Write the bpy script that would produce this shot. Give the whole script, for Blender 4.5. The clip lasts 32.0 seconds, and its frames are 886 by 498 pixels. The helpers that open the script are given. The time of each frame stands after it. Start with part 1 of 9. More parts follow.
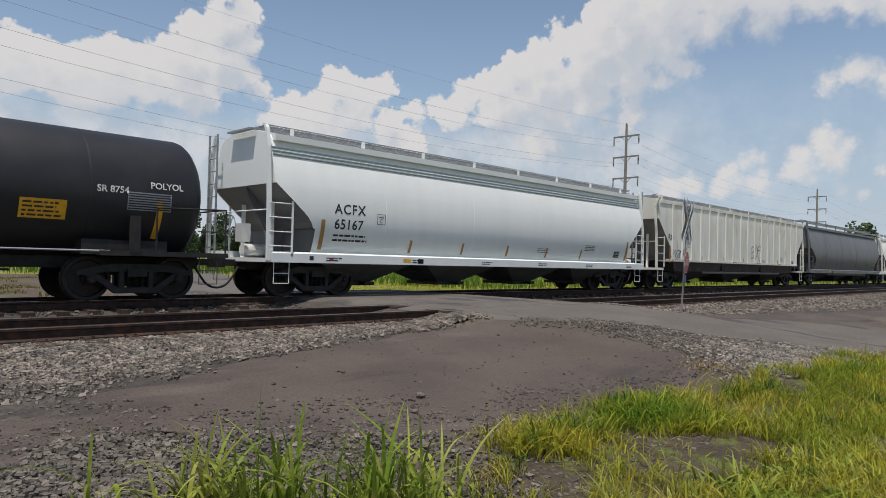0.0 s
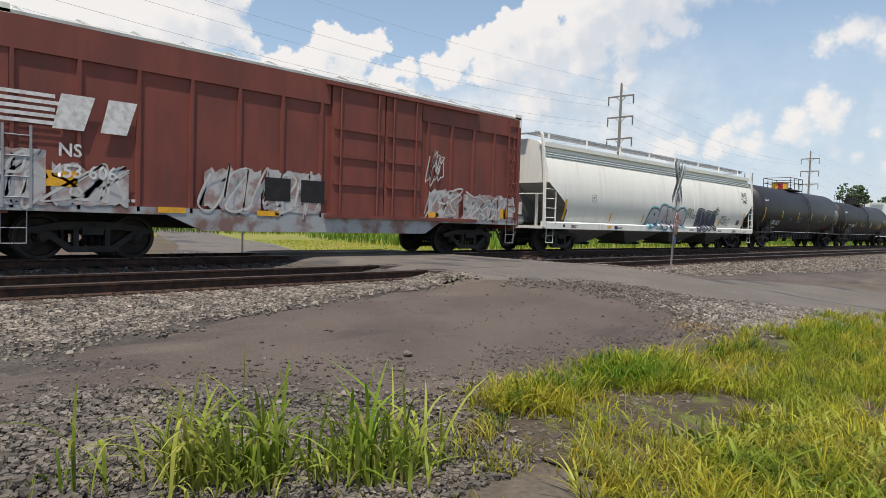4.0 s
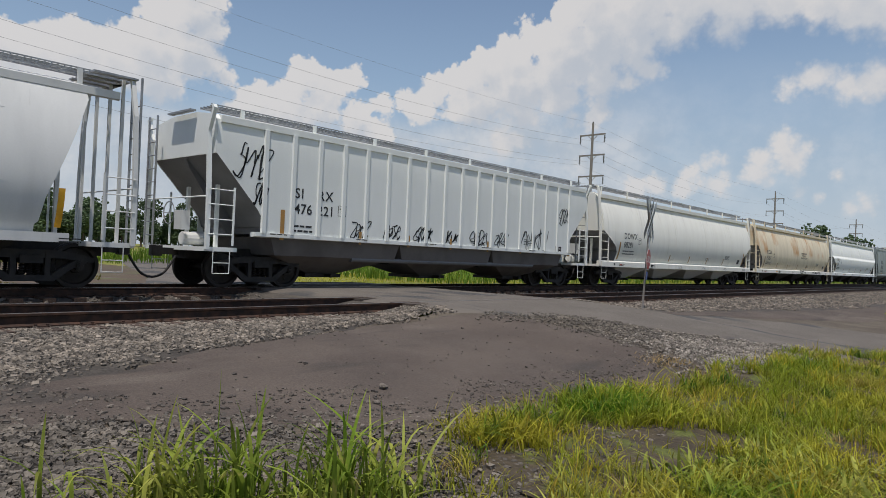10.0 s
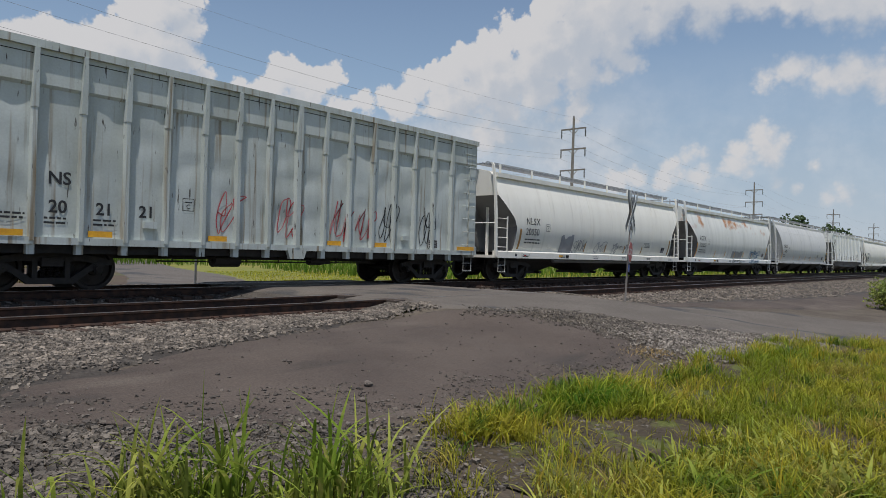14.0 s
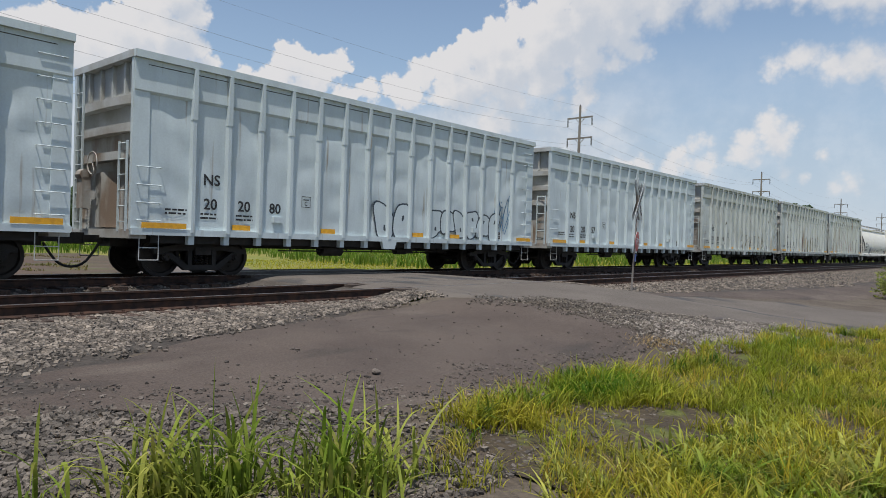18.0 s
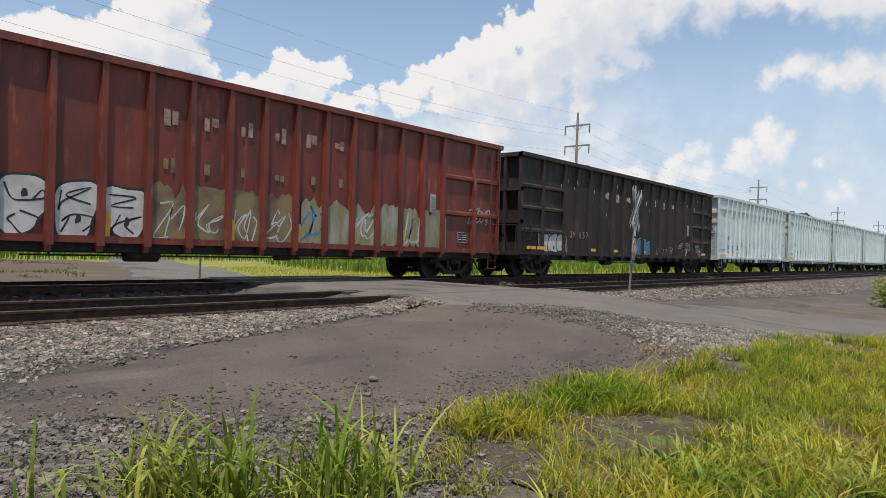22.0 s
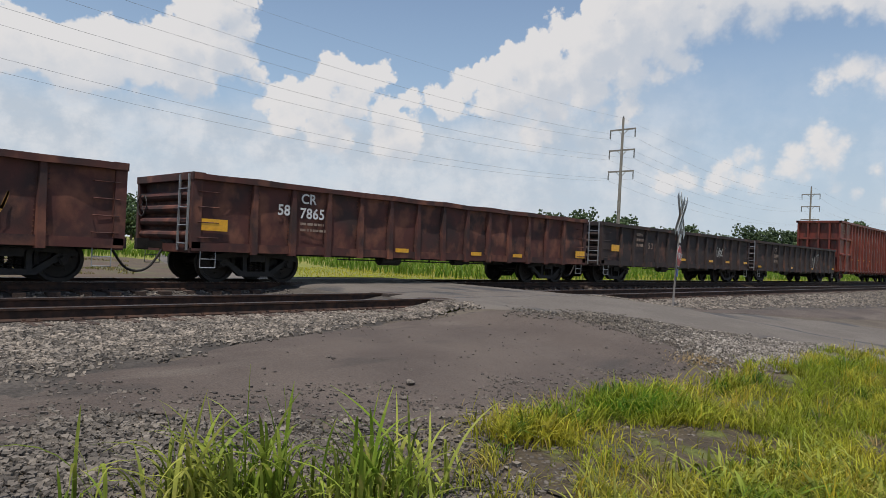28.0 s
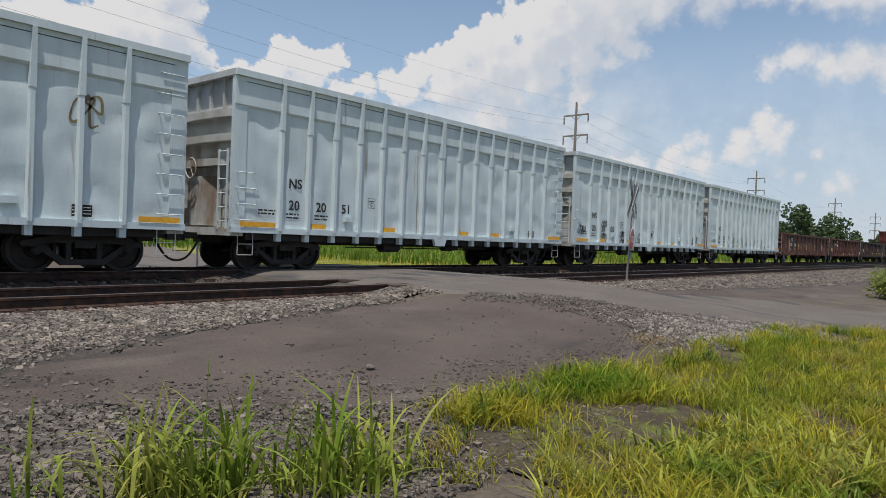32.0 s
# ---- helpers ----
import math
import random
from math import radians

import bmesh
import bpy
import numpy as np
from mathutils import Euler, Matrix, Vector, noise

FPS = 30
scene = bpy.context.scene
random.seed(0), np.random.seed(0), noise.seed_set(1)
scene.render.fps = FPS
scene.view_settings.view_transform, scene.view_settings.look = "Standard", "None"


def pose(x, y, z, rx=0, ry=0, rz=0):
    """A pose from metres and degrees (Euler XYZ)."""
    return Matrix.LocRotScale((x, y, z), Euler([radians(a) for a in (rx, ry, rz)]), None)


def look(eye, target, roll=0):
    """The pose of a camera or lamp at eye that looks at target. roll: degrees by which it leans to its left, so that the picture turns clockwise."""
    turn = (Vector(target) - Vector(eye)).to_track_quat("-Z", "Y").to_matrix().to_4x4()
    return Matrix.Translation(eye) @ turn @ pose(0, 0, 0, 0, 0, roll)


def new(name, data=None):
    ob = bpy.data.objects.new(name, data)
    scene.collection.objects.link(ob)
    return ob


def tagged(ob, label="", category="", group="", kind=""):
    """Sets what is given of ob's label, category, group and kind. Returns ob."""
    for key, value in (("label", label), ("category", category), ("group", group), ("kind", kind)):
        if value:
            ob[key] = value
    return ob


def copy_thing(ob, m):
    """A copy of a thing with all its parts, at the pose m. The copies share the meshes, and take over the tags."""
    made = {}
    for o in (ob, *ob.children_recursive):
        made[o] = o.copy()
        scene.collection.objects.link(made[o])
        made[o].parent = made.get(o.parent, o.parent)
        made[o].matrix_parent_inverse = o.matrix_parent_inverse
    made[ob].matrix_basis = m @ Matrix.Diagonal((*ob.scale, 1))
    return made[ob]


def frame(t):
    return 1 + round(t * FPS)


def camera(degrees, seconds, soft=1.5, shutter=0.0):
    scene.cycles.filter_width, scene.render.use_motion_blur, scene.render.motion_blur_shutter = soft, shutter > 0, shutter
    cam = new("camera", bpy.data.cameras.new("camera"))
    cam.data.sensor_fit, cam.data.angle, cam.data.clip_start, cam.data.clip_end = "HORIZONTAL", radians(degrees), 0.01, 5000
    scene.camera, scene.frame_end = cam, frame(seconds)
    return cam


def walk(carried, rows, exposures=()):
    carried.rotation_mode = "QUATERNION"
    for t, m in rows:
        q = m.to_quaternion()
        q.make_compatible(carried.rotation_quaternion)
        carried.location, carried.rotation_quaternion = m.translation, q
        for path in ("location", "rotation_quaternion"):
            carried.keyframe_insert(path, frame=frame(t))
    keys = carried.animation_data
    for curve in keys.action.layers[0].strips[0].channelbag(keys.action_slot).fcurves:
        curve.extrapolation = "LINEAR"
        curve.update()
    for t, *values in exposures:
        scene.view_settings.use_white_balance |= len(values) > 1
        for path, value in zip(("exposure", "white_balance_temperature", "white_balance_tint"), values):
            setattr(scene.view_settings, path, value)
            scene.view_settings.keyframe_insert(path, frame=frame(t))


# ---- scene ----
# x runs along the railway, y away from the viewer, z = 0 is the top of the rails.
cam = camera(66.0, 32.0, soft=0.65)
# seconds, x, y, z, yaw, pitch, roll of a hand-held camera beside a level crossing
ROWS = [
    (0.0, 0.017, 0.005, 0.953, -45.45, 1.13, -1.41),
    (0.5, 0.014, 0.002, 0.947, -45.49, 1.11, -1.47),
    (1.0, 0.039, 0.008, 0.953, -44.60, 0.70, -1.35),
    (1.5, 0.037, 0.017, 0.961, -43.84, 0.68, -1.75),
    (2.0, 0.011, 0.016, 0.951, -44.27, 0.55, -2.54),
    (2.5, 0.038, 0.007, 0.961, -44.05, -0.00, -2.12),
    (4.5, 0.063, -0.034, 0.947, -46.35, -2.48, -1.67),
    (5.0, 0.055, -0.022, 0.948, -45.54, -2.22, -1.13),
    (5.5, 0.033, -0.009, 0.943, -45.51, -2.52, -1.45),
    (6.0, 0.027, -0.004, 0.933, -46.88, -1.63, -2.27),
    (6.5, 0.025, 0.003, 0.932, -48.02, -0.81, -2.48),
    (7.0, 0.050, -0.002, 0.940, -48.04, 0.38, -2.03),
    (7.5, 0.045, -0.010, 0.938, -46.51, 1.07, -1.60),
    (8.0, 0.025, -0.001, 0.931, -46.64, 1.48, -2.40),
    (8.5, 0.024, -0.008, 0.937, -46.67, 1.62, -2.52),
    (9.0, 0.006, -0.002, 0.928, -47.28, 1.03, -3.00),
    (9.5, 0.018, -0.008, 0.924, -48.05, 0.84, -2.67),
    (10.0, 0.019, -0.004, 0.924, -48.32, 0.77, -2.41),
    (10.5, 0.028, -0.019, 0.921, -48.29, 0.82, -1.84),
    (11.0, 0.025, -0.015, 0.929, -47.75, 0.57, -2.03),
    (11.5, 0.016, -0.010, 0.928, -47.85, 0.44, -2.32),
    (12.0, 0.024, -0.014, 0.932, -48.28, 0.36, -1.72),
    (12.5, 0.027, -0.014, 0.926, -48.95, 0.64, -0.94),
    (13.0, 0.025, -0.022, 0.922, -49.65, 0.59, -1.52),
    (13.5, 0.025, -0.019, 0.925, -49.54, 0.37, -1.54),
    (14.0, 0.023, -0.009, 0.925, -49.70, 0.47, -1.44),
    (14.5, 0.012, -0.001, 0.922, -49.81, 0.62, -1.71),
    (15.0, 0.005, -0.001, 0.920, -49.66, 0.47, -2.23),
    (15.5, -0.017, 0.002, 0.926, -49.18, -0.20, -2.53),
    (17.5, 0.001, 0.001, 0.930, -49.27, -0.46, -1.72),
    (18.0, 0.002, 0.006, 0.922, -49.25, -0.46, -1.58),
    (18.5, -0.001, 0.004, 0.927, -49.55, -0.24, -1.90),
    (19.0, -0.005, 0.000, 0.928, -49.53, -0.32, -2.05),
    (19.5, 0.010, -0.001, 0.929, -48.92, -0.21, -1.52),
    (20.0, 0.006, -0.005, 0.920, -48.78, -0.21, -1.71),
    (20.5, 0.002, 0.005, 0.927, -48.90, -0.10, -1.92),
    (21.0, 0.008, -0.002, 0.927, -48.57, 0.03, -1.66),
    (21.5, -0.002, 0.000, 0.928, -48.53, 0.21, -1.84),
    (22.0, -0.006, -0.003, 0.923, -49.44, 0.15, -1.67),
    (22.5, 0.003, -0.008, 0.917, -49.60, 0.33, -1.78),
    (23.0, -0.002, -0.002, 0.920, -49.79, 0.31, -1.94),
    (23.5, -0.004, -0.002, 0.917, -50.04, -0.09, -2.52),
    (24.0, -0.002, -0.002, 0.920, -50.51, -0.38, -2.55),
    (24.5, -0.001, -0.004, 0.924, -50.09, -0.02, -2.19),
    (26.5, 0.002, -0.004, 0.915, -49.81, 0.71, -2.02),
    (27.0, -0.003, -0.001, 0.916, -49.24, 0.73, -2.35),
    (27.5, 0.023, -0.013, 0.934, -47.57, 0.34, -1.67),
    (28.0, 0.028, -0.005, 0.937, -45.96, 0.28, -2.61),
    (28.5, -0.010, 0.011, 0.920, -46.05, -0.15, -2.98),
    (29.0, -0.014, 0.012, 0.916, -47.90, -0.39, -3.23),
    (29.5, -0.008, 0.001, 0.922, -48.33, -1.02, -2.63),
    (30.0, -0.011, -0.002, 0.920, -49.01, -1.08, -2.29),
    (30.5, 0.008, -0.005, 0.922, -49.70, -0.98, -1.63),
    (31.0, 0.004, -0.001, 0.923, -49.18, -0.72, -1.97),
    (31.5, -0.006, 0.001, 0.922, -49.46, -0.85, -1.81),
    (32.0, -0.000, -0.000, 0.920, -49.64, -0.75, -2.00),
]
EXPOSURES = [(0.0, -0.36, 6650), (2.5, -0.2, 6650), (4.5, 0.06, 6850), (6.0, -0.08, 6800), (8.0, -0.34, 6720), (10.0, -0.42, 6600), (12.0, -0.5, 6550), (14.0, -0.5, 6500), (15.0, -0.2, 6550), (18.0, -0.24, 6550), (20.0, -0.2, 6550), (22.0, 0.02, 6720), (24.5, 0.0, 6750), (27.0, -0.25, 6650), (30.0, -0.22, 6620), (32.0, -0.25, 6600)]
walk(cam, [(t, pose(x, y, z, 90 + pitch, roll, yaw)) for t, x, y, z, yaw, pitch, roll in ROWS], [(t, stops, kelvin, 12) for t, stops, kelvin in EXPOSURES])

# ---- light ----
SUN_WAY = Vector((-0.28, -0.17, 1.0)).normalized()
sun_data = bpy.data.lights.new("sun", "SUN")
sun_data.energy, sun_data.angle, sun_data.color = 4.9, radians(0.6), (1.0, 0.96, 0.9)
sun = new("sun", sun_data)
sun.matrix_world = look((0, 0, 60), Vector((0, 0, 60)) - SUN_WAY)

# a blue summer sky with cumulus: bearing, height over the horizon and half width of each billow, in degrees
TOWER = [(12.9, 13.2, 2.6), (14.8, 13.2, 2.3), (17.3, 12.6, 3.0), (19.4, 13.6, 2.8), (21.8, 13.6, 2.5), (24.0, 14.9, 2.4), (24.8, 17.5, 1.5), (26.9, 18.2, 1.8), (28.6, 19.1, 1.5),
    (28.5, 17.0, 1.7), (27.4, 14.9, 2.5), (24.9, 12.9, 2.6), (30.3, 13.5, 1.0), (29.1, 14.4, 1.3), (27.4, 20.9, 1.9), (10.1, 12.7, 3.2), (6.1, 12.4, 4.3), (2.4, 11.9, 4.4)]
BILLOW = [(36.4, 14.1, 1.8), (40.1, 14.4, 1.1), (38.5, 13.6, 1.4), (35.4, 13.4, 1.3), (33.3, 12.5, 1.2), (31.7, 11.9, 1.1), (30.4, 11.1, 0.9), (34.7, 11.5, 1.8), (37.8, 11.8, 2.0),
    (40.6, 11.3, 1.6), (42.8, 12.4, 1.0), (44.5, 12.8, 1.0), (46.0, 12.2, 1.6), (32.5, 10.2, 1.8), (36.1, 9.4, 2.3), (41.6, 9.3, 2.3)]
BANK = [(47.1, 13.9, 1.4), (48.3, 14.7, 1.1), (49.7, 14.9, 1.6), (51.3, 15.9, 1.7), (52.8, 17.2, 1.1), (53.6, 16.7, 1.7), (54.6, 18.6, 1.1), (54.9, 17.8, 1.4), (56.5, 18.1, 1.5), (58.1, 19.6, 1.9),
    (59.9, 21.1, 2.1), (53.9, 14.3, 2.8), (50.2, 12.8, 2.4), (57.8, 16.2, 3.0), (60.9, 17.5, 2.9), (63.0, 14.8, 1.3), (61.5, 20.0, 2.6), (54.1, 10.3, 1.2), (52.9, 9.7, 1.4),
    (63.6, 17.2, 2.4), (64.6, 15.7, 1.5), (60.8, 14.9, 2.0), (57.4, 13.6, 2.2), (65.6, 18.6, 2.2), (54.6, 12.2, 1.8)]
CEILING = [(64.1, 20.6, 3.1), (67.5, 20.8, 3.1), (70.8, 20.5, 3.0), (73.9, 19.9, 2.5), (76.9, 19.6, 2.4), (79.0, 19.4, 2.9), (81.0, 18.8, 3.0), (66.4, 18.3, 2.1), (70.5, 18.5, 1.9), (60.5, 12.2, 1.4), (58.6, 12.0, 1.2)]
HEAPS = [(74.7, 13.7, 1.1), (76.1, 14.2, 1.2), (77.0, 14.4, 1.4), (78.6, 13.7, 1.5), (80.4, 13.7, 1.9), (82.4, 13.1, 1.9), (69.4, 8.3, 1.1), (68.2, 7.5, 1.1), (74.2, 9.4, 1.2), (75.2, 9.8, 1.1), (75.9, 9.4, 0.9), (72.9, 8.5, 1.2),
    (75.0, 8.3, 1.6), (72.9, 7.5, 1.4), (65.5, 6.5, 1.2), (63.8, 6.3, 1.1), (67.6, 6.5, 1.3), (70.0, 6.7, 1.3), (75.7, 5.7, 0.8), (76.9, 5.5, 0.7), (78.2, 7.2, 0.6), (79.2, 4.7, 0.7), (80.1, 5.0, 0.9)]
world = bpy.data.worlds.new("sky")
scene.world = world
world.use_nodes = True
wt = world.node_tree
bg = wt.nodes["Background"]


def wnode(kind, **sockets):
    n = wt.nodes.new(kind)
    for k, v in sockets.items():
        n.inputs[int(k[1:])].default_value = v
    return n


def wmath(op, a, b, c=None):
    n = wt.nodes.new("ShaderNodeMath")
    n.operation = op
    for i, s in enumerate((a, b, c)):
        if s is None:
            continue
        if isinstance(s, (int, float)):
            n.inputs[i].default_value = s
        else:
            wt.links.new(s, n.inputs[i])
    return n.outputs[0]


sky = wt.nodes.new("ShaderNodeTexSky")
sky.sky_type, sky.sun_disc = "NISHITA", False
sky.sun_elevation = math.asin(SUN_WAY.z)
sky.sun_rotation = math.atan2(SUN_WAY.x, SUN_WAY.y)
sky.air_density, sky.dust_density, sky.ozone_density = 1.0, 0.7, 0.3
way = wt.nodes.new("ShaderNodeTexCoord").outputs["Generated"]


def wvec(op, a, b=None, c=None):
    n = wt.nodes.new("ShaderNodeVectorMath")
    n.operation = op
    for i, v in enumerate((a, b, c)):
        if v is None:
            continue
        if isinstance(v, tuple):
            n.inputs[i].default_value = v
        else:
            wt.links.new(v, n.inputs[i])
    return n.outputs["Value"] if op in ("LENGTH", "DISTANCE") else n.outputs[0]


def wnoise(vec, scale, detail, rough):
    n = wnode("ShaderNodeTexNoise", _2=scale, _3=detail, _4=rough)
    wt.links.new(vec, n.inputs["Vector"])
    return n.outputs["Fac"]


def wrange(value, lo, hi, a=0.0, b=1.0):
    n = wnode("ShaderNodeMapRange", _1=0.0, _2=1.0, _3=a, _4=b)
    n.interpolation_type = "SMOOTHSTEP"
    for i, v in ((0, value), (1, lo), (2, hi)):
        if isinstance(v, (int, float)):
            n.inputs[i].default_value = v
        else:
            wt.links.new(v, n.inputs[i])
    return n.outputs[0]


def wmix(fac, a, b):
    n = wt.nodes.new("ShaderNodeMix")
    n.data_type = "RGBA"
    for i, v in ((0, fac), (6, a), (7, b)):
        if isinstance(v, (int, float)):
            n.inputs[i].default_value = v
        elif isinstance(v, tuple):
            n.inputs[i].default_value = (*v, 1)
        else:
            wt.links.new(v, n.inputs[i])
    return n.outputs[2]


sep = wt.nodes.new("ShaderNodeSeparateXYZ")
wt.links.new(way, sep.inputs[0])
bearing = wmath("MULTIPLY", wmath("ARCTAN2", sep.outputs[0], sep.outputs[1]), 57.2958)
height = wmath("MULTIPLY", wmath("ARCSINE", sep.outputs[2], 0.0), 57.2958)
dome = wt.nodes.new("ShaderNodeCombineXYZ")
wt.links.new(bearing, dome.inputs[0])
wt.links.new(height, dome.inputs[1])
dome = dome.outputs[0]


def cloud_field(vec):
    """How deep a direction lies inside a cloud, in degrees: heaped billows, and stray clouds elsewhere."""
    field = wmath("MULTIPLY_ADD", wnoise(way, 2.6, 4.0, 0.5), 16.0, -11.8)
    for az, el, r in TOWER + BILLOW + BANK + CEILING + HEAPS:
        near = wmath("MULTIPLY_ADD", wvec("DISTANCE", vec, (az, el, 0.0)), -1.0, r)
        field = wmath("SMOOTH_MAX", field, near, 0.7)
    lumps = wnode("ShaderNodeTexVoronoi")
    lumps.feature = "SMOOTH_F1"
    lumps.inputs["Scale"].default_value, lumps.inputs["Detail"].default_value, lumps.inputs["Roughness"].default_value, lumps.inputs["Smoothness"].default_value = 0.85, 2.5, 0.6, 0.25
    wt.links.new(vec, lumps.inputs["Vector"])
    field = wmath("ADD", field, wmath("MULTIPLY_ADD", lumps.outputs["Distance"], -0.75, 0.85))
    return wmath("ADD", field, wmath("MULTIPLY_ADD", wnoise(vec, 0.6, 9.0, 0.6), 1.5, -0.75))


dense = cloud_field(dome)
over = cloud_field(wvec("ADD", dome, (-0.5, 1.5, 0.0)))
high = cloud_field(wvec("ADD", dome, (-1.0, 4.0, 0.0)))
# tops stand in the sun, bellies in the shade of what is heaped above them
shade = wmath("ADD", wrange(over, 0.0, 1.8, 0.0, 0.45), wrange(high, -0.5, 2.0, 0.0, 0.5))
soften = wrange(bearing, 60.0, 70.0)
edge = wrange(dense, -0.05, wmath("ADD", wmath("MULTIPLY_ADD", shade, 1.0, 0.32), wmath("MULTIPLY", soften, 0.7)))
mottle = wmath("MULTIPLY_ADD", wnoise(dome, 0.3, 6.0, 0.6), 0.9, -0.45)
belly = wmath("ADD", shade, wmath("MULTIPLY", mottle, wrange(dense, 0.0, 1.5)))
cloud = wmix(wrange(belly, 0.0, 1.0), (0.87, 0.87, 0.87), (0.64, 0.70, 0.775))
# haze thickens towards the horizon, with thin veils of cloud in it
haze = wrange(sep.outputs[2], 0.50, 0.02)
veil = wmath("MULTIPLY", wrange(wnoise(wvec("MULTIPLY", dome, (0.5, 1.0, 1.0)), 0.16, 6.0, 0.6), 0.40, 0.72), wrange(sep.outputs[2], 0.26, 0.12))
# the far side of the heaps, sunk in haze
veil = wmath("MAXIMUM", wmath("MULTIPLY", veil, 0.62), wmath("MULTIPLY", wmath("MULTIPLY", wrange(bearing, 69.0, 59.0, 0.4, 1.0), wrange(height, wmath("ADD", 12.5, wrange(bearing, 46.0, 54.0, 0.0, 5.0)), 9.0)), wrange(wnoise(wvec("MULTIPLY", dome, (0.6, 1.0, 1.0)), 0.22, 7.0, 0.62), 0.30, 0.62, 0.6, 0.96)))
clear = wmix(wmath("MULTIPLY", haze, 0.72), wvec("MULTIPLY", sky.outputs[0], (0.145, 0.145, 0.145)), (0.42, 0.61, 0.81))
clear = wmix(veil, clear, wmix(wrange(wnoise(dome, 0.28, 8.0, 0.62), 0.38, 0.66), (0.58, 0.665, 0.755), (0.80, 0.84, 0.88)))
full = wmix(wmath("MULTIPLY", edge, 0.95), clear, cloud)
low = wmath("MULTIPLY", wrange(sep.outputs[2], 0.17, 0.0), 0.55)
wt.links.new(wmix(low, full, (0.66, 0.75, 0.84)), bg.inputs[0])
bg.inputs[1].default_value = 1.0

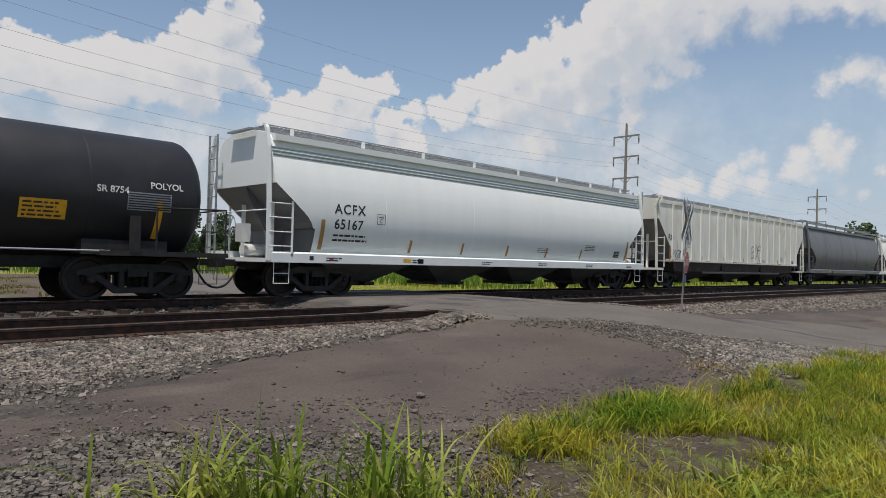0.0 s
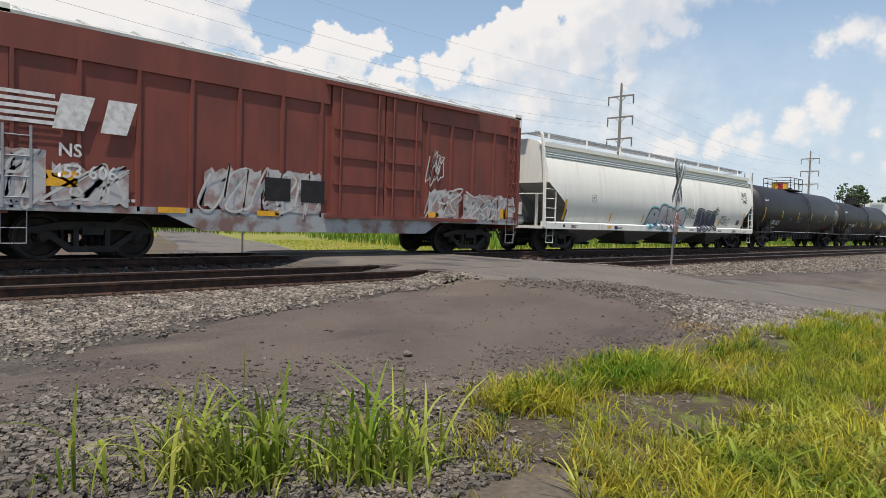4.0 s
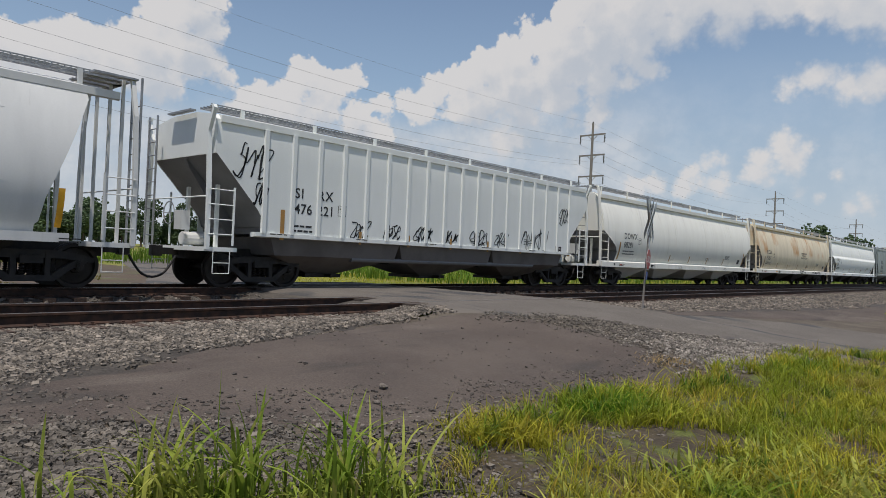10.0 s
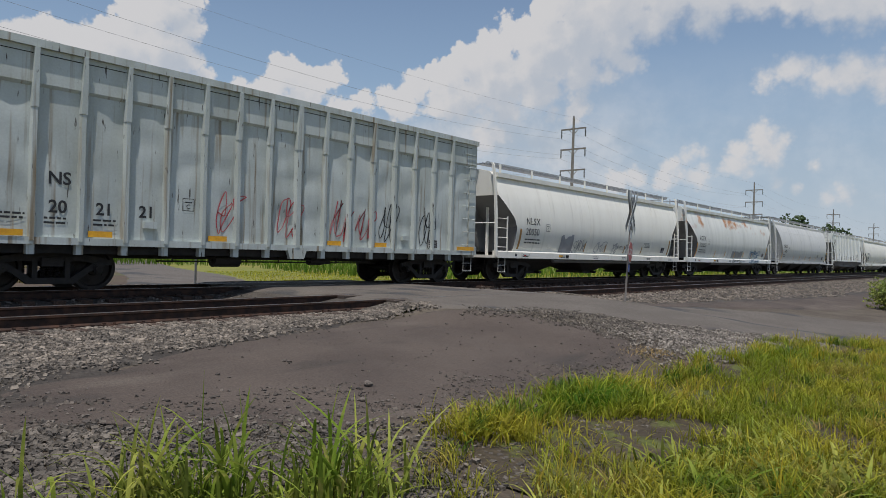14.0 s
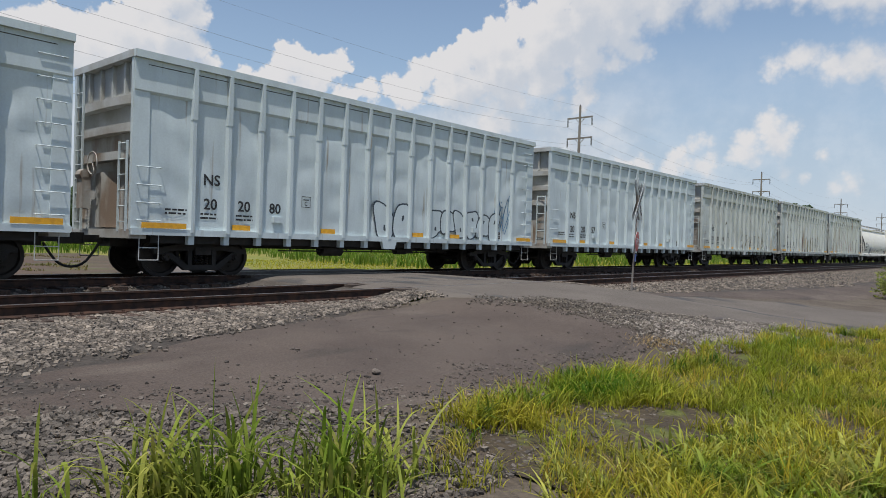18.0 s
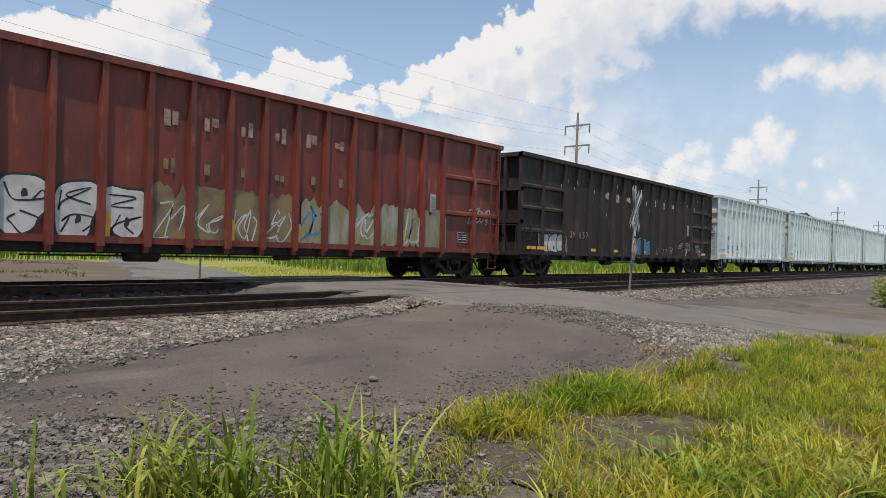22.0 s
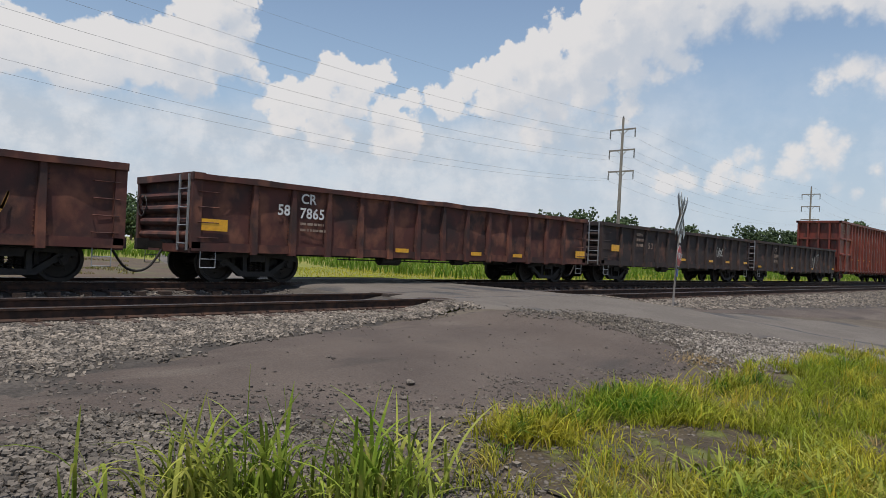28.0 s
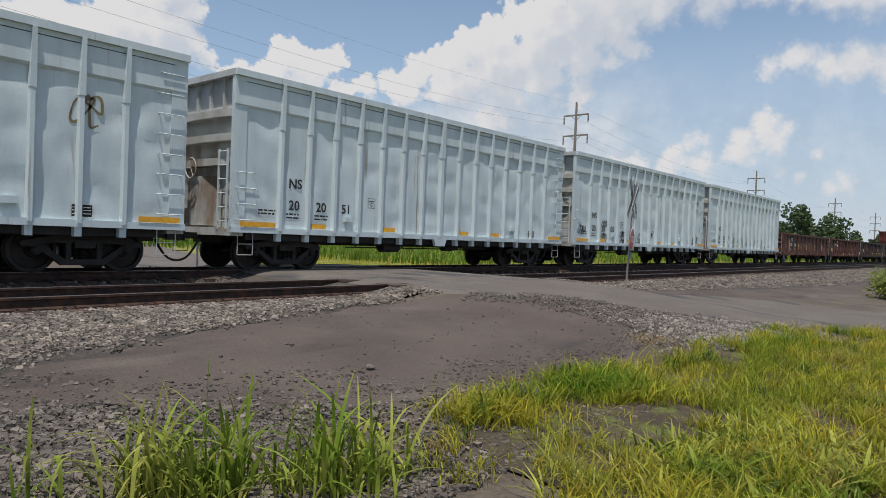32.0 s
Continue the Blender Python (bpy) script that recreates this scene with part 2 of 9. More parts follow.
# ---- materials ----
def mat(name, col, col2=None, rough=0.6, metal=0.0, scale=6.0, grain=60.0, bump=0.15, stretch=(1, 1, 1), mixat=(0.4, 0.65), fleck=0.06, per_object=0.0, per_island=0.0, spec=0.5, shift=True, extra=()):
    m = bpy.data.materials.new(name)
    m.use_nodes = True
    nt = m.node_tree
    bs = nt.nodes["Principled BSDF"]
    bs.inputs["Roughness"].default_value, bs.inputs["Metallic"].default_value = rough, metal
    bs.inputs["Specular IOR Level"].default_value = spec
    tc = nt.nodes.new("ShaderNodeTexCoord")
    mp = nt.nodes.new("ShaderNodeMapping")
    mp.inputs["Scale"].default_value = stretch
    oi0 = nt.nodes.new("ShaderNodeObjectInfo")
    sc0 = nt.nodes.new("ShaderNodeVectorMath")
    sc0.operation = "MULTIPLY_ADD"
    nt.links.new(oi0.outputs["Random"], sc0.inputs[0])
    sc0.inputs[1].default_value = (37.0, 11.0, 5.0) if shift else (0.0, 0.0, 0.0)
    nt.links.new(tc.outputs["Object"], sc0.inputs[2])
    nt.links.new(sc0.outputs[0], mp.inputs[0])
    n1 = nt.nodes.new("ShaderNodeTexNoise")
    n1.inputs["Scale"].default_value, n1.inputs["Detail"].default_value = scale, 5.0
    nt.links.new(mp.outputs[0], n1.inputs["Vector"])
    rp = nt.nodes.new("ShaderNodeMapRange")
    rp.inputs[1].default_value, rp.inputs[2].default_value = mixat
    nt.links.new(n1.outputs["Fac"], rp.inputs[0])
    mx = nt.nodes.new("ShaderNodeMix")
    mx.data_type = "RGBA"
    mx.inputs[6].default_value = (*col, 1)
    mx.inputs[7].default_value = (*(col2 or [c * 0.8 for c in col]), 1)
    nt.links.new(rp.outputs[0], mx.inputs[0])
    n2 = nt.nodes.new("ShaderNodeTexNoise")
    n2.inputs["Scale"].default_value, n2.inputs["Detail"].default_value = grain, 4.0
    nt.links.new(tc.outputs["Object"], n2.inputs["Vector"])
    vr = nt.nodes.new("ShaderNodeMapRange")
    vr.inputs[1].default_value, vr.inputs[2].default_value = 0.25, 0.75
    vr.inputs[3].default_value, vr.inputs[4].default_value = 1 - fleck, 1 + fleck
    nt.links.new(n2.outputs["Fac"], vr.inputs[0])
    value = vr.outputs[0]
    for amount, node, socket in ((per_object, "ShaderNodeObjectInfo", "Random"), (per_island, "ShaderNodeNewGeometry", "Random Per Island")):
        if amount:
            oi = nt.nodes.new(node)
            r2 = nt.nodes.new("ShaderNodeMapRange")
            r2.inputs[3].default_value, r2.inputs[4].default_value = 1 - amount, 1 + amount
            nt.links.new(oi.outputs[socket], r2.inputs[0])
            mu = nt.nodes.new("ShaderNodeMath")
            mu.operation = "MULTIPLY"
            nt.links.new(value, mu.inputs[0])
            nt.links.new(r2.outputs[0], mu.inputs[1])
            value = mu.outputs[0]
    colour = mx.outputs[2]
    for tint, sc, st, lo, hi, zlo, zhi in extra:
        # a further stain: stretched noise over a threshold, between two heights
        m2 = nt.nodes.new("ShaderNodeMapping")
        m2.inputs["Scale"].default_value = st
        nt.links.new(sc0.outputs[0], m2.inputs[0])
        n3 = nt.nodes.new("ShaderNodeTexNoise")
        n3.inputs["Scale"].default_value, n3.inputs["Detail"].default_value = sc, 6.0
        nt.links.new(m2.outputs[0], n3.inputs["Vector"])
        r3 = nt.nodes.new("ShaderNodeMapRange")
        r3.inputs[1].default_value, r3.inputs[2].default_value = lo, hi
        nt.links.new(n3.outputs["Fac"], r3.inputs[0])
        fac = r3.outputs[0]
        if zhi > zlo:
            sx = nt.nodes.new("ShaderNodeSeparateXYZ")
            nt.links.new(tc.outputs["Object"], sx.inputs[0])
            for a0, a1 in ((zlo - 0.25, zlo + 0.1), (zhi + 0.1, zhi - 0.25)):
                rz = nt.nodes.new("ShaderNodeMapRange")
                rz.inputs[1].default_value, rz.inputs[2].default_value = a0, a1
                nt.links.new(sx.outputs[2], rz.inputs[0])
                mm = nt.nodes.new("ShaderNodeMath")
                mm.operation = "MULTIPLY"
                nt.links.new(fac, mm.inputs[0])
                nt.links.new(rz.outputs[0], mm.inputs[1])
                fac = mm.outputs[0]
        x2 = nt.nodes.new("ShaderNodeMix")
        x2.data_type = "RGBA"
        nt.links.new(fac, x2.inputs[0])
        nt.links.new(colour, x2.inputs[6])
        x2.inputs[7].default_value = (*tint, 1)
        colour = x2.outputs[2]
    hs = nt.nodes.new("ShaderNodeHueSaturation")
    nt.links.new(colour, hs.inputs["Color"])
    nt.links.new(value, hs.inputs["Value"])
    nt.links.new(hs.outputs[0], bs.inputs["Base Color"])
    if bump:
        bp = nt.nodes.new("ShaderNodeBump")
        bp.inputs["Strength"].default_value, bp.inputs["Distance"].default_value = bump, 0.02
        nt.links.new(n2.outputs["Fac"], bp.inputs["Height"])
        nt.links.new(bp.outputs[0], bs.inputs["Normal"])
    return m


M = {}
RUSTY = (0.20, 0.085, 0.035)
M["ground"] = mat("stony_dirt", (0.077, 0.06, 0.043), (0.11, 0.09, 0.066), rough=0.95, scale=1.2, grain=22, bump=0.8, fleck=0.35, shift=False)
M["turf"] = mat("turf_soil", (0.048, 0.036, 0.021), (0.074, 0.056, 0.032), rough=0.95, scale=1.5, grain=18, bump=0.9, fleck=0.4, shift=False, extra=[((0.09, 0.105, 0.02), 2.2, (1, 1, 1), 0.5, 0.62, 0, 0)])
M["fardirt"] = mat("bare_brown_earth", (0.088, 0.058, 0.036), (0.07, 0.052, 0.034), rough=0.95, scale=0.3, grain=8, bump=0.6, fleck=0.3, shift=False, extra=[((0.085, 0.09, 0.03), 0.18, (1, 1, 1), 0.52, 0.62, 0, 0), ((0.115, 0.092, 0.07), 0.35, (1, 1, 1), 0.58, 0.66, 0, 0)])
M["field"] = mat("meadow", (0.15, 0.17, 0.022), (0.22, 0.20, 0.04), rough=0.95, scale=0.15, grain=6, bump=0.6, fleck=0.35, shift=False)
M["asphalt"] = mat("worn_asphalt", (0.108, 0.093, 0.077), (0.132, 0.115, 0.096), rough=0.92, scale=0.9, grain=160, bump=0.4, fleck=0.2, shift=False, extra=[((0.056, 0.054, 0.052), 0.5, (1, 0.4, 1), 0.58, 0.63, 0, 0)])
M["lane"] = mat("dusty_asphalt", (0.0715, 0.055, 0.0445), (0.096, 0.075, 0.060), rough=0.95, scale=0.8, grain=42, bump=0.7, fleck=0.3, shift=False, extra=[((0.122, 0.10, 0.08), 0.8, (0.35, 1.6, 1), 0.58, 0.72, 0, 0), ((0.051, 0.0415, 0.034), 1.1, (0.4, 1.5, 1), 0.6, 0.7, 0, 0)])
# bed darker than its stones, to paint the shade in their gaps
M["ballast_bed"] = mat("ballast_dust", (0.045, 0.038, 0.031), (0.078, 0.067, 0.055), rough=0.95, scale=1.5, grain=22, bump=1.0, fleck=0.5, shift=False)
M["stone"] = mat("ballast_stone", (0.212, 0.18, 0.144), (0.112, 0.097, 0.08), rough=0.9, scale=3, grain=60, bump=0.5, fleck=0.15, per_island=0.6)
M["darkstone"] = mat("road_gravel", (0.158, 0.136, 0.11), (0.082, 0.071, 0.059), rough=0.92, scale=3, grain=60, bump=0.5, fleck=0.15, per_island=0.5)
M["palegravel"] = mat("pale_dusty_gravel", (0.275, 0.245, 0.205), (0.15, 0.13, 0.11), rough=0.92, scale=3, grain=60, bump=0.5, fleck=0.15, per_island=0.5)
M["lanestone"] = mat("lane_gravel", (0.125, 0.106, 0.088), (0.075, 0.064, 0.054), rough=0.95, scale=3, grain=60, bump=0.4, fleck=0.15, per_island=0.4)
M["rail"] = mat("rusty_rail", (0.030, 0.0175, 0.0125), (0.075, 0.036, 0.021), rough=0.8, metal=0.2, scale=8, grain=80, bump=0.3)
M["railhead"] = mat("polished_rail_head", (0.35, 0.33, 0.32), (0.22, 0.2, 0.19), rough=0.35, metal=0.9, scale=8)
M["tie"] = mat("creosoted_tie", (0.034, 0.022, 0.017), (0.095, 0.058, 0.038), rough=0.95, scale=5, stretch=(8, 1, 8), bump=0.6, per_object=0.25)
# underframe and wheel colours darkened to deepen the shade beneath the cars
M["black"] = mat("black_underframe_paint", (0.012, 0.0113, 0.011), (0.026, 0.022, 0.0195), rough=0.75, scale=5, grain=50, bump=0.2)
M["wheel"] = mat("dark_rolled_steel", (0.018, 0.0155, 0.014), (0.032, 0.026, 0.022), rough=0.6, metal=0.4, scale=5, grain=50, bump=0.2)
M["nsgon"] = mat("pale_bluish_grey_paint", (0.56, 0.64, 0.65), (0.485, 0.555, 0.565), rough=0.5, scale=1.6, grain=25, bump=0.05, fleck=0.05, stretch=(1.5, 1, 0.4), extra=[((0.30, 0.27, 0.22), 2.2, (3, 1, 0.16), 0.64, 0.76, 0, 0)])
M["nsgon_old"] = mat("stained_grey_paint", (0.52, 0.565, 0.54), (0.43, 0.465, 0.43), rough=0.55, scale=1.6, grain=25, bump=0.05, fleck=0.06, stretch=(1.5, 1, 0.4), extra=[((0.24, 0.19, 0.12), 2.0, (3.5, 1, 0.13), 0.56, 0.70, 0, 0), ((0.07, 0.06, 0.05), 7.0, (2.2, 1, 0.3), 0.66, 0.72, 0, 0)])
M["nsend"] = mat("grimy_grey_end_paint", (0.47, 0.49, 0.475), (0.36, 0.35, 0.31), rough=0.6, scale=1.6, grain=25, bump=0.15, extra=[((0.23, 0.175, 0.13), 1.4, (1, 1, 0.4), 0.47, 0.62, 1.0, 3.2)])
M["tank"] = mat("satin_black_tank_paint", (0.014, 0.014, 0.0155), (0.022, 0.0215, 0.022), rough=0.52, scale=1.5, grain=30, bump=0.05)
M["redgon"] = mat("oxide_red_paint", (0.175, 0.031, 0.0175), (0.115, 0.023, 0.014), rough=0.52, scale=1.3, grain=40, bump=0.07, stretch=(1.5, 1, 0.5), extra=[((0.07, 0.022, 0.016), 1.3, (1.6, 1, 0.35), 0.53, 0.7, 0, 0), ((0.24, 0.07, 0.042), 2.4, (2.5, 1, 0.5), 0.6, 0.72, 0, 0), ((0.045, 0.028, 0.024), 5.0, (2.5, 1, 0.3), 0.64, 0.72, 0, 0)])
M["browngon"] = mat("black_brown_grimy_paint", (0.016, 0.0125, 0.0115), (0.028, 0.020, 0.017), rough=0.75, scale=1.3, grain=40, bump=0.09, stretch=(1.5, 1, 0.5), extra=[((0.055, 0.038, 0.03), 1.6, (2, 1, 0.4), 0.56, 0.7, 0, 0), ((0.16, 0.14, 0.12), 6.0, (2, 1, 0.35), 0.69, 0.75, 0, 0)])
M["lowgon"] = mat("rusted_maroon_paint", (0.09, 0.028, 0.021), (0.04, 0.02, 0.017), rough=0.78, scale=1.4, grain=40, bump=0.13, extra=[((0.18, 0.068, 0.04), 2.0, (1, 1, 0.8), 0.5, 0.68, 0, 0)])
M["lowgon2"] = mat("dark_rusted_paint", (0.045, 0.028, 0.024), (0.028, 0.021, 0.02), rough=0.8, scale=1.4, grain=40, bump=0.13, extra=[((0.12, 0.055, 0.036), 2.4, (1, 1, 0.8), 0.56, 0.72, 0, 0)])
M["boxred"] = mat("faded_boxcar_red_paint", (0.2, 0.05, 0.034), (0.145, 0.038, 0.028), rough=0.65, scale=1.3, grain=40, bump=0.05, stretch=(1.5, 1, 0.5), extra=[((0.12, 0.045, 0.03), 1.7, (2, 1, 0.3), 0.58, 0.72, 0, 0)])
M["silver"] = mat("silver_white_hopper_paint", (0.765, 0.785, 0.75), (0.735, 0.755, 0.72), rough=0.66, scale=1.2, grain=30, bump=0.012, fleck=0.02, stretch=(2, 1, 0.35))
M["white"] = mat("white_hopper_paint", (0.8, 0.79, 0.715), (0.76, 0.745, 0.67), rough=0.52, scale=1.2, grain=30, bump=0.012, fleck=0.02, stretch=(2, 1, 0.35), extra=[((0.42, 0.39, 0.33), 1.8, (3, 1, 0.15), 0.58, 1.05, 0, 0)])
M["cream"] = mat("rust_streaked_cream_paint", (0.74, 0.645, 0.47), (0.65, 0.56, 0.4), rough=0.5, scale=1.2, grain=30, bump=0.015, fleck=0.02, stretch=(2, 1, 0.35), extra=[((0.52, 0.27, 0.09), 1.0, (1.2, 1, 0.6), 0.5, 0.7, 2.3, 3.75), ((0.40, 0.28, 0.16), 2.2, (4, 1, 0.1), 0.58, 1.0, 0, 0)])
M["patchy"] = mat("rust_patched_grey_white_paint", (0.735, 0.745, 0.7), (0.645, 0.655, 0.61), rough=0.5, scale=1.2, grain=30, bump=0.015, fleck=0.02, stretch=(2, 1, 0.35), extra=[((0.46, 0.21, 0.075), 1.5, (0.7, 1, 1.1), 0.54, 0.68, 3.0, 3.75), ((0.30, 0.28, 0.26), 1.4, (2, 1, 0.5), 0.6, 0.75, 0.9, 2.0)])
M["grey"] = mat("light_grey_hopper_paint", (0.62, 0.625, 0.605), (0.56, 0.565, 0.55), rough=0.5, scale=1.2, grain=30, bump=0.015, fleck=0.02, stretch=(2, 1, 0.35), extra=[((0.42, 0.41, 0.39), 1.8, (3, 1, 0.15), 0.66, 0.8, 0, 0)])
M["bluegrey"] = mat("blue_grey_hopper_paint", (0.265, 0.305, 0.3), (0.235, 0.27, 0.265), rough=0.45, scale=1.2, grain=30, bump=0.015, fleck=0.02, stretch=(2, 1, 0.35))
M["darkgrey"] = mat("dark_grey_hopper_paint", (0.15, 0.15, 0.152), (0.12, 0.12, 0.12), rough=0.5, scale=1.2, grain=30, bump=0.06, stretch=(2, 1, 0.35))
M["darkgreen"] = mat("dark_green_grey_chute_paint", (0.05, 0.058, 0.055), (0.07, 0.075, 0.07), rough=0.6, scale=2)
M["galv"] = mat("galvanised_grating", (0.36, 0.37, 0.38), (0.26, 0.265, 0.27), rough=0.5, metal=0.5, scale=6)
M["yellow"] = mat("orange_yellow_reflective_tape", (0.80, 0.40, 0.02), (0.66, 0.32, 0.025), rough=0.4, scale=9, bump=0.02)
M["faded_yellow"] = mat("dull_orange_reflective_tape", (0.42, 0.22, 0.05), (0.34, 0.19, 0.06), rough=0.5, scale=9, bump=0.02)
M["ink"] = mat("black_stencil_paint", (0.018, 0.02, 0.022), (0.03, 0.03, 0.032), rough=0.6, scale=8, bump=0.0)
M["chalk"] = mat("white_stencil_paint", (0.72, 0.71, 0.69), (0.5, 0.48, 0.46), rough=0.6, scale=8, bump=0.0)
M["fade"] = mat("worn_pale_stencil_paint", (0.33, 0.25, 0.19), (0.18, 0.1, 0.07), rough=0.7, scale=5, bump=0.0)
M["spray_white"] = mat("white_spray_paint", (0.56, 0.55, 0.51), (0.42, 0.41, 0.38), rough=0.5, scale=4, bump=0.0)
M["spray_blue"] = mat("blue_spray_paint", (0.03, 0.20, 0.38), (0.02, 0.13, 0.28), rough=0.45, scale=4, bump=0.0)
M["spray_red"] = mat("red_spray_paint", (0.42, 0.05, 0.06), (0.55, 0.22, 0.22), rough=0.45, scale=2.5, bump=0.0)
M["spray_teal"] = mat("teal_spray_paint", (0.12, 0.40, 0.46), (0.2, 0.48, 0.5), rough=0.45, scale=4, bump=0.0)
M["spray_gold"] = mat("tan_spray_paint", (0.22, 0.17, 0.08), (0.12, 0.065, 0.045), rough=0.5, scale=2.0, bump=0.0)
M["spray_grey"] = mat("grey_spray_paint", (0.33, 0.34, 0.36), (0.25, 0.26, 0.27), rough=0.5, scale=2.0, bump=0.0)
M["worn_white"] = mat("flaking_white_stencil_paint", (0.5, 0.46, 0.42), (0.2, 0.13, 0.1), rough=0.7, scale=6, bump=0.0)
M["rustgrey"] = mat("grimy_brown_grey_paint", (0.13, 0.115, 0.105), (0.09, 0.078, 0.07), rough=0.75, scale=1.4, grain=40, bump=0.05)
M["panel_black"] = mat("black_lettering_panel", (0.009, 0.009, 0.01), (0.018, 0.017, 0.017), rough=0.85, scale=5, bump=0.0)
M["red_paint"] = mat("red_sign_face", (0.42, 0.03, 0.03), (0.34, 0.03, 0.03), rough=0.4, scale=5, bump=0.0)
M["sign_white"] = mat("weathered_white_sign_face", (0.62, 0.63, 0.62), (0.42, 0.43, 0.42), rough=0.5, scale=6, bump=0.05)
M["sign_back"] = mat("dull_aluminium", (0.32, 0.33, 0.33), (0.22, 0.23, 0.23), rough=0.45, metal=0.7, scale=6, bump=0.05)
M["blue_sign"] = mat("blue_sign_face", (0.03, 0.09, 0.36), (0.04, 0.1, 0.3), rough=0.4, scale=6, bump=0.0)
M["post_wood"] = mat("weathered_grey_timber", (0.24, 0.22, 0.20), (0.15, 0.135, 0.12), rough=0.9, scale=3, stretch=(6, 6, 0.6), bump=0.4)
M["insulator"] = mat("brown_glazed_porcelain", (0.06, 0.05, 0.05), (0.08, 0.065, 0.06), rough=0.25, scale=5, bump=0.0)
M["wire"] = mat("dull_aluminium_cable", (0.3, 0.31, 0.33), (0.25, 0.26, 0.28), rough=0.5, metal=0.6, scale=2, bump=0.0)
M["bark"] = mat("tree_bark", (0.09, 0.07, 0.055), (0.13, 0.105, 0.08), rough=0.95, scale=3, stretch=(3, 3, 0.5), bump=0.5)
M["leaf"] = mat("tree_foliage", (0.034, 0.062, 0.024), (0.058, 0.092, 0.03), rough=0.8, scale=0.35, grain=3, bump=0.0, fleck=0.2, per_object=0.15, per_island=0.22)
M["bushleaf"] = mat("bush_foliage", (0.12, 0.17, 0.02), (0.21, 0.22, 0.035), rough=0.7, scale=2, grain=8, bump=0.0, fleck=0.2, per_island=0.35)

M["ribwhite"] = mat("yellowed_white_paint", (0.76, 0.74, 0.66), (0.66, 0.63, 0.54), rough=0.5, scale=1.2, grain=30, bump=0.015, stretch=(2, 1, 0.35), extra=[((0.45, 0.38, 0.27), 1.6, (2, 1, 0.4), 0.6, 0.75, 0, 0)])
M["spray_olive"] = mat("olive_and_tan_spray_paint", (0.10, 0.155, 0.085), (0.40, 0.30, 0.17), rough=0.5, scale=2.6, bump=0.0, mixat=(0.44, 0.58))
M["spray_wine"] = mat("wine_red_spray_paint", (0.15, 0.018, 0.03), (0.2, 0.03, 0.04), rough=0.5, scale=4, bump=0.0)
M["navy"] = mat("navy_spray_paint", (0.025, 0.035, 0.075), (0.05, 0.065, 0.12), rough=0.45, scale=3.0, bump=0.0)
M["spray_pink"] = mat("pale_pink_spray_paint", (0.56, 0.55, 0.53), (0.46, 0.19, 0.18), rough=0.5, scale=1.4, bump=0.0, mixat=(0.5, 0.62))
M["spray_moss"] = mat("mossy_grey_spray_paint", (0.2, 0.19, 0.085), (0.31, 0.3, 0.26), rough=0.55, scale=2.2, bump=0.0, stretch=(2, 1, 0.6))
M["spray_mist"] = mat("misty_grey_spray_paint", (0.46, 0.45, 0.44), (0.30, 0.20, 0.18), rough=0.55, scale=3.0, bump=0.0, mixat=(0.45, 0.6))
M["palesill"] = mat("chalky_grey_sill_paint", (0.33, 0.35, 0.355), (0.2, 0.12, 0.1), rough=0.6, scale=2.0, grain=30, bump=0.1, mixat=(0.45, 0.6))
M["slate"] = mat("slate_blue_mark_paint", (0.035, 0.05, 0.065), (0.05, 0.065, 0.08), rough=0.5, scale=5, bump=0.0)
M["orange_plate"] = mat("dull_orange_tape", (0.55, 0.27, 0.03), (0.45, 0.22, 0.03), rough=0.45, scale=9, bump=0.02)


def blade_mat(name, col, col2, island, extra=()):
    m = mat(name, col, col2, rough=0.55, scale=0.9, grain=20, bump=0.0, fleck=0.15, per_island=island, shift=False, extra=extra)
    nt = m.node_tree
    bs = nt.nodes["Principled BSDF"]
    tr = nt.nodes.new("ShaderNodeBsdfTranslucent")
    mix = nt.nodes.new("ShaderNodeMixShader")
    mix.inputs[0].default_value = 0.5
    bs.inputs["Specular IOR Level"].default_value = 0.2
    nt.links.new(bs.inputs["Base Color"].links[0].from_socket, tr.inputs["Color"])
    nt.links.new(bs.outputs[0], mix.inputs[1])
    nt.links.new(tr.outputs[0], mix.inputs[2])
    nt.links.new(mix.outputs[0], nt.nodes["Material Output"].inputs["Surface"])
    return m


M["grass"] = blade_mat("green_grass_blade", (0.22, 0.278, 0.025), (0.40, 0.365, 0.04), 0.5, [((0.42, 0.318, 0.095), 1.1, (1, 1, 1), 0.58, 0.74, 0, 0), ((0.085, 0.165, 0.018), 1.7, (1, 1, 1), 0.56, 0.68, 0, 0)])
M["drygrass"] = blade_mat("dry_straw_blade", (0.46, 0.33, 0.15), (0.36, 0.27, 0.12), 0.3)
M["broadgrass"] = blade_mat("broad_grass_leaf", (0.16, 0.24, 0.025), (0.40, 0.41, 0.085), 0.5, [((0.40, 0.36, 0.10), 6.0, (1, 1, 1), 0.58, 0.7, 0, 0)])
M["yellowgrass"] = blade_mat("yellowing_grass_blade", (0.44, 0.36, 0.03), (0.5, 0.38, 0.06), 0.3)
M["weedgrass"] = blade_mat("olive_weed_leaf", (0.17, 0.17, 0.045), (0.20, 0.15, 0.06), 0.4)
M["weedleaf"] = blade_mat("small_dark_weed_leaf", (0.09, 0.20, 0.012), (0.15, 0.26, 0.02), 0.35)
M["fieldgrass"] = blade_mat("meadow_grass_blade", (0.31, 0.325, 0.02), (0.43, 0.38, 0.04), 0.35)
M["corn"] = blade_mat("maize_leaf", (0.10, 0.19, 0.02), (0.17, 0.24, 0.03), 0.3)

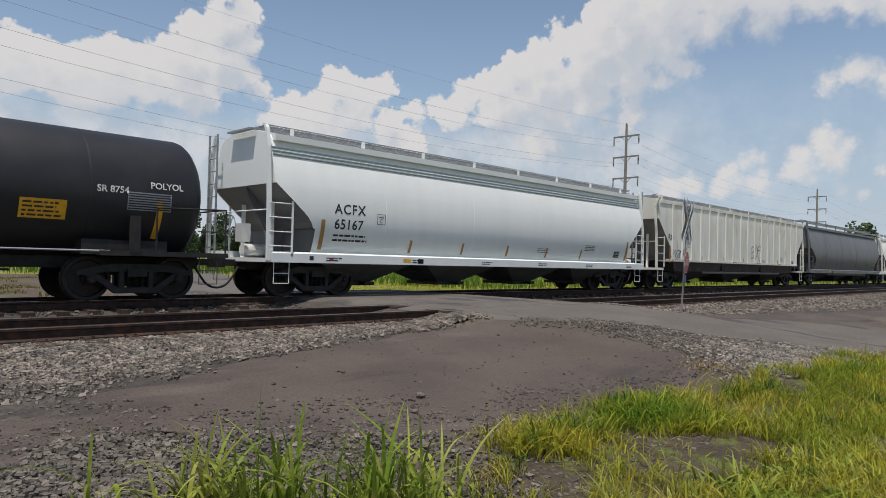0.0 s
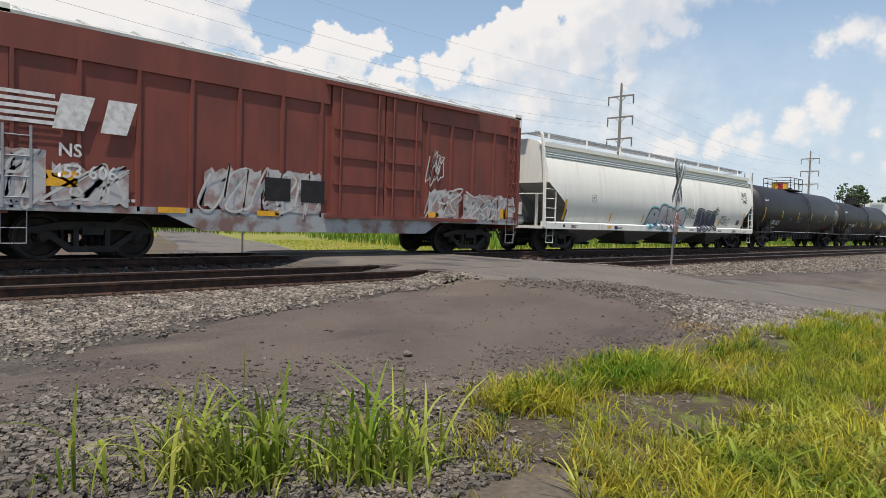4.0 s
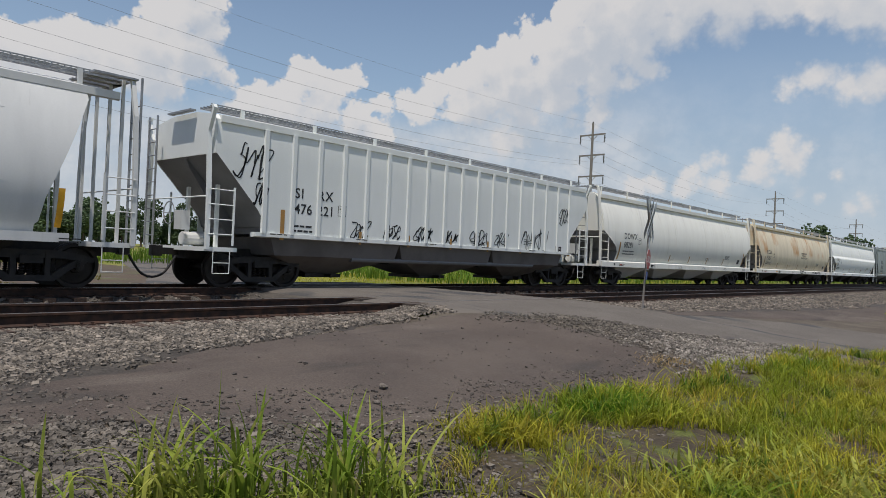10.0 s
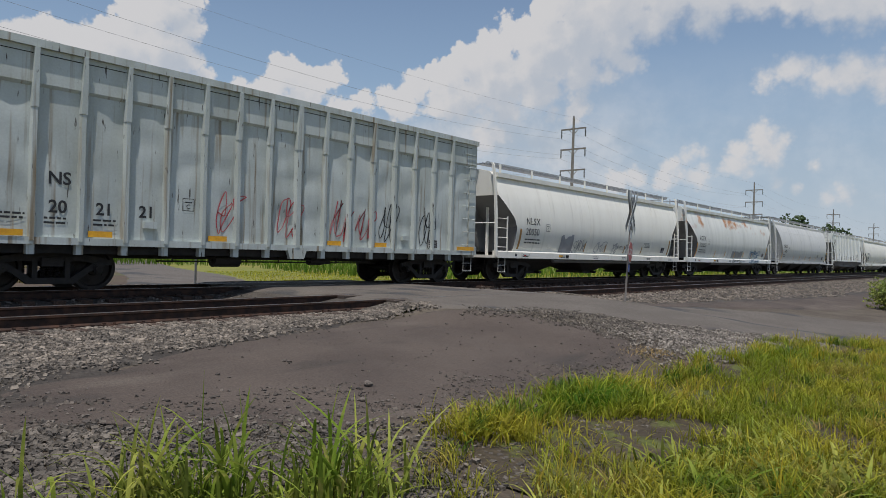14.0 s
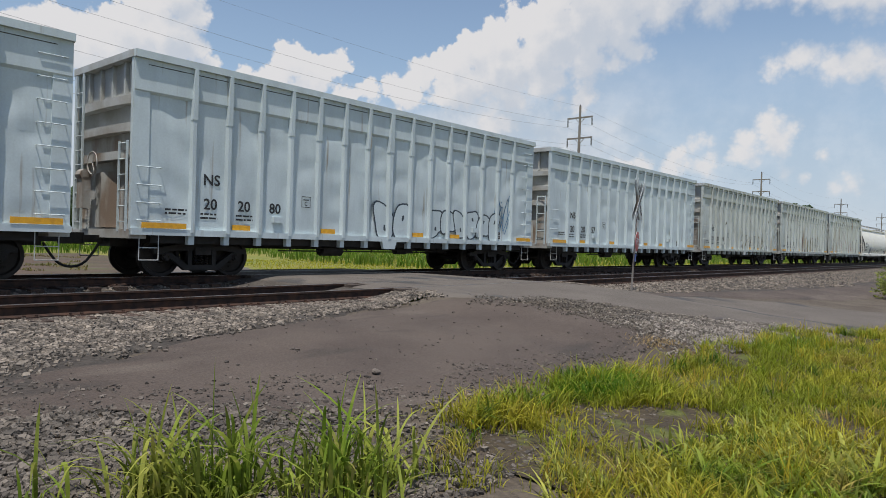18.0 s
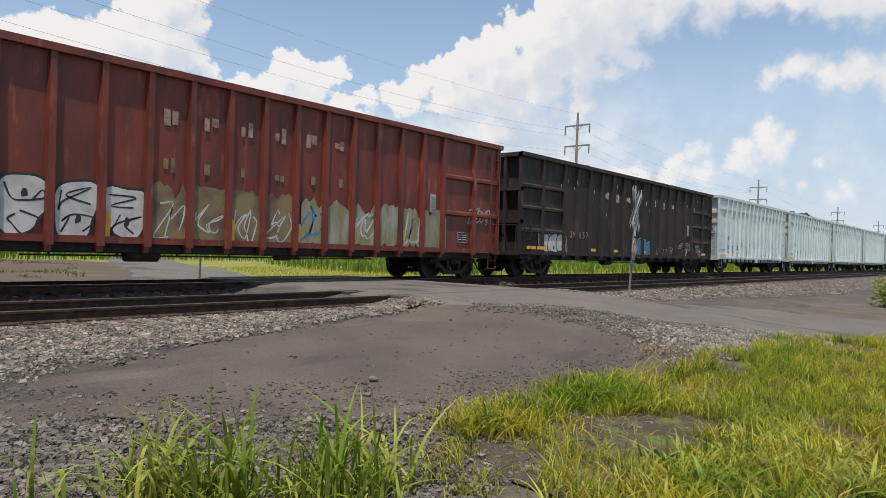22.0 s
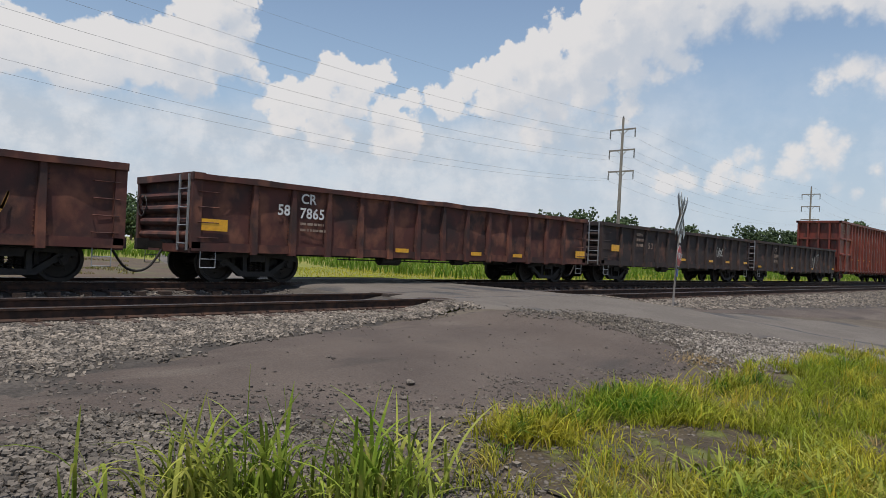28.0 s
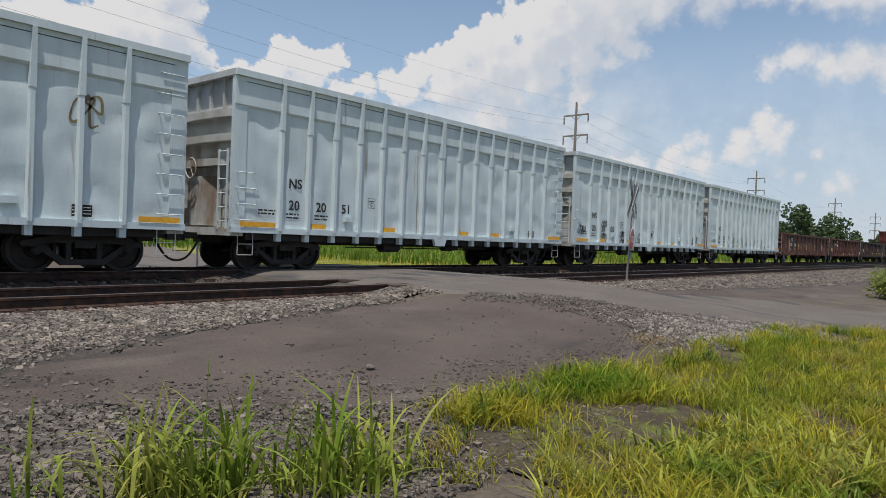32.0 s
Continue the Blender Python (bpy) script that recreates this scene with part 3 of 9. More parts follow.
# ---- mesh helpers ----
def box(bm, x0, x1, y0, y1, z0, z1):
    v = [bm.verts.new((x, y, z)) for x in (x0, x1) for y in (y0, y1) for z in (z0, z1)]
    for f in ((0, 1, 3, 2), (4, 6, 7, 5), (0, 4, 5, 1), (2, 3, 7, 6), (0, 2, 6, 4), (1, 5, 7, 3)):
        bm.faces.new([v[i] for i in f])


def tube(bm, a, b, r, n=8, r2=None):
    a, b = Vector(a), Vector(b)
    q = (b - a).to_track_quat("Z", "Y")
    rings = [[bm.verts.new(p + q @ Vector((rr * math.cos(2 * math.pi * i / n), rr * math.sin(2 * math.pi * i / n), 0))) for i in range(n)] for p, rr in ((a, r), (b, r if r2 is None else r2))]
    for i in range(n):
        bm.faces.new((rings[0][i], rings[0][(i + 1) % n], rings[1][(i + 1) % n], rings[1][i]))
    bm.faces.new(rings[0][::-1])
    bm.faces.new(rings[1])


def loft(bm, rings, cap=True, closed=True):
    vs = [[bm.verts.new(p) for p in ring] for ring in rings]
    n = len(vs[0])
    for a, b in zip(vs, vs[1:]):
        for i in range(n if closed else n - 1):
            bm.faces.new((a[i], a[(i + 1) % n], b[(i + 1) % n], b[i]))
    if cap:
        bm.faces.new(vs[0][::-1])
        bm.faces.new(vs[-1])


def prism(bm, profile, x0, x1):
    """A profile of (y, z) points drawn along x."""
    loft(bm, [[(x, y, z) for y, z in profile] for x in (x0, x1)])


def slab(bm, profile, y0, y1):
    """A profile of (x, z) points drawn along y."""
    loft(bm, [[(x, y, z) for x, z in profile] for y in (y0, y1)])


def part(name, bm, material, parent=None, label="", smooth=False):
    me = bpy.data.meshes.new(name)
    bmesh.ops.recalc_face_normals(bm, faces=bm.faces[:])
    bm.to_mesh(me)
    bm.free()
    me.materials.append(material)
    if smooth:
        me.shade_smooth()
    ob = new(name, me)
    ob.parent = parent
    if label:
        tagged(ob, label)
    return ob


def again(ob, m, parent=None):
    """The same mesh once more, with its own place."""
    c = new(ob.name, ob.data)
    c.parent = parent or ob.parent
    c.matrix_basis = m
    if "label" in ob:
        c["label"] = ob["label"]
    return c


# ---- ground ----
def smooth(a, b, v):
    v = min(1.0, max(0.0, (v - a) / (b - a)))
    return v * v * (3 - 2 * v)


def lerp(points, v):
    for (a, za), (b, zb) in zip(points, points[1:]):
        if v <= b:
            return za + (zb - za) * max(0.0, (v - a) / (b - a))
    return points[-1][1]


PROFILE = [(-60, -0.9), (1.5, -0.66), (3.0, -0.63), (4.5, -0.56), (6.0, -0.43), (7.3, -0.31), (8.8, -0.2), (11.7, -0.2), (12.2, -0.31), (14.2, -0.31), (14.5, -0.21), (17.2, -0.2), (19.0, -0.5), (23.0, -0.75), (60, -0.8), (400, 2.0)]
ROAD_PROFILE = [(-60, -0.9), (1.5, -0.66), (3.0, -0.58), (5.0, -0.36), (7.0, -0.14), (9.0, -0.02), (17.2, -0.02), (19.0, -0.2), (23.0, -0.6), (60, -0.8), (400, 2.0)]


def terrain(x, y):
    w = smooth(8.6, 10.4, x) * (1 - smooth(15.2, 17.5, x)) if y < 18 else smooth(2, 9, x) * (1 - smooth(16, 20, x))
    w *= 1 - smooth(22, 30, y)
    z = lerp(PROFILE, y)
    z += (lerp(ROAD_PROFILE, y) - z) * w
    if -10 < x < 60 and -10 < y < 9:
        z += 0.025 * noise.noise((x * 0.7, y * 0.7, 0.3)) * (1 - smooth(7.5, 9, y))
    return z


def axis(near0, near1, step, far0, far1):
    vals = list(np.arange(near0, near1, step))
    d, v = step, near1
    while v < far1:
        vals.append(v)
        d *= 1.35
        v += d
    vals.append(far1)
    d, v = step, near0
    while v > far0:
        d *= 1.35
        v -= d
        vals.insert(0, v)
    return vals


def sheet(xs, ys, lift):
    bm = bmesh.new()
    g = [[bm.verts.new((x, y, terrain(x, y) + lift)) for y in ys] for x in xs]
    for i in range(len(xs) - 1):
        for j in range(len(ys) - 1):
            bm.faces.new((g[i][j], g[i + 1][j], g[i + 1][j + 1], g[i][j + 1]))
    return bm


def along(points, n):
    """n points evenly spaced on a smooth line through the given points."""
    ps = [Vector(p) for p in points]
    ps = [2 * ps[0] - ps[1]] + ps + [2 * ps[-1] - ps[-2]]
    res = []
    segs = len(ps) - 3
    for k in range(n):
        s = k / (n - 1) * segs
        i = min(int(s), segs - 1)
        u = s - i
        a, b, c, d = ps[i:i + 4]
        res.append(0.5 * ((2 * b) + (c - a) * u + (2 * a - 5 * b + 4 * c - d) * u * u + (3 * b - a - 3 * c + d) * u ** 3))
    return res


def y_near(p):
    return p.y < 8.6 and -2 < p.x < 24


def patch(name, one, two, n, m, lift, material, label, category, ragged=0.16, thick=0.02):
    """A sheet of paving or earth between two edge lines, with ragged edges and a crown over the ground."""
    bm = bmesh.new()
    a, b = along(one, n), along(two, n)
    g = []
    for i in range(n):
        row = []
        for j in range(m + 1):
            p = a[i].lerp(b[i], j / m)
            k = ragged * (1 if j in (0, m) else 0)
            p = p + Vector((noise.noise((p.x * 2.3, p.y * 2.3, 1)), noise.noise((p.x * 2.3, p.y * 2.3, 7)))) * k
            edge = j in (0, m)
            rough = 0.010 * noise.noise((p.x * 2.2, p.y * 2.2, 5.0)) + 0.005 * noise.noise((p.x * 7, p.y * 7, 2.0))
            row.append(bm.verts.new((p.x, p.y, terrain(p.x, p.y) + (-thick if edge else lift + (rough if y_near(p) else 0.0)))))
        g.append(row)
    for i in range(n - 1):
        for j in range(m):
            bm.faces.new((g[i][j], g[i + 1][j], g[i + 1][j + 1], g[i][j + 1]))
    return tagged(part(name, bm, material, smooth=True), label, category, kind="structure")


ground = tagged(part("ground", sheet(axis(-6, 40, 0.5, -1500, 2500), axis(-6, 30, 0.5, -1200, 2500), -0.1), M["field"], smooth=True), "broad flat meadow of grass and weeds", "ground", kind="structure")
patch("dirt_verge", [(-8, -8.0), (0, -8.0), (4, -8.0), (8, -8.0), (14, -8.0), (30, -8.0)], [(-8, 8.0), (0, 8.0), (4, 8.2), (8, 8.6), (14, 8.8), (30, 8.6)], 120, 60, -0.01, M["ground"], "bare stony dirt verge beside the tracks", "dirt")
patch("turf", [(3.2, -6), (5, -6), (8, -6), (12, -6), (16, -7), (21, -9)], [(3.9, 2.9), (4.6, 3.6), (7, 3.75), (10, 3.4), (13.6, 3.4), (17, 0.9)], 50, 30, 0.012, M["turf"], "rough turf soil under the roadside grass", "turf", ragged=0.3)
patch("ballast_bed", [(-70, 6.0), (-20, 6.0), (0, 5.9), (2.1, 6.4), (4.0, 7.3), (7.3, 8.2), (10, 8.9), (14, 8.6), (17, 7.0), (22, 6.2), (40, 5.8), (90, 5.8), (300, 5.8)], [(-70, 18.6), (-20, 18.6), (0, 18.6), (2.1, 18.6), (4, 18.6), (7.3, 18.6), (10, 18.6), (14, 18.6), (17, 18.6), (22, 18.6), (40, 18.6), (90, 18.6), (300, 18.6)], 360, 40, 0.012, M["ballast_bed"], "grey crushed stone railway bed", "ballast")
patch("dirt_lane", [(-9, 5.0), (-3, 5.0), (0.5, 4.9), (1.9, 5.6), (2.7, 5.2), (3.6, 4.6), (4.5, 4.2), (5.4, 4.1), (6.8, 4.1), (8.3, 3.95), (9.9, 4.3), (10.6, 5.6), (10.4, 6.9)], [(-9, 6.3), (-3, 6.3), (0.5, 6.3), (2.1, 6.75), (3.2, 7.0), (4.0, 7.45), (5.4, 7.85), (6.4, 8.05), (7.3, 8.25), (8.3, 8.4), (9.1, 8.45), (9.6, 8.3), (10.2, 7.6)], 140, 34, 0.012, M["lane"], "dusty worn asphalt lane that joins the crossing", "lane")
patch("crossing_road", [(9.6, 17.4), (9.6, 14.0), (9.6, 11.0), (9.6, 9.2), (10.2, 7.9), (11.5, 7.0), (12.6, 5.9), (13.7, 4.1), (15.3, 2.9), (16.4, 1.8), (18.6, -1.0), (24, -8.0)], [(15.6, 17.4), (15.6, 14.0), (15.4, 11.0), (15.4, 9.0), (16.0, 8.1), (17.2, 7.4), (19.0, 6.7), (20.9, 5.4), (21.5, 4.0), (22.0, 2.7), (24.5, -1.0), (31, -8.0)], 150, 34, 0.02, M["asphalt"], "grey asphalt road over a level crossing", "road", ragged=0.07)
patch("far_road", [(9.6, 17.2), (11, 22), (14, 30), (18.5, 40), (24, 55), (34, 80)], [(15.6, 17.2), (17.5, 22), (20.5, 30), (25, 40), (30, 55), (40, 80)], 60, 10, 0.03, M["asphalt"], "grey asphalt road leading away past the fields", "road")
patch("far_verge", [(-60, 18.2), (-20, 18.2), (0, 18.2), (6, 18.2), (9.6, 18.2), (11, 22), (14, 30), (18.5, 40), (24, 55)], [(-60, 62), (-40, 62), (-25, 62), (-10, 62), (0, 62), (8, 62), (14, 62), (19, 62), (24, 62)], 90, 40, 0.0, M["fardirt"], "bare brown earth beyond the tracks", "dirt")
patch("dark_shoulder", [(17.2, 7.4), (20, 6.4), (24, 5.0), (30, 4.0), (60, 3.0)], [(17.4, 7.8), (20, 7.4), (26, 6.6), (34, 6.0), (60, 5.0)], 50, 8, 0.018, M["lane"], "dark dusty road shoulder", "road shoulder")

# ---- tracks ----
NEAR, FAR = 10.45, 15.65
RAIL = [(-0.07, -0.17), (0.07, -0.17), (0.07, -0.155), (0.012, -0.13), (0.01, -0.045), (0.036, -0.03), (0.036, -0.003), (0.03, 0.0), (-0.03, 0.0), (-0.036, -0.003), (-0.036, -0.03), (-0.01, -0.045), (-0.012, -0.13), (-0.07, -0.155)]
bm = bmesh.new()
box(bm, -0.11, 0.11, -1.3, 1.3, -0.33, -0.165)
tie_mesh = part("tie", bm, M["tie"])
bm = bmesh.new()
box(bm, -0.1, 0.1, -0.16, 0.16, -0.168, -0.152)
for sx in (-0.07, 0.07):
    for sy in (-0.11, 0.11):
        box(bm, sx - 0.015, sx + 0.015, sy - 0.02, sy + 0.02, -0.155, -0.13)
plate_mesh = part("tie_plate", bm, M["rail"])
for yc in (NEAR, FAR):
    track = tagged(new("track"), "railway track of rusty rails on dark timber ties", "railway track", "railway tracks", "structure")
    for s in (-1, 1):
        bm = bmesh.new()
        prism(bm, [(yc + s * 0.7525 + y, z) for y, z in RAIL], -80, 420)
        r = part("rail", bm, M["rail"], track, "rusty steel rail with a worn head")
        bm = bmesh.new()
        box(bm, -80, 420, yc + s * 0.7525 - 0.027, yc + s * 0.7525 + 0.027, -0.002, 0.003)
        part("rail_head", bm, M["railhead"], r, "bright polished running surface")
    for i in range(120):
        x = -4 + 0.55 * i
        tie = again(tie_mesh, pose(x + random.uniform(-0.03, 0.03), yc + random.uniform(-0.05, 0.05), 0, 0, 0, random.uniform(-1, 1)), track)
        if i < 60:
            for s in (-1, 1):
                again(plate_mesh, pose(x, yc + s * 0.7525, 0), track)
bpy.data.objects.remove(tie_mesh)
bpy.data.objects.remove(plate_mesh)

# timber and asphalt infill between the rails of the crossing
for yc in (NEAR, FAR):
    for s in (-1, 1):
        for y0, y1 in ((0.80, 1.05), (0.45, 0.68)):
            bm = bmesh.new()
            box(bm, 9.7, 15.4, min(yc + s * y0, yc + s * y1), max(yc + s * y0, yc + s * y1), -0.1, -0.006)
            tagged(part("crossing_panel", bm, M["lane"]), "dark worn crossing panel beside the rail", "crossing panel", "level crossing panels", "structure")


# ---- loose stone and plants, as joined stuff ----
def scatter(name, places, sizes, material, label, category):
    """Broken stones: squashed, skewed and turned lumps, joined."""
    n = len(places)
    base = np.array([(x, y, z) for x in (-1, 1) for y in (-1, 1) for z in (-1, 1)], float)
    rng = np.random.default_rng(5)
    v = base[None] * rng.uniform(0.55, 1.0, (n, 8, 3)) * np.stack([rng.uniform(0.7, 1.2, n), rng.uniform(0.5, 0.9, n), rng.uniform(0.45, 0.85, n)], 1)[:, None, :]
    a, b = rng.uniform(0, 6.28, n), rng.uniform(-0.9, 0.9, n)
    ca, sa, cb, sb = np.cos(a), np.sin(a), np.cos(b), np.sin(b)
    y1, z1 = v[..., 1] * cb[:, None] - v[..., 2] * sb[:, None], v[..., 1] * sb[:, None] + v[..., 2] * cb[:, None]
    x2, y2 = v[..., 0] * ca[:, None] - y1 * sa[:, None], v[..., 0] * sa[:, None] + y1 * ca[:, None]
    v = np.stack([x2, y2, z1], 2) * sizes[:, None, None] + places[:, None, :]
    quad = np.array([(0, 1, 3, 2), (4, 6, 7, 5), (0, 4, 5, 1), (2, 3, 7, 6), (0, 2, 6, 4), (1, 5, 7, 3)])
    faces = (quad[None] + (np.arange(n) * 8)[:, None, None]).reshape(-1, 4)
    me = bpy.data.meshes.new(name)
    me.from_pydata(v.reshape(-1, 3).tolist(), [], faces.tolist())
    me.materials.append(material)
    return tagged(new(name, me), label, category, kind="stuff")


def rain(n, x0, x1, y0, y1, keep, seed, lift=0.0, bias=1.0):
    rng = np.random.default_rng(seed)
    out = []
    while len(out) < n:
        x = x0 + (x1 - x0) * rng.random() ** bias
        y = rng.uniform(y0, y1)
        if keep(x, y):
            out.append((x, y, terrain(x, y) + lift))
    return np.array(out)


LANE_TOP = [(-9, 6.3), (0.5, 6.3), (2.1, 6.75), (4.0, 7.45), (7.3, 8.25), (9.1, 8.5), (10.2, 8.6), (11, 9)]
LANE_LOW = [(-9, 5.0), (0.5, 4.9), (1.9, 5.7), (2.7, 5.3), (3.6, 4.7), (5.4, 4.15), (8.3, 4.0), (9.9, 4.2)]


def wob(x, y, s=1.0, k=0.35):
    return k * noise.noise((x * s, y * s, 3.0)) + 0.5 * k * noise.noise((x * 4 * s, y * 4 * s, 9.0))


def on_shoulder(x, y):
    over = y - lerp(LANE_TOP, x) - 0.1 - wob(x, y)
    return rng0.random() < smooth(-0.35, 0.45, over) ** 1.5 and y < NEAR - 0.85 and x < 10.0 + wob(x, y)


rng0 = np.random.default_rng(2)
p = rain(25000, -0.5, 10.2, 5.9, 9.75, on_shoulder, 11, 0.015)
scatter("ballast_stones", p, 0.013 + 0.022 * rng0.random(len(p)) ** 1.5, M["stone"], "loose grey crushed stone on the railway bed", "ballast")
# stones coloured dark here, both for oil and for shade beside the train
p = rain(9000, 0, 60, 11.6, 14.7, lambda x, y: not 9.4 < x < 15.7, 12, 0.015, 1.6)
scatter("ballast_stones", p, rng0.uniform(0.02, 0.045, len(p)), M["darkstone"], "loose crushed stone between the tracks, coloured dark for oil and shade", "ballast")
p = rain(4000, 1, 60, NEAR - 0.68, NEAR + 0.68, lambda x, y: not 9.5 < x < 15.6, 13, 0.005, 1.5)
scatter("ballast_stones", p, rng0.uniform(0.018, 0.035, len(p)), M["stone"], "loose grey crushed stone between the rails", "ballast")
p = rain(16000, 15.5, 70, 5.6, 9.75, lambda x, y: y > lerp([(15, 8.7), (17, 7.9), (20, 7.5), (26, 6.7), (34, 6.1), (70, 5.2)], x) + wob(x, y, 0.6, 0.5), 14, 0.015, 1.9)
scatter("ballast_stones", p, rng0.uniform(0.022, 0.045, len(p)), M["stone"], "loose grey crushed stone shoulder by the road", "ballast")
p = rain(6000, 1, 50, 16.6, 19.5, lambda x, y: not 9.4 < x < 15.8, 18, 0.015, 1.3)
scatter("ballast_stones", p, rng0.uniform(0.025, 0.05, len(p)), M["stone"], "loose grey crushed stone beyond the far track", "ballast")
TRI = [(9.4, 8.0), (11.7, 7.5), (12.7, 6.0), (13.8, 4.2), (15.6, 2.7), (13.2, 2.7), (11.0, 3.2), (9.2, 3.7), (9.9, 4.6), (10.3, 5.6), (10.2, 6.6)]


def inside(poly, x, y):
    c = False
    for (ax, ay), (bx, by) in zip(poly, poly[1:] + poly[:1]):
        if (ay > y) != (by > y) and x < (bx - ax) * (y - ay) / (by - ay) + ax:
            c = not c
    return c


p = rain(11500, 8.8, 16.0, 2.4, 8.4, lambda x, y: inside(TRI, x + wob(x, y, 1, 0.8), y + wob(y, x, 1, 0.7)) and rng0.random() < 0.22 + 0.78 * smooth(10.0, 11.8, x - 0.35 * (y - 5)), 15, 0.02)
near_turf = np.array([rng0.random() < smooth(6.4, 3.6, y + 0.5 * wob(x, y)) for x, y, _ in p])
for pick, stone, label in ((near_turf, "palegravel", "loose pale gravel in the fork of lane and road"), (~near_turf, "darkstone", "loose dark gravel in the fork of lane and road")):
    q = p[pick]
    scatter("loose_gravel", q, 0.009 + 0.018 * rng0.random(len(q)) ** 1.5, M[stone], label, "gravel")
p = rain(16000, -0.5, 6.5, 2.6, 5.9, lambda x, y: y < lerp(LANE_LOW, x) + 0.25 + wob(x, y, 1, 0.6) and rng0.random() < 0.15 + 0.85 * smooth(5.0, 1.5, x), 16, 0.005)
scatter("loose_gravel", p, 0.011 + 0.024 * rng0.random(len(p)) ** 2, M["darkstone"], "loose dark gravel on the stony verge", "gravel")
p = rain(2600, 0.5, 10.5, 4.0, 8.6, lambda x, y: lerp(LANE_LOW, x) < y < lerp(LANE_TOP, x) and rng0.random() < 0.03 + 0.97 * smooth(1.1, 0.0, y - lerp(LANE_LOW, x) + wob(x, y, 1.2, 0.9)), 17, 0.014)
scatter("loose_gravel", p, 0.006 + 0.022 * rng0.random(len(p)) ** 2.5, M["lanestone"], "scattered small stones on the dusty lane", "gravel")
for x, y, r in ((5.05, 5.25, 0.055), (3.95, 4.02, 0.05), (4.1, 4.6, 0.035), (3.4, 4.35, 0.04), (4.6, 4.85, 0.03), (2.7, 4.4, 0.04)):
    bm = bmesh.new()
    bmesh.ops.create_icosphere(bm, subdivisions=2, radius=r)
    for v in bm.verts:
        v.co += v.co.normalized() * r * 0.5 * noise.noise(v.co * 14 + Vector((x, y, 0)))
        v.co.z *= 0.65
    st = tagged(part("stone", bm, M["lanestone"]), "small grey broken stone lying on the lane", "stone", "stones on the lane")
    st.location = (x, y, terrain(x, y) + r * 0.45 + 0.01)


def blades(name, places, height, width, material, label, category, seed, lean=0.5, segs=3, droop=1.0):
    """Grass: bent, tapering strips, joined."""
    n = len(places)
    rng = np.random.default_rng(seed)
    a = rng.uniform(0, 6.283, n)
    h = height * rng.uniform(0.35, 1.15, n)
    w = width * rng.uniform(0.6, 1.2, n)
    l = lean * (0.1 + 0.9 * rng.random(n) ** 1.6) * h
    s = np.linspace(0, 1, segs + 1)
    cx, cy = np.cos(a), np.sin(a)
    out = l[:, None] * s[None] ** 1.8
    up = h[:, None] * (s[None] - 0.42 * droop * rng.uniform(0.1, 1, n)[:, None] * s[None] ** 3)
    half = w[:, None] * np.interp(np.arange(segs) / segs, [0, 0.2, 0.45, 0.75, 1.0], [0.5, 0.9, 1.0, 0.75, 0.1])[None]
    half = np.concatenate([half, np.full((n, 1), 0.0005)], 1)
    px, py, pz = places[:, 0:1] + out * cx[:, None], places[:, 1:2] + out * cy[:, None], places[:, 2:3] + up
    tw = rng.uniform(-0.8, 0.8, n)
    sx, sy = -np.sin(a + tw)[:, None] * half, np.cos(a + tw)[:, None] * half
    v = np.stack([np.stack([px - sx, py - sy, pz], 2), np.stack([px + sx, py + sy, pz], 2)], 2).reshape(-1, 3)
    k = (segs + 1) * 2
    q = np.array([(2 * i, 2 * i + 1, 2 * i + 3, 2 * i + 2) for i in range(segs)])
    faces = (q[None] + (np.arange(n) * k)[:, None, None]).reshape(-1, 4)
    me = bpy.data.meshes.new(name)
    me.from_pydata(v.tolist(), [], faces.tolist())
    me.materials.append(material)
    me.shade_smooth()
    return tagged(new(name, me), label, category, kind="stuff")


GRASS_EDGE = [(3.4, 2.6), (4.0, 3.55), (4.5, 3.9), (5.2, 3.85), (6.7, 4.0), (7.85, 3.8), (9.9, 3.6), (11.5, 3.3), (13.4, 3.5), (15.0, 2.7), (16.4, 1.6), (18.5, -1.0)]
BARE = [(4.7, 2.1), (5.2, 2.7), (5.9, 3.0), (6.1, 2.75), (5.3, 2.15), (4.5, 1.9)]


BARE_2 = [(2.8, 3.4), (3.6, 3.2), (4.3, 3.15), (5.3, 3.1), (5.6, 2.75), (4.8, 2.35), (4.2, 2.0), (3.4, 2.2)]


def in_grass(x, y):
    if inside(BARE_2, x + wob(x, y, 2, 0.3), y + wob(y, x, 2, 0.3)) and rng0.random() > 0.15:
        return False
    return x > 3.5 + wob(x, y, 1, 0.5) and y < lerp(GRASS_EDGE, x) + wob(x, y, 1.2, 0.45) and not inside(BARE, x + wob(x, y, 2, 0.3), y + wob(y, x, 2, 0.3))

def clumped(n, per, spread, keep, seed, bias=1.25):
    """Places for blades, gathered in many small clumps."""
    c = rain(n, 3.4, 19, -3.5, 4.3, keep, seed, -0.02, bias)
    rng = np.random.default_rng(seed)
    p = np.repeat(c, rng.integers(per // 2, per * 3 // 2, n), axis=0)
    p[:, :2] += rng.normal(0, spread, (len(p), 2)) * rng.uniform(0.4, 1.6, (len(p), 1))
    return p


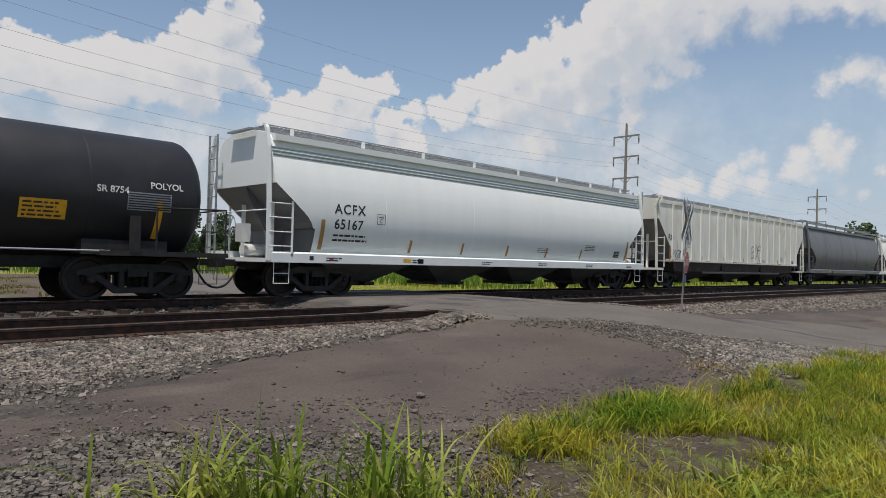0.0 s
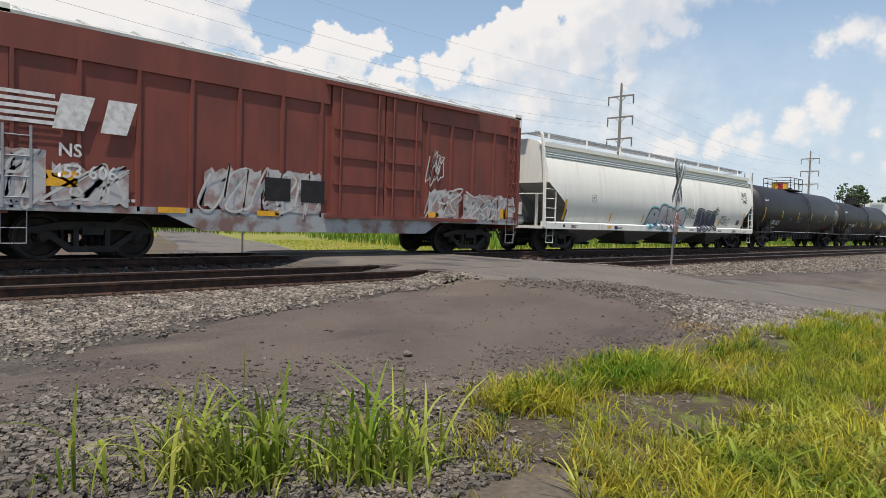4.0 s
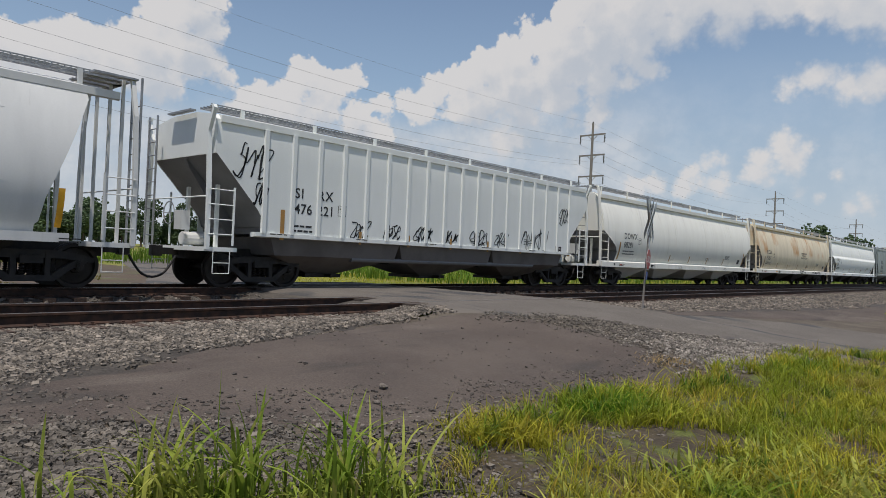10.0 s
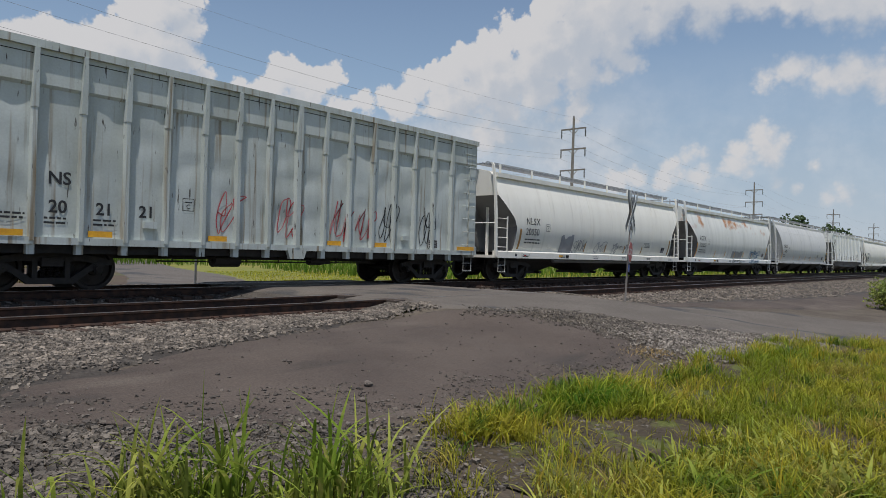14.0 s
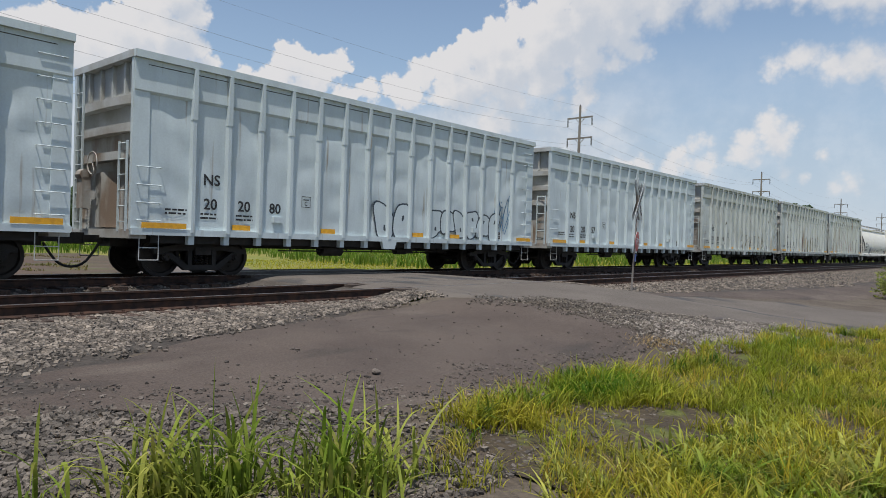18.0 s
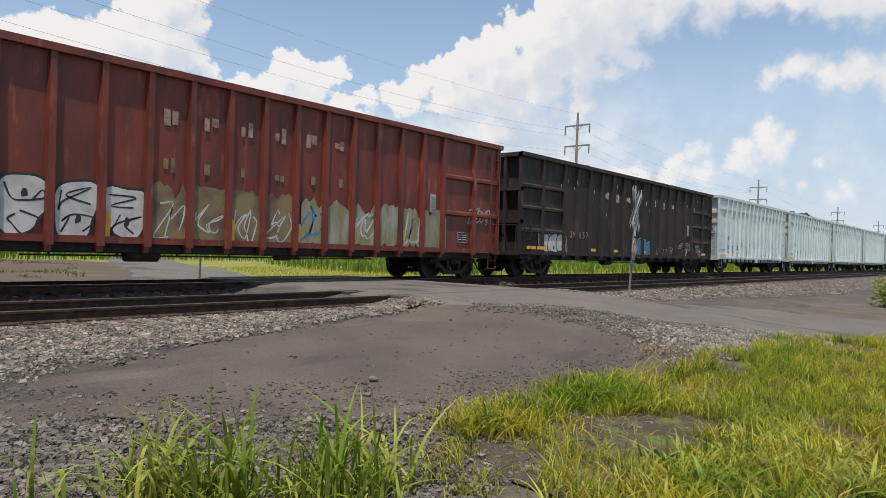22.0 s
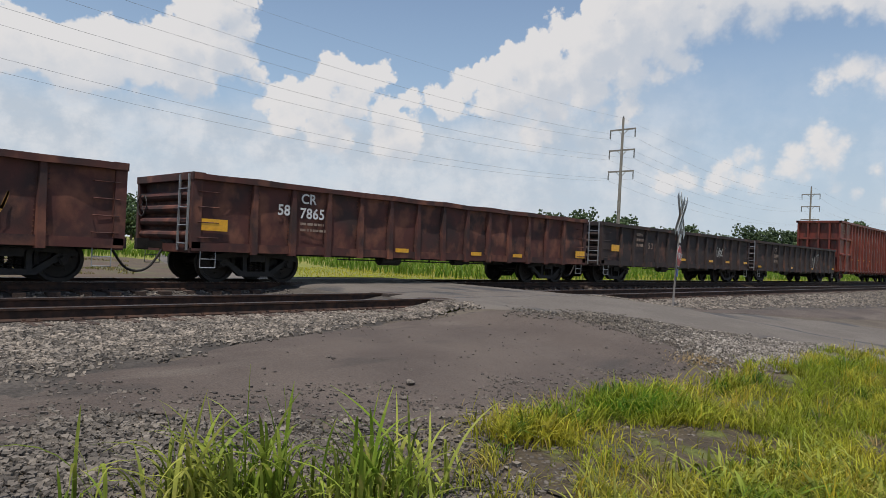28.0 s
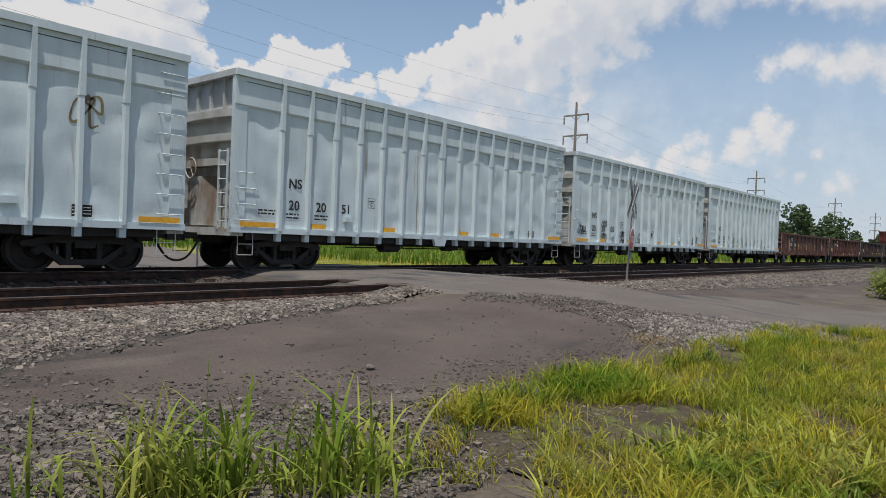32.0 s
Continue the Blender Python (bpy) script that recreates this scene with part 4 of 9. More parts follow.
p = clumped(4600, 20, 0.055, lambda x, y: in_grass(x, y) and noise.noise((x * 1.1, y * 1.1, 8)) + 0.6 * noise.noise((x * 3.1, y * 3.1, 2)) > -0.16 + 0.25 * smooth(0.5, 0.0, lerp(GRASS_EDGE, x) - y), 21)
blades("grass", p, 0.25, 0.0055, M["grass"], "sunlit green and yellow roadside grass", "grass", 31, lean=1.3, segs=4, droop=1.5)
p = clumped(300, 14, 0.07, lambda x, y: in_grass(x, y) and noise.noise((x * 0.55, y * 0.55, 5)) > -0.05, 22)
blades("grass", p, 0.16, 0.004, M["drygrass"], "dry straw among the roadside grass", "grass", 32, lean=1.4)
p = clumped(260, 14, 0.05, lambda x, y: in_grass(x, y) and noise.noise((x * 0.9, y * 0.9, 15)) > 0.0, 27)
blades("grass", p, 0.34, 0.0045, M["yellowgrass"], "tall yellowing grass stems on the verge", "grass", 30, lean=0.8, segs=4)


def clumps(centres, per, spread, seed):
    rng = np.random.default_rng(seed)
    out = []
    for x, y, k in centres:
        for _ in range(int(per * k)):
            a, b = x + rng.normal(0, spread), y + rng.normal(0, spread)
            out.append((a, b, terrain(a, b) - 0.02))
    return np.array(out)


TUFTS = [(4.55, 3.55, 1), (4.75, 3.35, 1), (5.0, 3.6, 0.8), (5.5, 3.5, 0.7), (6.3, 3.65, 1.2), (6.6, 3.5, 1), (7.4, 3.5, 0.8), (6.5, 2.9, 1), (6.9, 3.0, 0.8), (8.6, 3.3, 1), (9.4, 3.3, 0.7), (10.6, 2.9, 1), (11.6, 2.9, 0.9)]
blades("grass_tufts", clumps(TUFTS, 150, 0.13, 41), 0.34, 0.008, M["grass"], "tall bright green grass tufts on the verge", "grass", 33, lean=1.3, segs=4, droop=1.6)
WEED = [(6.35, 3.35, 1), (6.65, 3.45, 1), (6.95, 3.5, 0.9), (6.6, 3.2, 0.7), (7.2, 3.45, 0.6), (6.2, 3.55, 0.5)]
blades("leafy_weeds", clumps(WEED, 330, 0.13, 47), 0.2, 0.011, M["weedleaf"], "dark green small-leaved weeds among the grass", "weeds", 47, lean=2.0, segs=2, droop=0.5)
BROAD = [(1.79, 3.86, 0.7), (1.89, 3.76, 1.0), (2.01, 3.69, 1.2), (2.14, 3.61, 1.2), (2.26, 3.51, 1.0), (1.81, 3.61, 0.7), (1.97, 3.49, 0.8), (2.14, 3.36, 0.8), (2.39, 3.43, 0.4), (2.49, 3.26, 0.5), (2.69, 3.33, 0.6), (2.81, 3.28, 1.0), (2.94, 3.21, 1.1), (3.07, 3.14, 0.9), (2.64, 3.06, 0.7), (2.84, 2.96, 0.8), (3.19, 3.09, 0.5), (1.39, 3.91, 0.35), (3.75, 2.3, 0.5), (3.9, 2.05, 0.7), (4.3, 1.8, 0.9), (4.8, 1.6, 0.9), (5.6, 1.7, 0.8), (6.4, 1.6, 0.8)]
blades("broad_grass", clumps(BROAD[:18], 24, 0.075, 42), 0.72, 0.0125, M["broadgrass"], "tall broad-leaved grass clumps at the roadside", "grass", 34, lean=0.95, segs=8, droop=2.1)
LEAFY = [(4.6 + 0.36 * (i % 5) + 0.12 * math.sin(i * 2.1), 0.75 + 0.36 * (i // 5) + 0.15 * math.sin(i * 1.3), 0.7 + 0.3 * math.sin(i * 3.7)) for i in range(20)]
blades("leafy_grass", clumps(LEAFY, 55, 0.12, 49), 0.27, 0.016, M["broadgrass"], "dense low broad-leaved weeds in the grass", "grass", 49, lean=1.5, segs=6, droop=1.6)
blades("low_broad_grass", clumps(BROAD, 30, 0.12, 48), 0.30, 0.009, M["broadgrass"], "short broad grass leaves at the clump foot", "grass", 48, lean=1.4, segs=6, droop=1.5)
blades("grass_stalks", clumps([(2.05, 3.7, 0.8), (2.3, 3.5, 0.6), (2.9, 3.2, 0.4)], 4, 0.12, 44), 0.8, 0.005, M["broadgrass"], "thin seed stalks rising from the grass", "grass", 37, lean=0.2, segs=4, droop=0.3)
p = rain(1500, 0.5, 6.5, 2.2, 4.2, lambda x, y: noise.noise((x * 1.3, y * 1.3, 2)) > 0.0, 23, -0.01)
blades("sparse_weeds", p, 0.10, 0.004, M["grass"], "sparse weeds on stony dirt", "weeds", 35, lean=1.2)
blades("dry_tuft", clumps([(9.9, 4.15, 1.2), (9.75, 4.35, 0.8), (9.3, 3.5, 1.2), (9.7, 3.55, 1.0), (6.05, 4.1, 1.0), (5.3, 4.05, 0.7), (8.3, 3.9, 0.8), (7.3, 4.0, 0.5), (11.5, 2.2, 1.5), (8.5, 1.5, 1.5)], 150, 0.15, 43), 0.10, 0.0045, M["drygrass"], "dry straw tufts at the edge of the lane", "weeds", 36, lean=1.6)
FAR_ROAD = [(17.2, 15.8), (22, 17.7), (30, 20.7), (40, 25.2), (55, 30.2), (80, 40.5)]
p = rain(30000, 15, 110, 20.0, 48, lambda x, y: x > lerp(FAR_ROAD, y) + 0.4, 24, -0.08, 1.4)
blades("meadow_grass", p, 0.17, 0.02, M["fieldgrass"], "short yellow-green meadow grass beyond the tracks", "grass", 38, lean=1.2)
p = rain(9000, -10, 24, 26, 60, lambda x, y: x < lerp([(26, 9), (30, 12), (40, 16), (60, 23)], y) and noise.noise((x * 0.16, y * 0.12, 3)) + 0.7 * noise.noise((x * 0.7, y * 0.35, 6)) > 0.05 + 0.02 * max(0, x - 8), 25, -0.02)
blades("rough_weeds", p, 0.2, 0.03, M["weedgrass"], "olive and brown weeds on the bare earth", "weeds", 39, lean=1.0)
p = rain(9000, 34, 240, 29, 60, lambda x, y: x > lerp(FAR_ROAD, y) + 8 and (y * 1.25) % 1.0 < 0.5, 28, -0.1, 1.5)
blades("maize", p, 1.15, 0.045, M["corn"], "rows of young green maize in the field", "maize", 40, lean=0.7, segs=4)
p = rain(12000, -15, 230, 64, 84, lambda x, y: (y * 1.25) % 1.0 < 0.5, 26, -0.1, 1.2)
blades("maize", p, 1.9, 0.06, M["corn"], "rows of green maize in the field", "maize", 46, lean=0.6, segs=4)

# ---- rolling stock: running gear ----
SPEED, CARS = 16.95, []
# the train's plan is drawn for 17.23 m/s, in metres from the start; it passes x = 15 at the same moments
PACE, PASS = 16.95 / 17.23, 15.0
WR = 0.457


def car(name, label, category, left, right):
    e = new(name)
    tagged(e, label, category, "cars of the freight train")
    CARS.append((e, PASS + ((left + right) / 2 - PASS) * PACE))
    return e


def wheel_rings(bm, y0, s):
    prof = [(0.0, -0.09), (0.13, -0.09), (0.15, -0.03), (0.36, 0.0), (0.385, -0.06), (WR, -0.06), (WR - 0.004, 0.05), (WR + 0.028, 0.055), (WR + 0.028, 0.085), (0.385, 0.08), (0.36, 0.03), (0.15, 0.03), (0.13, 0.09), (0.0, 0.09)]
    n = 28
    rows = [[bm.verts.new((r * math.cos(2 * math.pi * i / n), y0 + s * y, r * math.sin(2 * math.pi * i / n))) for i in range(n)] for r, y in prof[1:-1]]
    for a, b in zip(rows, rows[1:]):
        for i in range(n):
            bm.faces.new((a[i], a[(i + 1) % n], b[(i + 1) % n], b[i]))
    bm.faces.new(rows[0])
    bm.faces.new(rows[-1][::-1])


def make_meshes():
    d = {}
    bm = bmesh.new()
    for s in (-1, 1):
        wheel_rings(bm, s * 0.75, -s)
    tube(bm, (0, -1.02, 0), (0, 1.02, 0), 0.08, 12)
    for s in (-1, 1):
        for k in range(5):
            a = 2 * math.pi * k / 5
            tube(bm, (0.24 * math.cos(a), s * 0.8, 0.24 * math.sin(a)), (0.24 * math.cos(a), s * 0.825, 0.24 * math.sin(a)), 0.022, 6)
    d["wheelset"] = (bm, M["wheel"], "dark steel wheels on an axle")
    bm = bmesh.new()
    # cast side frame with two windows for the wheels' bearings and a spring opening
    top = [(-1.16, 0.50), (-1.16, 0.62), (-0.95, 0.66), (-0.55, 0.74), (0.55, 0.74), (0.95, 0.66), (1.16, 0.62), (1.16, 0.50)]
    low = [(1.02, 0.48), (0.78, 0.42), (0.42, 0.17), (-0.42, 0.17), (-0.78, 0.42), (-1.02, 0.48)]
    inner = [[(-0.60, 0.50), (-0.30, 0.28), (-0.30, 0.60), (-0.55, 0.64)], [(0.60, 0.50), (0.30, 0.28), (0.30, 0.60), (0.55, 0.64)]]
    slab(bm, [(-1.16, 0.52), (-1.16, 0.62), (-0.95, 0.68), (-0.5, 0.76), (0.5, 0.76), (0.95, 0.68), (1.16, 0.62), (1.16, 0.52), (0.6, 0.6), (-0.6, 0.6)], -0.06, 0.06)
    slab(bm, [(-1.1, 0.56), (-0.78, 0.56), (-0.36, 0.27), (0.36, 0.27), (0.78, 0.56), (1.1, 0.56), (0.72, 0.38), (0.42, 0.15), (-0.42, 0.15), (-0.72, 0.38)], -0.07, 0.07)
    for s in (-1, 1):
        box(bm, s * 0.30 - 0.05, s * 0.30 + 0.05, -0.065, 0.065, 0.2, 0.7)
    d["side_frame"] = (bm, M["black"], "cast steel side frame")
    bm = bmesh.new()
    prof = [(0.03 if k % 2 else 0.062, 0.27 + 0.023 * k) for k in range(11)]
    loft(bm, [[(r * math.cos(0.628 * i), r * math.sin(0.628 * i), z) for i in range(10)] for r, z in prof])
    d["coil_spring"] = (bm, M["wheel"], "coil spring")
    bm = bmesh.new()
    box(bm, -0.2, 0.2, -1.1, 1.1, 0.5, 0.66)
    tube(bm, (0, 0, 0.6), (0, 0, 0.8), 0.2, 12)
    d["bogie"] = (bm, M["black"], "two-axle freight bogie")
    bm = bmesh.new()
    tube(bm, (0, 0, 0), (0, -0.09, 0), 0.1, 14)
    tube(bm, (0, -0.09, 0), (0, -0.12, 0), 0.075, 14)
    for k in range(3):
        a = 2 * math.pi * k / 3
        tube(bm, (0.05 * math.cos(a), -0.11, 0.05 * math.sin(a)), (0.05 * math.cos(a), -0.14, 0.05 * math.sin(a)), 0.016, 6)
    d["bearing_cap"] = (bm, M["wheel"], "round axle bearing cap")
    bm = bmesh.new()
    box(bm, 0, 0.42, -0.07, 0.07, -0.08, 0.08)
    box(bm, 0.38, 0.62, -0.14, 0.05, -0.12, 0.13)
    box(bm, 0.52, 0.68, 0.02, 0.14, -0.1, 0.12)
    d["coupler"] = (bm, M["wheel"], "cast knuckle coupler")
    bm = bmesh.new()
    pts = along([(0.0, 0.0), (0.12, -0.2), (0.3, -0.42), (0.55, -0.5), (0.8, -0.42), (0.98, -0.2), (1.1, 0.0)], 15)
    for a, b in zip(pts, pts[1:]):
        tube(bm, (a.x, 0, a.y), (b.x, 0, b.y), 0.028, 7)
    d["air_hose"] = (bm, M["black"], "black rubber air hose loop")
    for k, (bm, m, lab) in d.items():
        me = bpy.data.meshes.new(k)
        bmesh.ops.recalc_face_normals(bm, faces=bm.faces[:])
        bm.to_mesh(me)
        bm.free()
        me.materials.append(m)
        d[k] = (me, lab)
    return d


GEAR = make_meshes()


def gear(name, parent, m):
    me, lab = GEAR[name]
    ob = new(name, me)
    ob.parent = parent
    ob.matrix_basis = m
    return tagged(ob, lab)


def running_gear(e, L, inset=1.9, hose=True):
    """Two bogies with their wheels, the couplers and the hose on the trailing end."""
    for s in (-1, 1):
        b = gear("bogie", e, pose(s * (L - inset), 0, 0))
        for k in (-0.89, 0.89):
            w = gear("wheelset", b, pose(k, 0, WR))
            for y in (-1, 1):
                gear("bearing_cap", b, pose(k, y * 0.98, WR, 0, 0, 0 if y < 0 else 180))
        for y in (-1, 1):
            gear("side_frame", b, pose(0, y * 0.98, 0))
            for kx in (-0.14, 0.0, 0.14):
                gear("coil_spring", b, pose(kx, y * 0.98, 0))
        gear("coupler", e, pose(s * (L - 0.05), 0, 0.82, 0, 0, 0 if s > 0 else 180))
    if hose:
        gear("air_hose", e, pose(-L - 1.25, -0.35, 0.72))
    bm = bmesh.new()
    box(bm, -L + 0.1, L - 0.1, -0.33, 0.33, 0.66, 0.95)
    part("centre_sill", bm, M["black"], e)


# ---- rolling stock: marks, ladders, brake gear ----
def flat(y):
    return lambda z: y


def decal(parent, name, bm, material, surf, label="", lift=0.003):
    """Paint on the side that faces the road: drawn in x and z, laid on the side's surface."""
    for v in bm.verts:
        v.co.y = -(surf(v.co.z) + lift)
    return part(name, bm, material, parent, label)


def lettering(parent, s, x, z, h, material, surf, bold=0.012, gap=1.0, shear=0.0, lift=0.003, label="", name="lettering"):
    cu = bpy.data.curves.new("lettering", "FONT")
    cu.body, cu.size, cu.offset, cu.space_character, cu.shear, cu.resolution_u = s, h / 0.7, bold * h / 0.4, gap, shear, 3
    tmp = new("lettering_source", cu)
    me0 = bpy.data.meshes.new_from_object(tmp.evaluated_get(bpy.context.evaluated_depsgraph_get()))
    bpy.data.objects.remove(tmp)
    bpy.data.curves.remove(cu)
    bm = bmesh.new()
    bm.from_mesh(me0)
    bpy.data.meshes.remove(me0)
    for v in bm.verts:
        v.co = Vector((x + v.co.x, 0, z + v.co.y))
    return decal(parent, name, bm, material, surf, label, lift)


def quad(bm, x0, x1, z0, z1):
    n = max(1, int((z1 - z0) / 0.07))
    zs = [z0 + (z1 - z0) * i / n for i in range(n + 1)]
    vs = [(bm.verts.new((x0, 0, z)), bm.verts.new((x1, 0, z))) for z in zs]
    for a, b in zip(vs, vs[1:]):
        bm.faces.new((a[0], a[1], b[1], b[0]))


def strip(parent, name, x0, x1, z0, z1, material, surf, label="", lift=0.003):
    bm = bmesh.new()
    quad(bm, x0, x1, z0, z1)
    return decal(parent, name, bm, material, surf, label, lift)


def small_print(parent, x, z, w, rows, material, surf, h=0.035, pitch=0.075, seed=1):
    """Small stencilled lines too fine to read: short bars."""
    bm = bmesh.new()
    rnd = random.Random(seed)
    for r in range(rows):
        a = x
        end = x + w * rnd.uniform(0.75, 1.0)
        while a < end:
            b = min(end, a + rnd.uniform(0.05, 0.2))
            quad(bm, a, b, z - r * pitch, z - r * pitch + h)
            a = b + 0.03
    return decal(parent, "stencil_text", bm, material, surf)


def data_box(parent, x, z, s, surf):
    ob = strip(parent, "data_panel", x, x + s * 1.6, z, z + s, M["panel_black"], surf, "black data panel with white frame", 0.005)
    bm = bmesh.new()
    w = s * 1.6
    for a, b, c, d in ((0, w, 0, 0.012), (0, w, s - 0.012, s), (0, 0.012, 0, s), (w - 0.012, w, 0, s), (w / 2 - 0.006, w / 2 + 0.006, 0, s)):
        quad(bm, x + a, x + b, z + c, z + d)
    for k in (0.25, 0.5, 0.72):
        quad(bm, x + 0.06 * w, x + 0.4 * w, z + s * k, z + s * (k + 0.06))
        quad(bm, x + 0.56 * w, x + 0.92 * w, z + s * k, z + s * (k + 0.06))
    decal(ob, "panel_frame", bm, M["chalk"], surf, "", 0.009)


def plate_box(parent, x, z, surf, material):
    bm = bmesh.new()
    s = 0.28
    for a, b, c, d in ((0, s, 0, 0.014), (0, s, s - 0.014, s), (0, 0.014, 0, s), (s - 0.014, s, 0, s), (0.05, s - 0.05, 0.18, 0.205)):
        quad(bm, x + a, x + b, z + c, z + d)
    ob = decal(parent, "clearance_mark", bm, material, surf)
    lettering(ob, "C", x + 0.09, z + 0.05, 0.1, material, surf, 0.004)


STROKES = [
    ((0.5, 1), (0.1, 0.7), (0.1, 0.2), (0.5, 0), (0.9, 0.3), (0.85, 0.8), (0.5, 1)),
    ((0.05, 0), (0.1, 0.9), (0.3, 0.5), (0.6, 1), (0.85, 0.7), (0.9, 0)),
    ((0.85, 0.9), (0.4, 1), (0.15, 0.75), (0.5, 0.5), (0.85, 0.25), (0.5, 0), (0.1, 0.1)),
    ((0.1, 0.5), (0.85, 0.55), (0.6, 1), (0.15, 0.7), (0.2, 0.15), (0.6, 0), (0.95, 0.2)),
    ((0.1, 0.95), (0.9, 0.95), (0.15, 0.05), (0.95, 0.05)),
    ((0.1, 1), (0.12, 0), (0.15, 0.45), (0.8, 1), (0.35, 0.55), (0.9, 0)),
    ((0.1, 1), (0.1, 0.2), (0.5, 0), (0.85, 0.3), (0.9, 1), (0.95, 0.1))]


def scribble(parent, x0, x1, z0, z1, material, surf, seed, n=5, wide=0.025, label="sprayed tag in looping strokes"):
    """Sprayed strokes: smooth loops drawn as flat ribbons."""
    rnd = random.Random(seed)
    bm = bmesh.new()
    pts = []
    step = (x1 - x0) / n
    for k in range(n):
        form = STROKES[rnd.randrange(len(STROKES))]
        tall = rnd.uniform(0.7, 1.0)
        for u, v in form:
            u, v = u + rnd.uniform(-0.22, 0.22), v + rnd.uniform(-0.2, 0.2)
            pts.append((x0 + step * (k + 1.25 * u - 0.12) + 0.2 * (v - 0.5) * (z1 - z0), z0 + (z1 - z0) * (v * tall + (1 - tall) * 0.4)))
    line = along(pts, 5 * len(pts))
    prev = None
    for i, (a, b) in enumerate(zip(line, line[1:])):
        d = b - a
        if d.length < 1e-5:
            continue
        d = Vector((-d.y, d.x)).normalized() * wide * (0.55 + 0.45 * abs(math.sin(i * 0.21 + seed)))
        vs = [bm.verts.new((q.x, 0, q.y)) for q in (a - d, a + d)]
        if prev:
            bm.faces.new((prev[0], vs[0], vs[1], prev[1]))
        prev = vs
    return decal(parent, "graffiti_tag", bm, material, surf, label, 0.004)


def blob_fill(parent, x0, x1, z0, z1, material, surf, seed, label="", lift=0.007, name="graffiti_fill"):
    """A cloud-edged sprayed area."""
    rnd = random.Random(seed)
    bm = bmesh.new()
    n = max(14, int((x1 - x0) * 12))
    up = [z1 - (z1 - z0) * 0.2 * abs(noise.noise((x0 + i * 0.29, seed * 1.7, 0))) * 2 for i in range(n + 1)]
    lo = [z0 + (z1 - z0) * 0.10 * abs(noise.noise((x0 + i * 0.53, seed * 2.3, 4))) * 2 for i in range(n + 1)]
    m = 6
    g = [[bm.verts.new((x0 + (x1 - x0) * i / n, 0, lo[i] + (up[i] - lo[i]) * j / m)) for j in range(m + 1)] for i in range(n + 1)]
    for i in range(n):
        for j in range(m):
            bm.faces.new((g[i][j], g[i + 1][j], g[i + 1][j + 1], g[i][j + 1]))
    return decal(parent, name, bm, material, surf, label, lift)


def bubble(parent, x0, x1, z0, z1, n, fill, line, halo, surf, seed, label):
    """A sprayed throw-up: fat overlapping rounded letters with thick outlines and a coloured cloud behind."""
    rnd = random.Random(seed)
    w = (x1 - x0) / n

    def ring(cx, cz, a, b, k, grow, tilt):
        pts = []
        for i in range(28):
            u = 2 * math.pi * i / 28
            c, q = math.cos(u), math.sin(u)
            r = 1 + 0.16 * math.sin(2 * u + k) + 0.10 * math.sin(3 * u + 2.3 * k)
            x = (abs(c) ** 0.7) * math.copysign(1, c) * (a * r + grow)
            z = (abs(q) ** 0.7) * math.copysign(1, q) * (b * r + grow)
            pts.append((cx + x + tilt * z, cz + z))
        return pts

    def fan(pts, material, name, lift, text):
        bm = bmesh.new()
        cx, cz = sum(p[0] for p in pts) / len(pts), sum(p[1] for p in pts) / len(pts)
        rows = [[bm.verts.new((cx + (p[0] - cx) * f, 0, cz + (p[1] - cz) * f)) for p in pts] for f in (0.25, 0.5, 0.75, 1.0)]
        for r0, r1 in zip(rows, rows[1:]):
            for i in range(len(pts)):
                bm.faces.new((r0[i], r0[(i + 1) % len(pts)], r1[(i + 1) % len(pts)], r1[i]))
        bm.faces.new(rows[0])
        return decal(parent, name, bm, material, surf, text, lift)

    for j in range(n):
        cx, cz = x0 + w * (j + 0.5), (z0 + z1) / 2 + rnd.uniform(-0.06, 0.06)
        a, b, k, t = w * 0.52, (z1 - z0) / 2 * rnd.uniform(0.82, 1.0), rnd.uniform(0, 6), rnd.uniform(-0.15, 0.15)
        d = 0.002 * j
        if halo:
            fan(ring(cx, cz, a, b, k, 0.09, t), halo, "graffiti_cloud", 0.004 + 0.0005 * j, "coloured cloud behind sprayed letters")
        fan(ring(cx, cz, a, b, k, 0.035, t), line, "graffiti_outline", 0.010 + d, "dark sprayed outline")
        fan(ring(cx, cz, a, b, k, -0.015, t), fill, "graffiti_letter", 0.011 + d, label)
        fan(ring(cx + a * 0.1, cz - b * rnd.choice((0.4, -0.35)), a * 0.12, b * 0.16, k + 1, 0.0, t * 2), line, "graffiti_counter", 0.013 + d, "dark gap inside a sprayed letter")


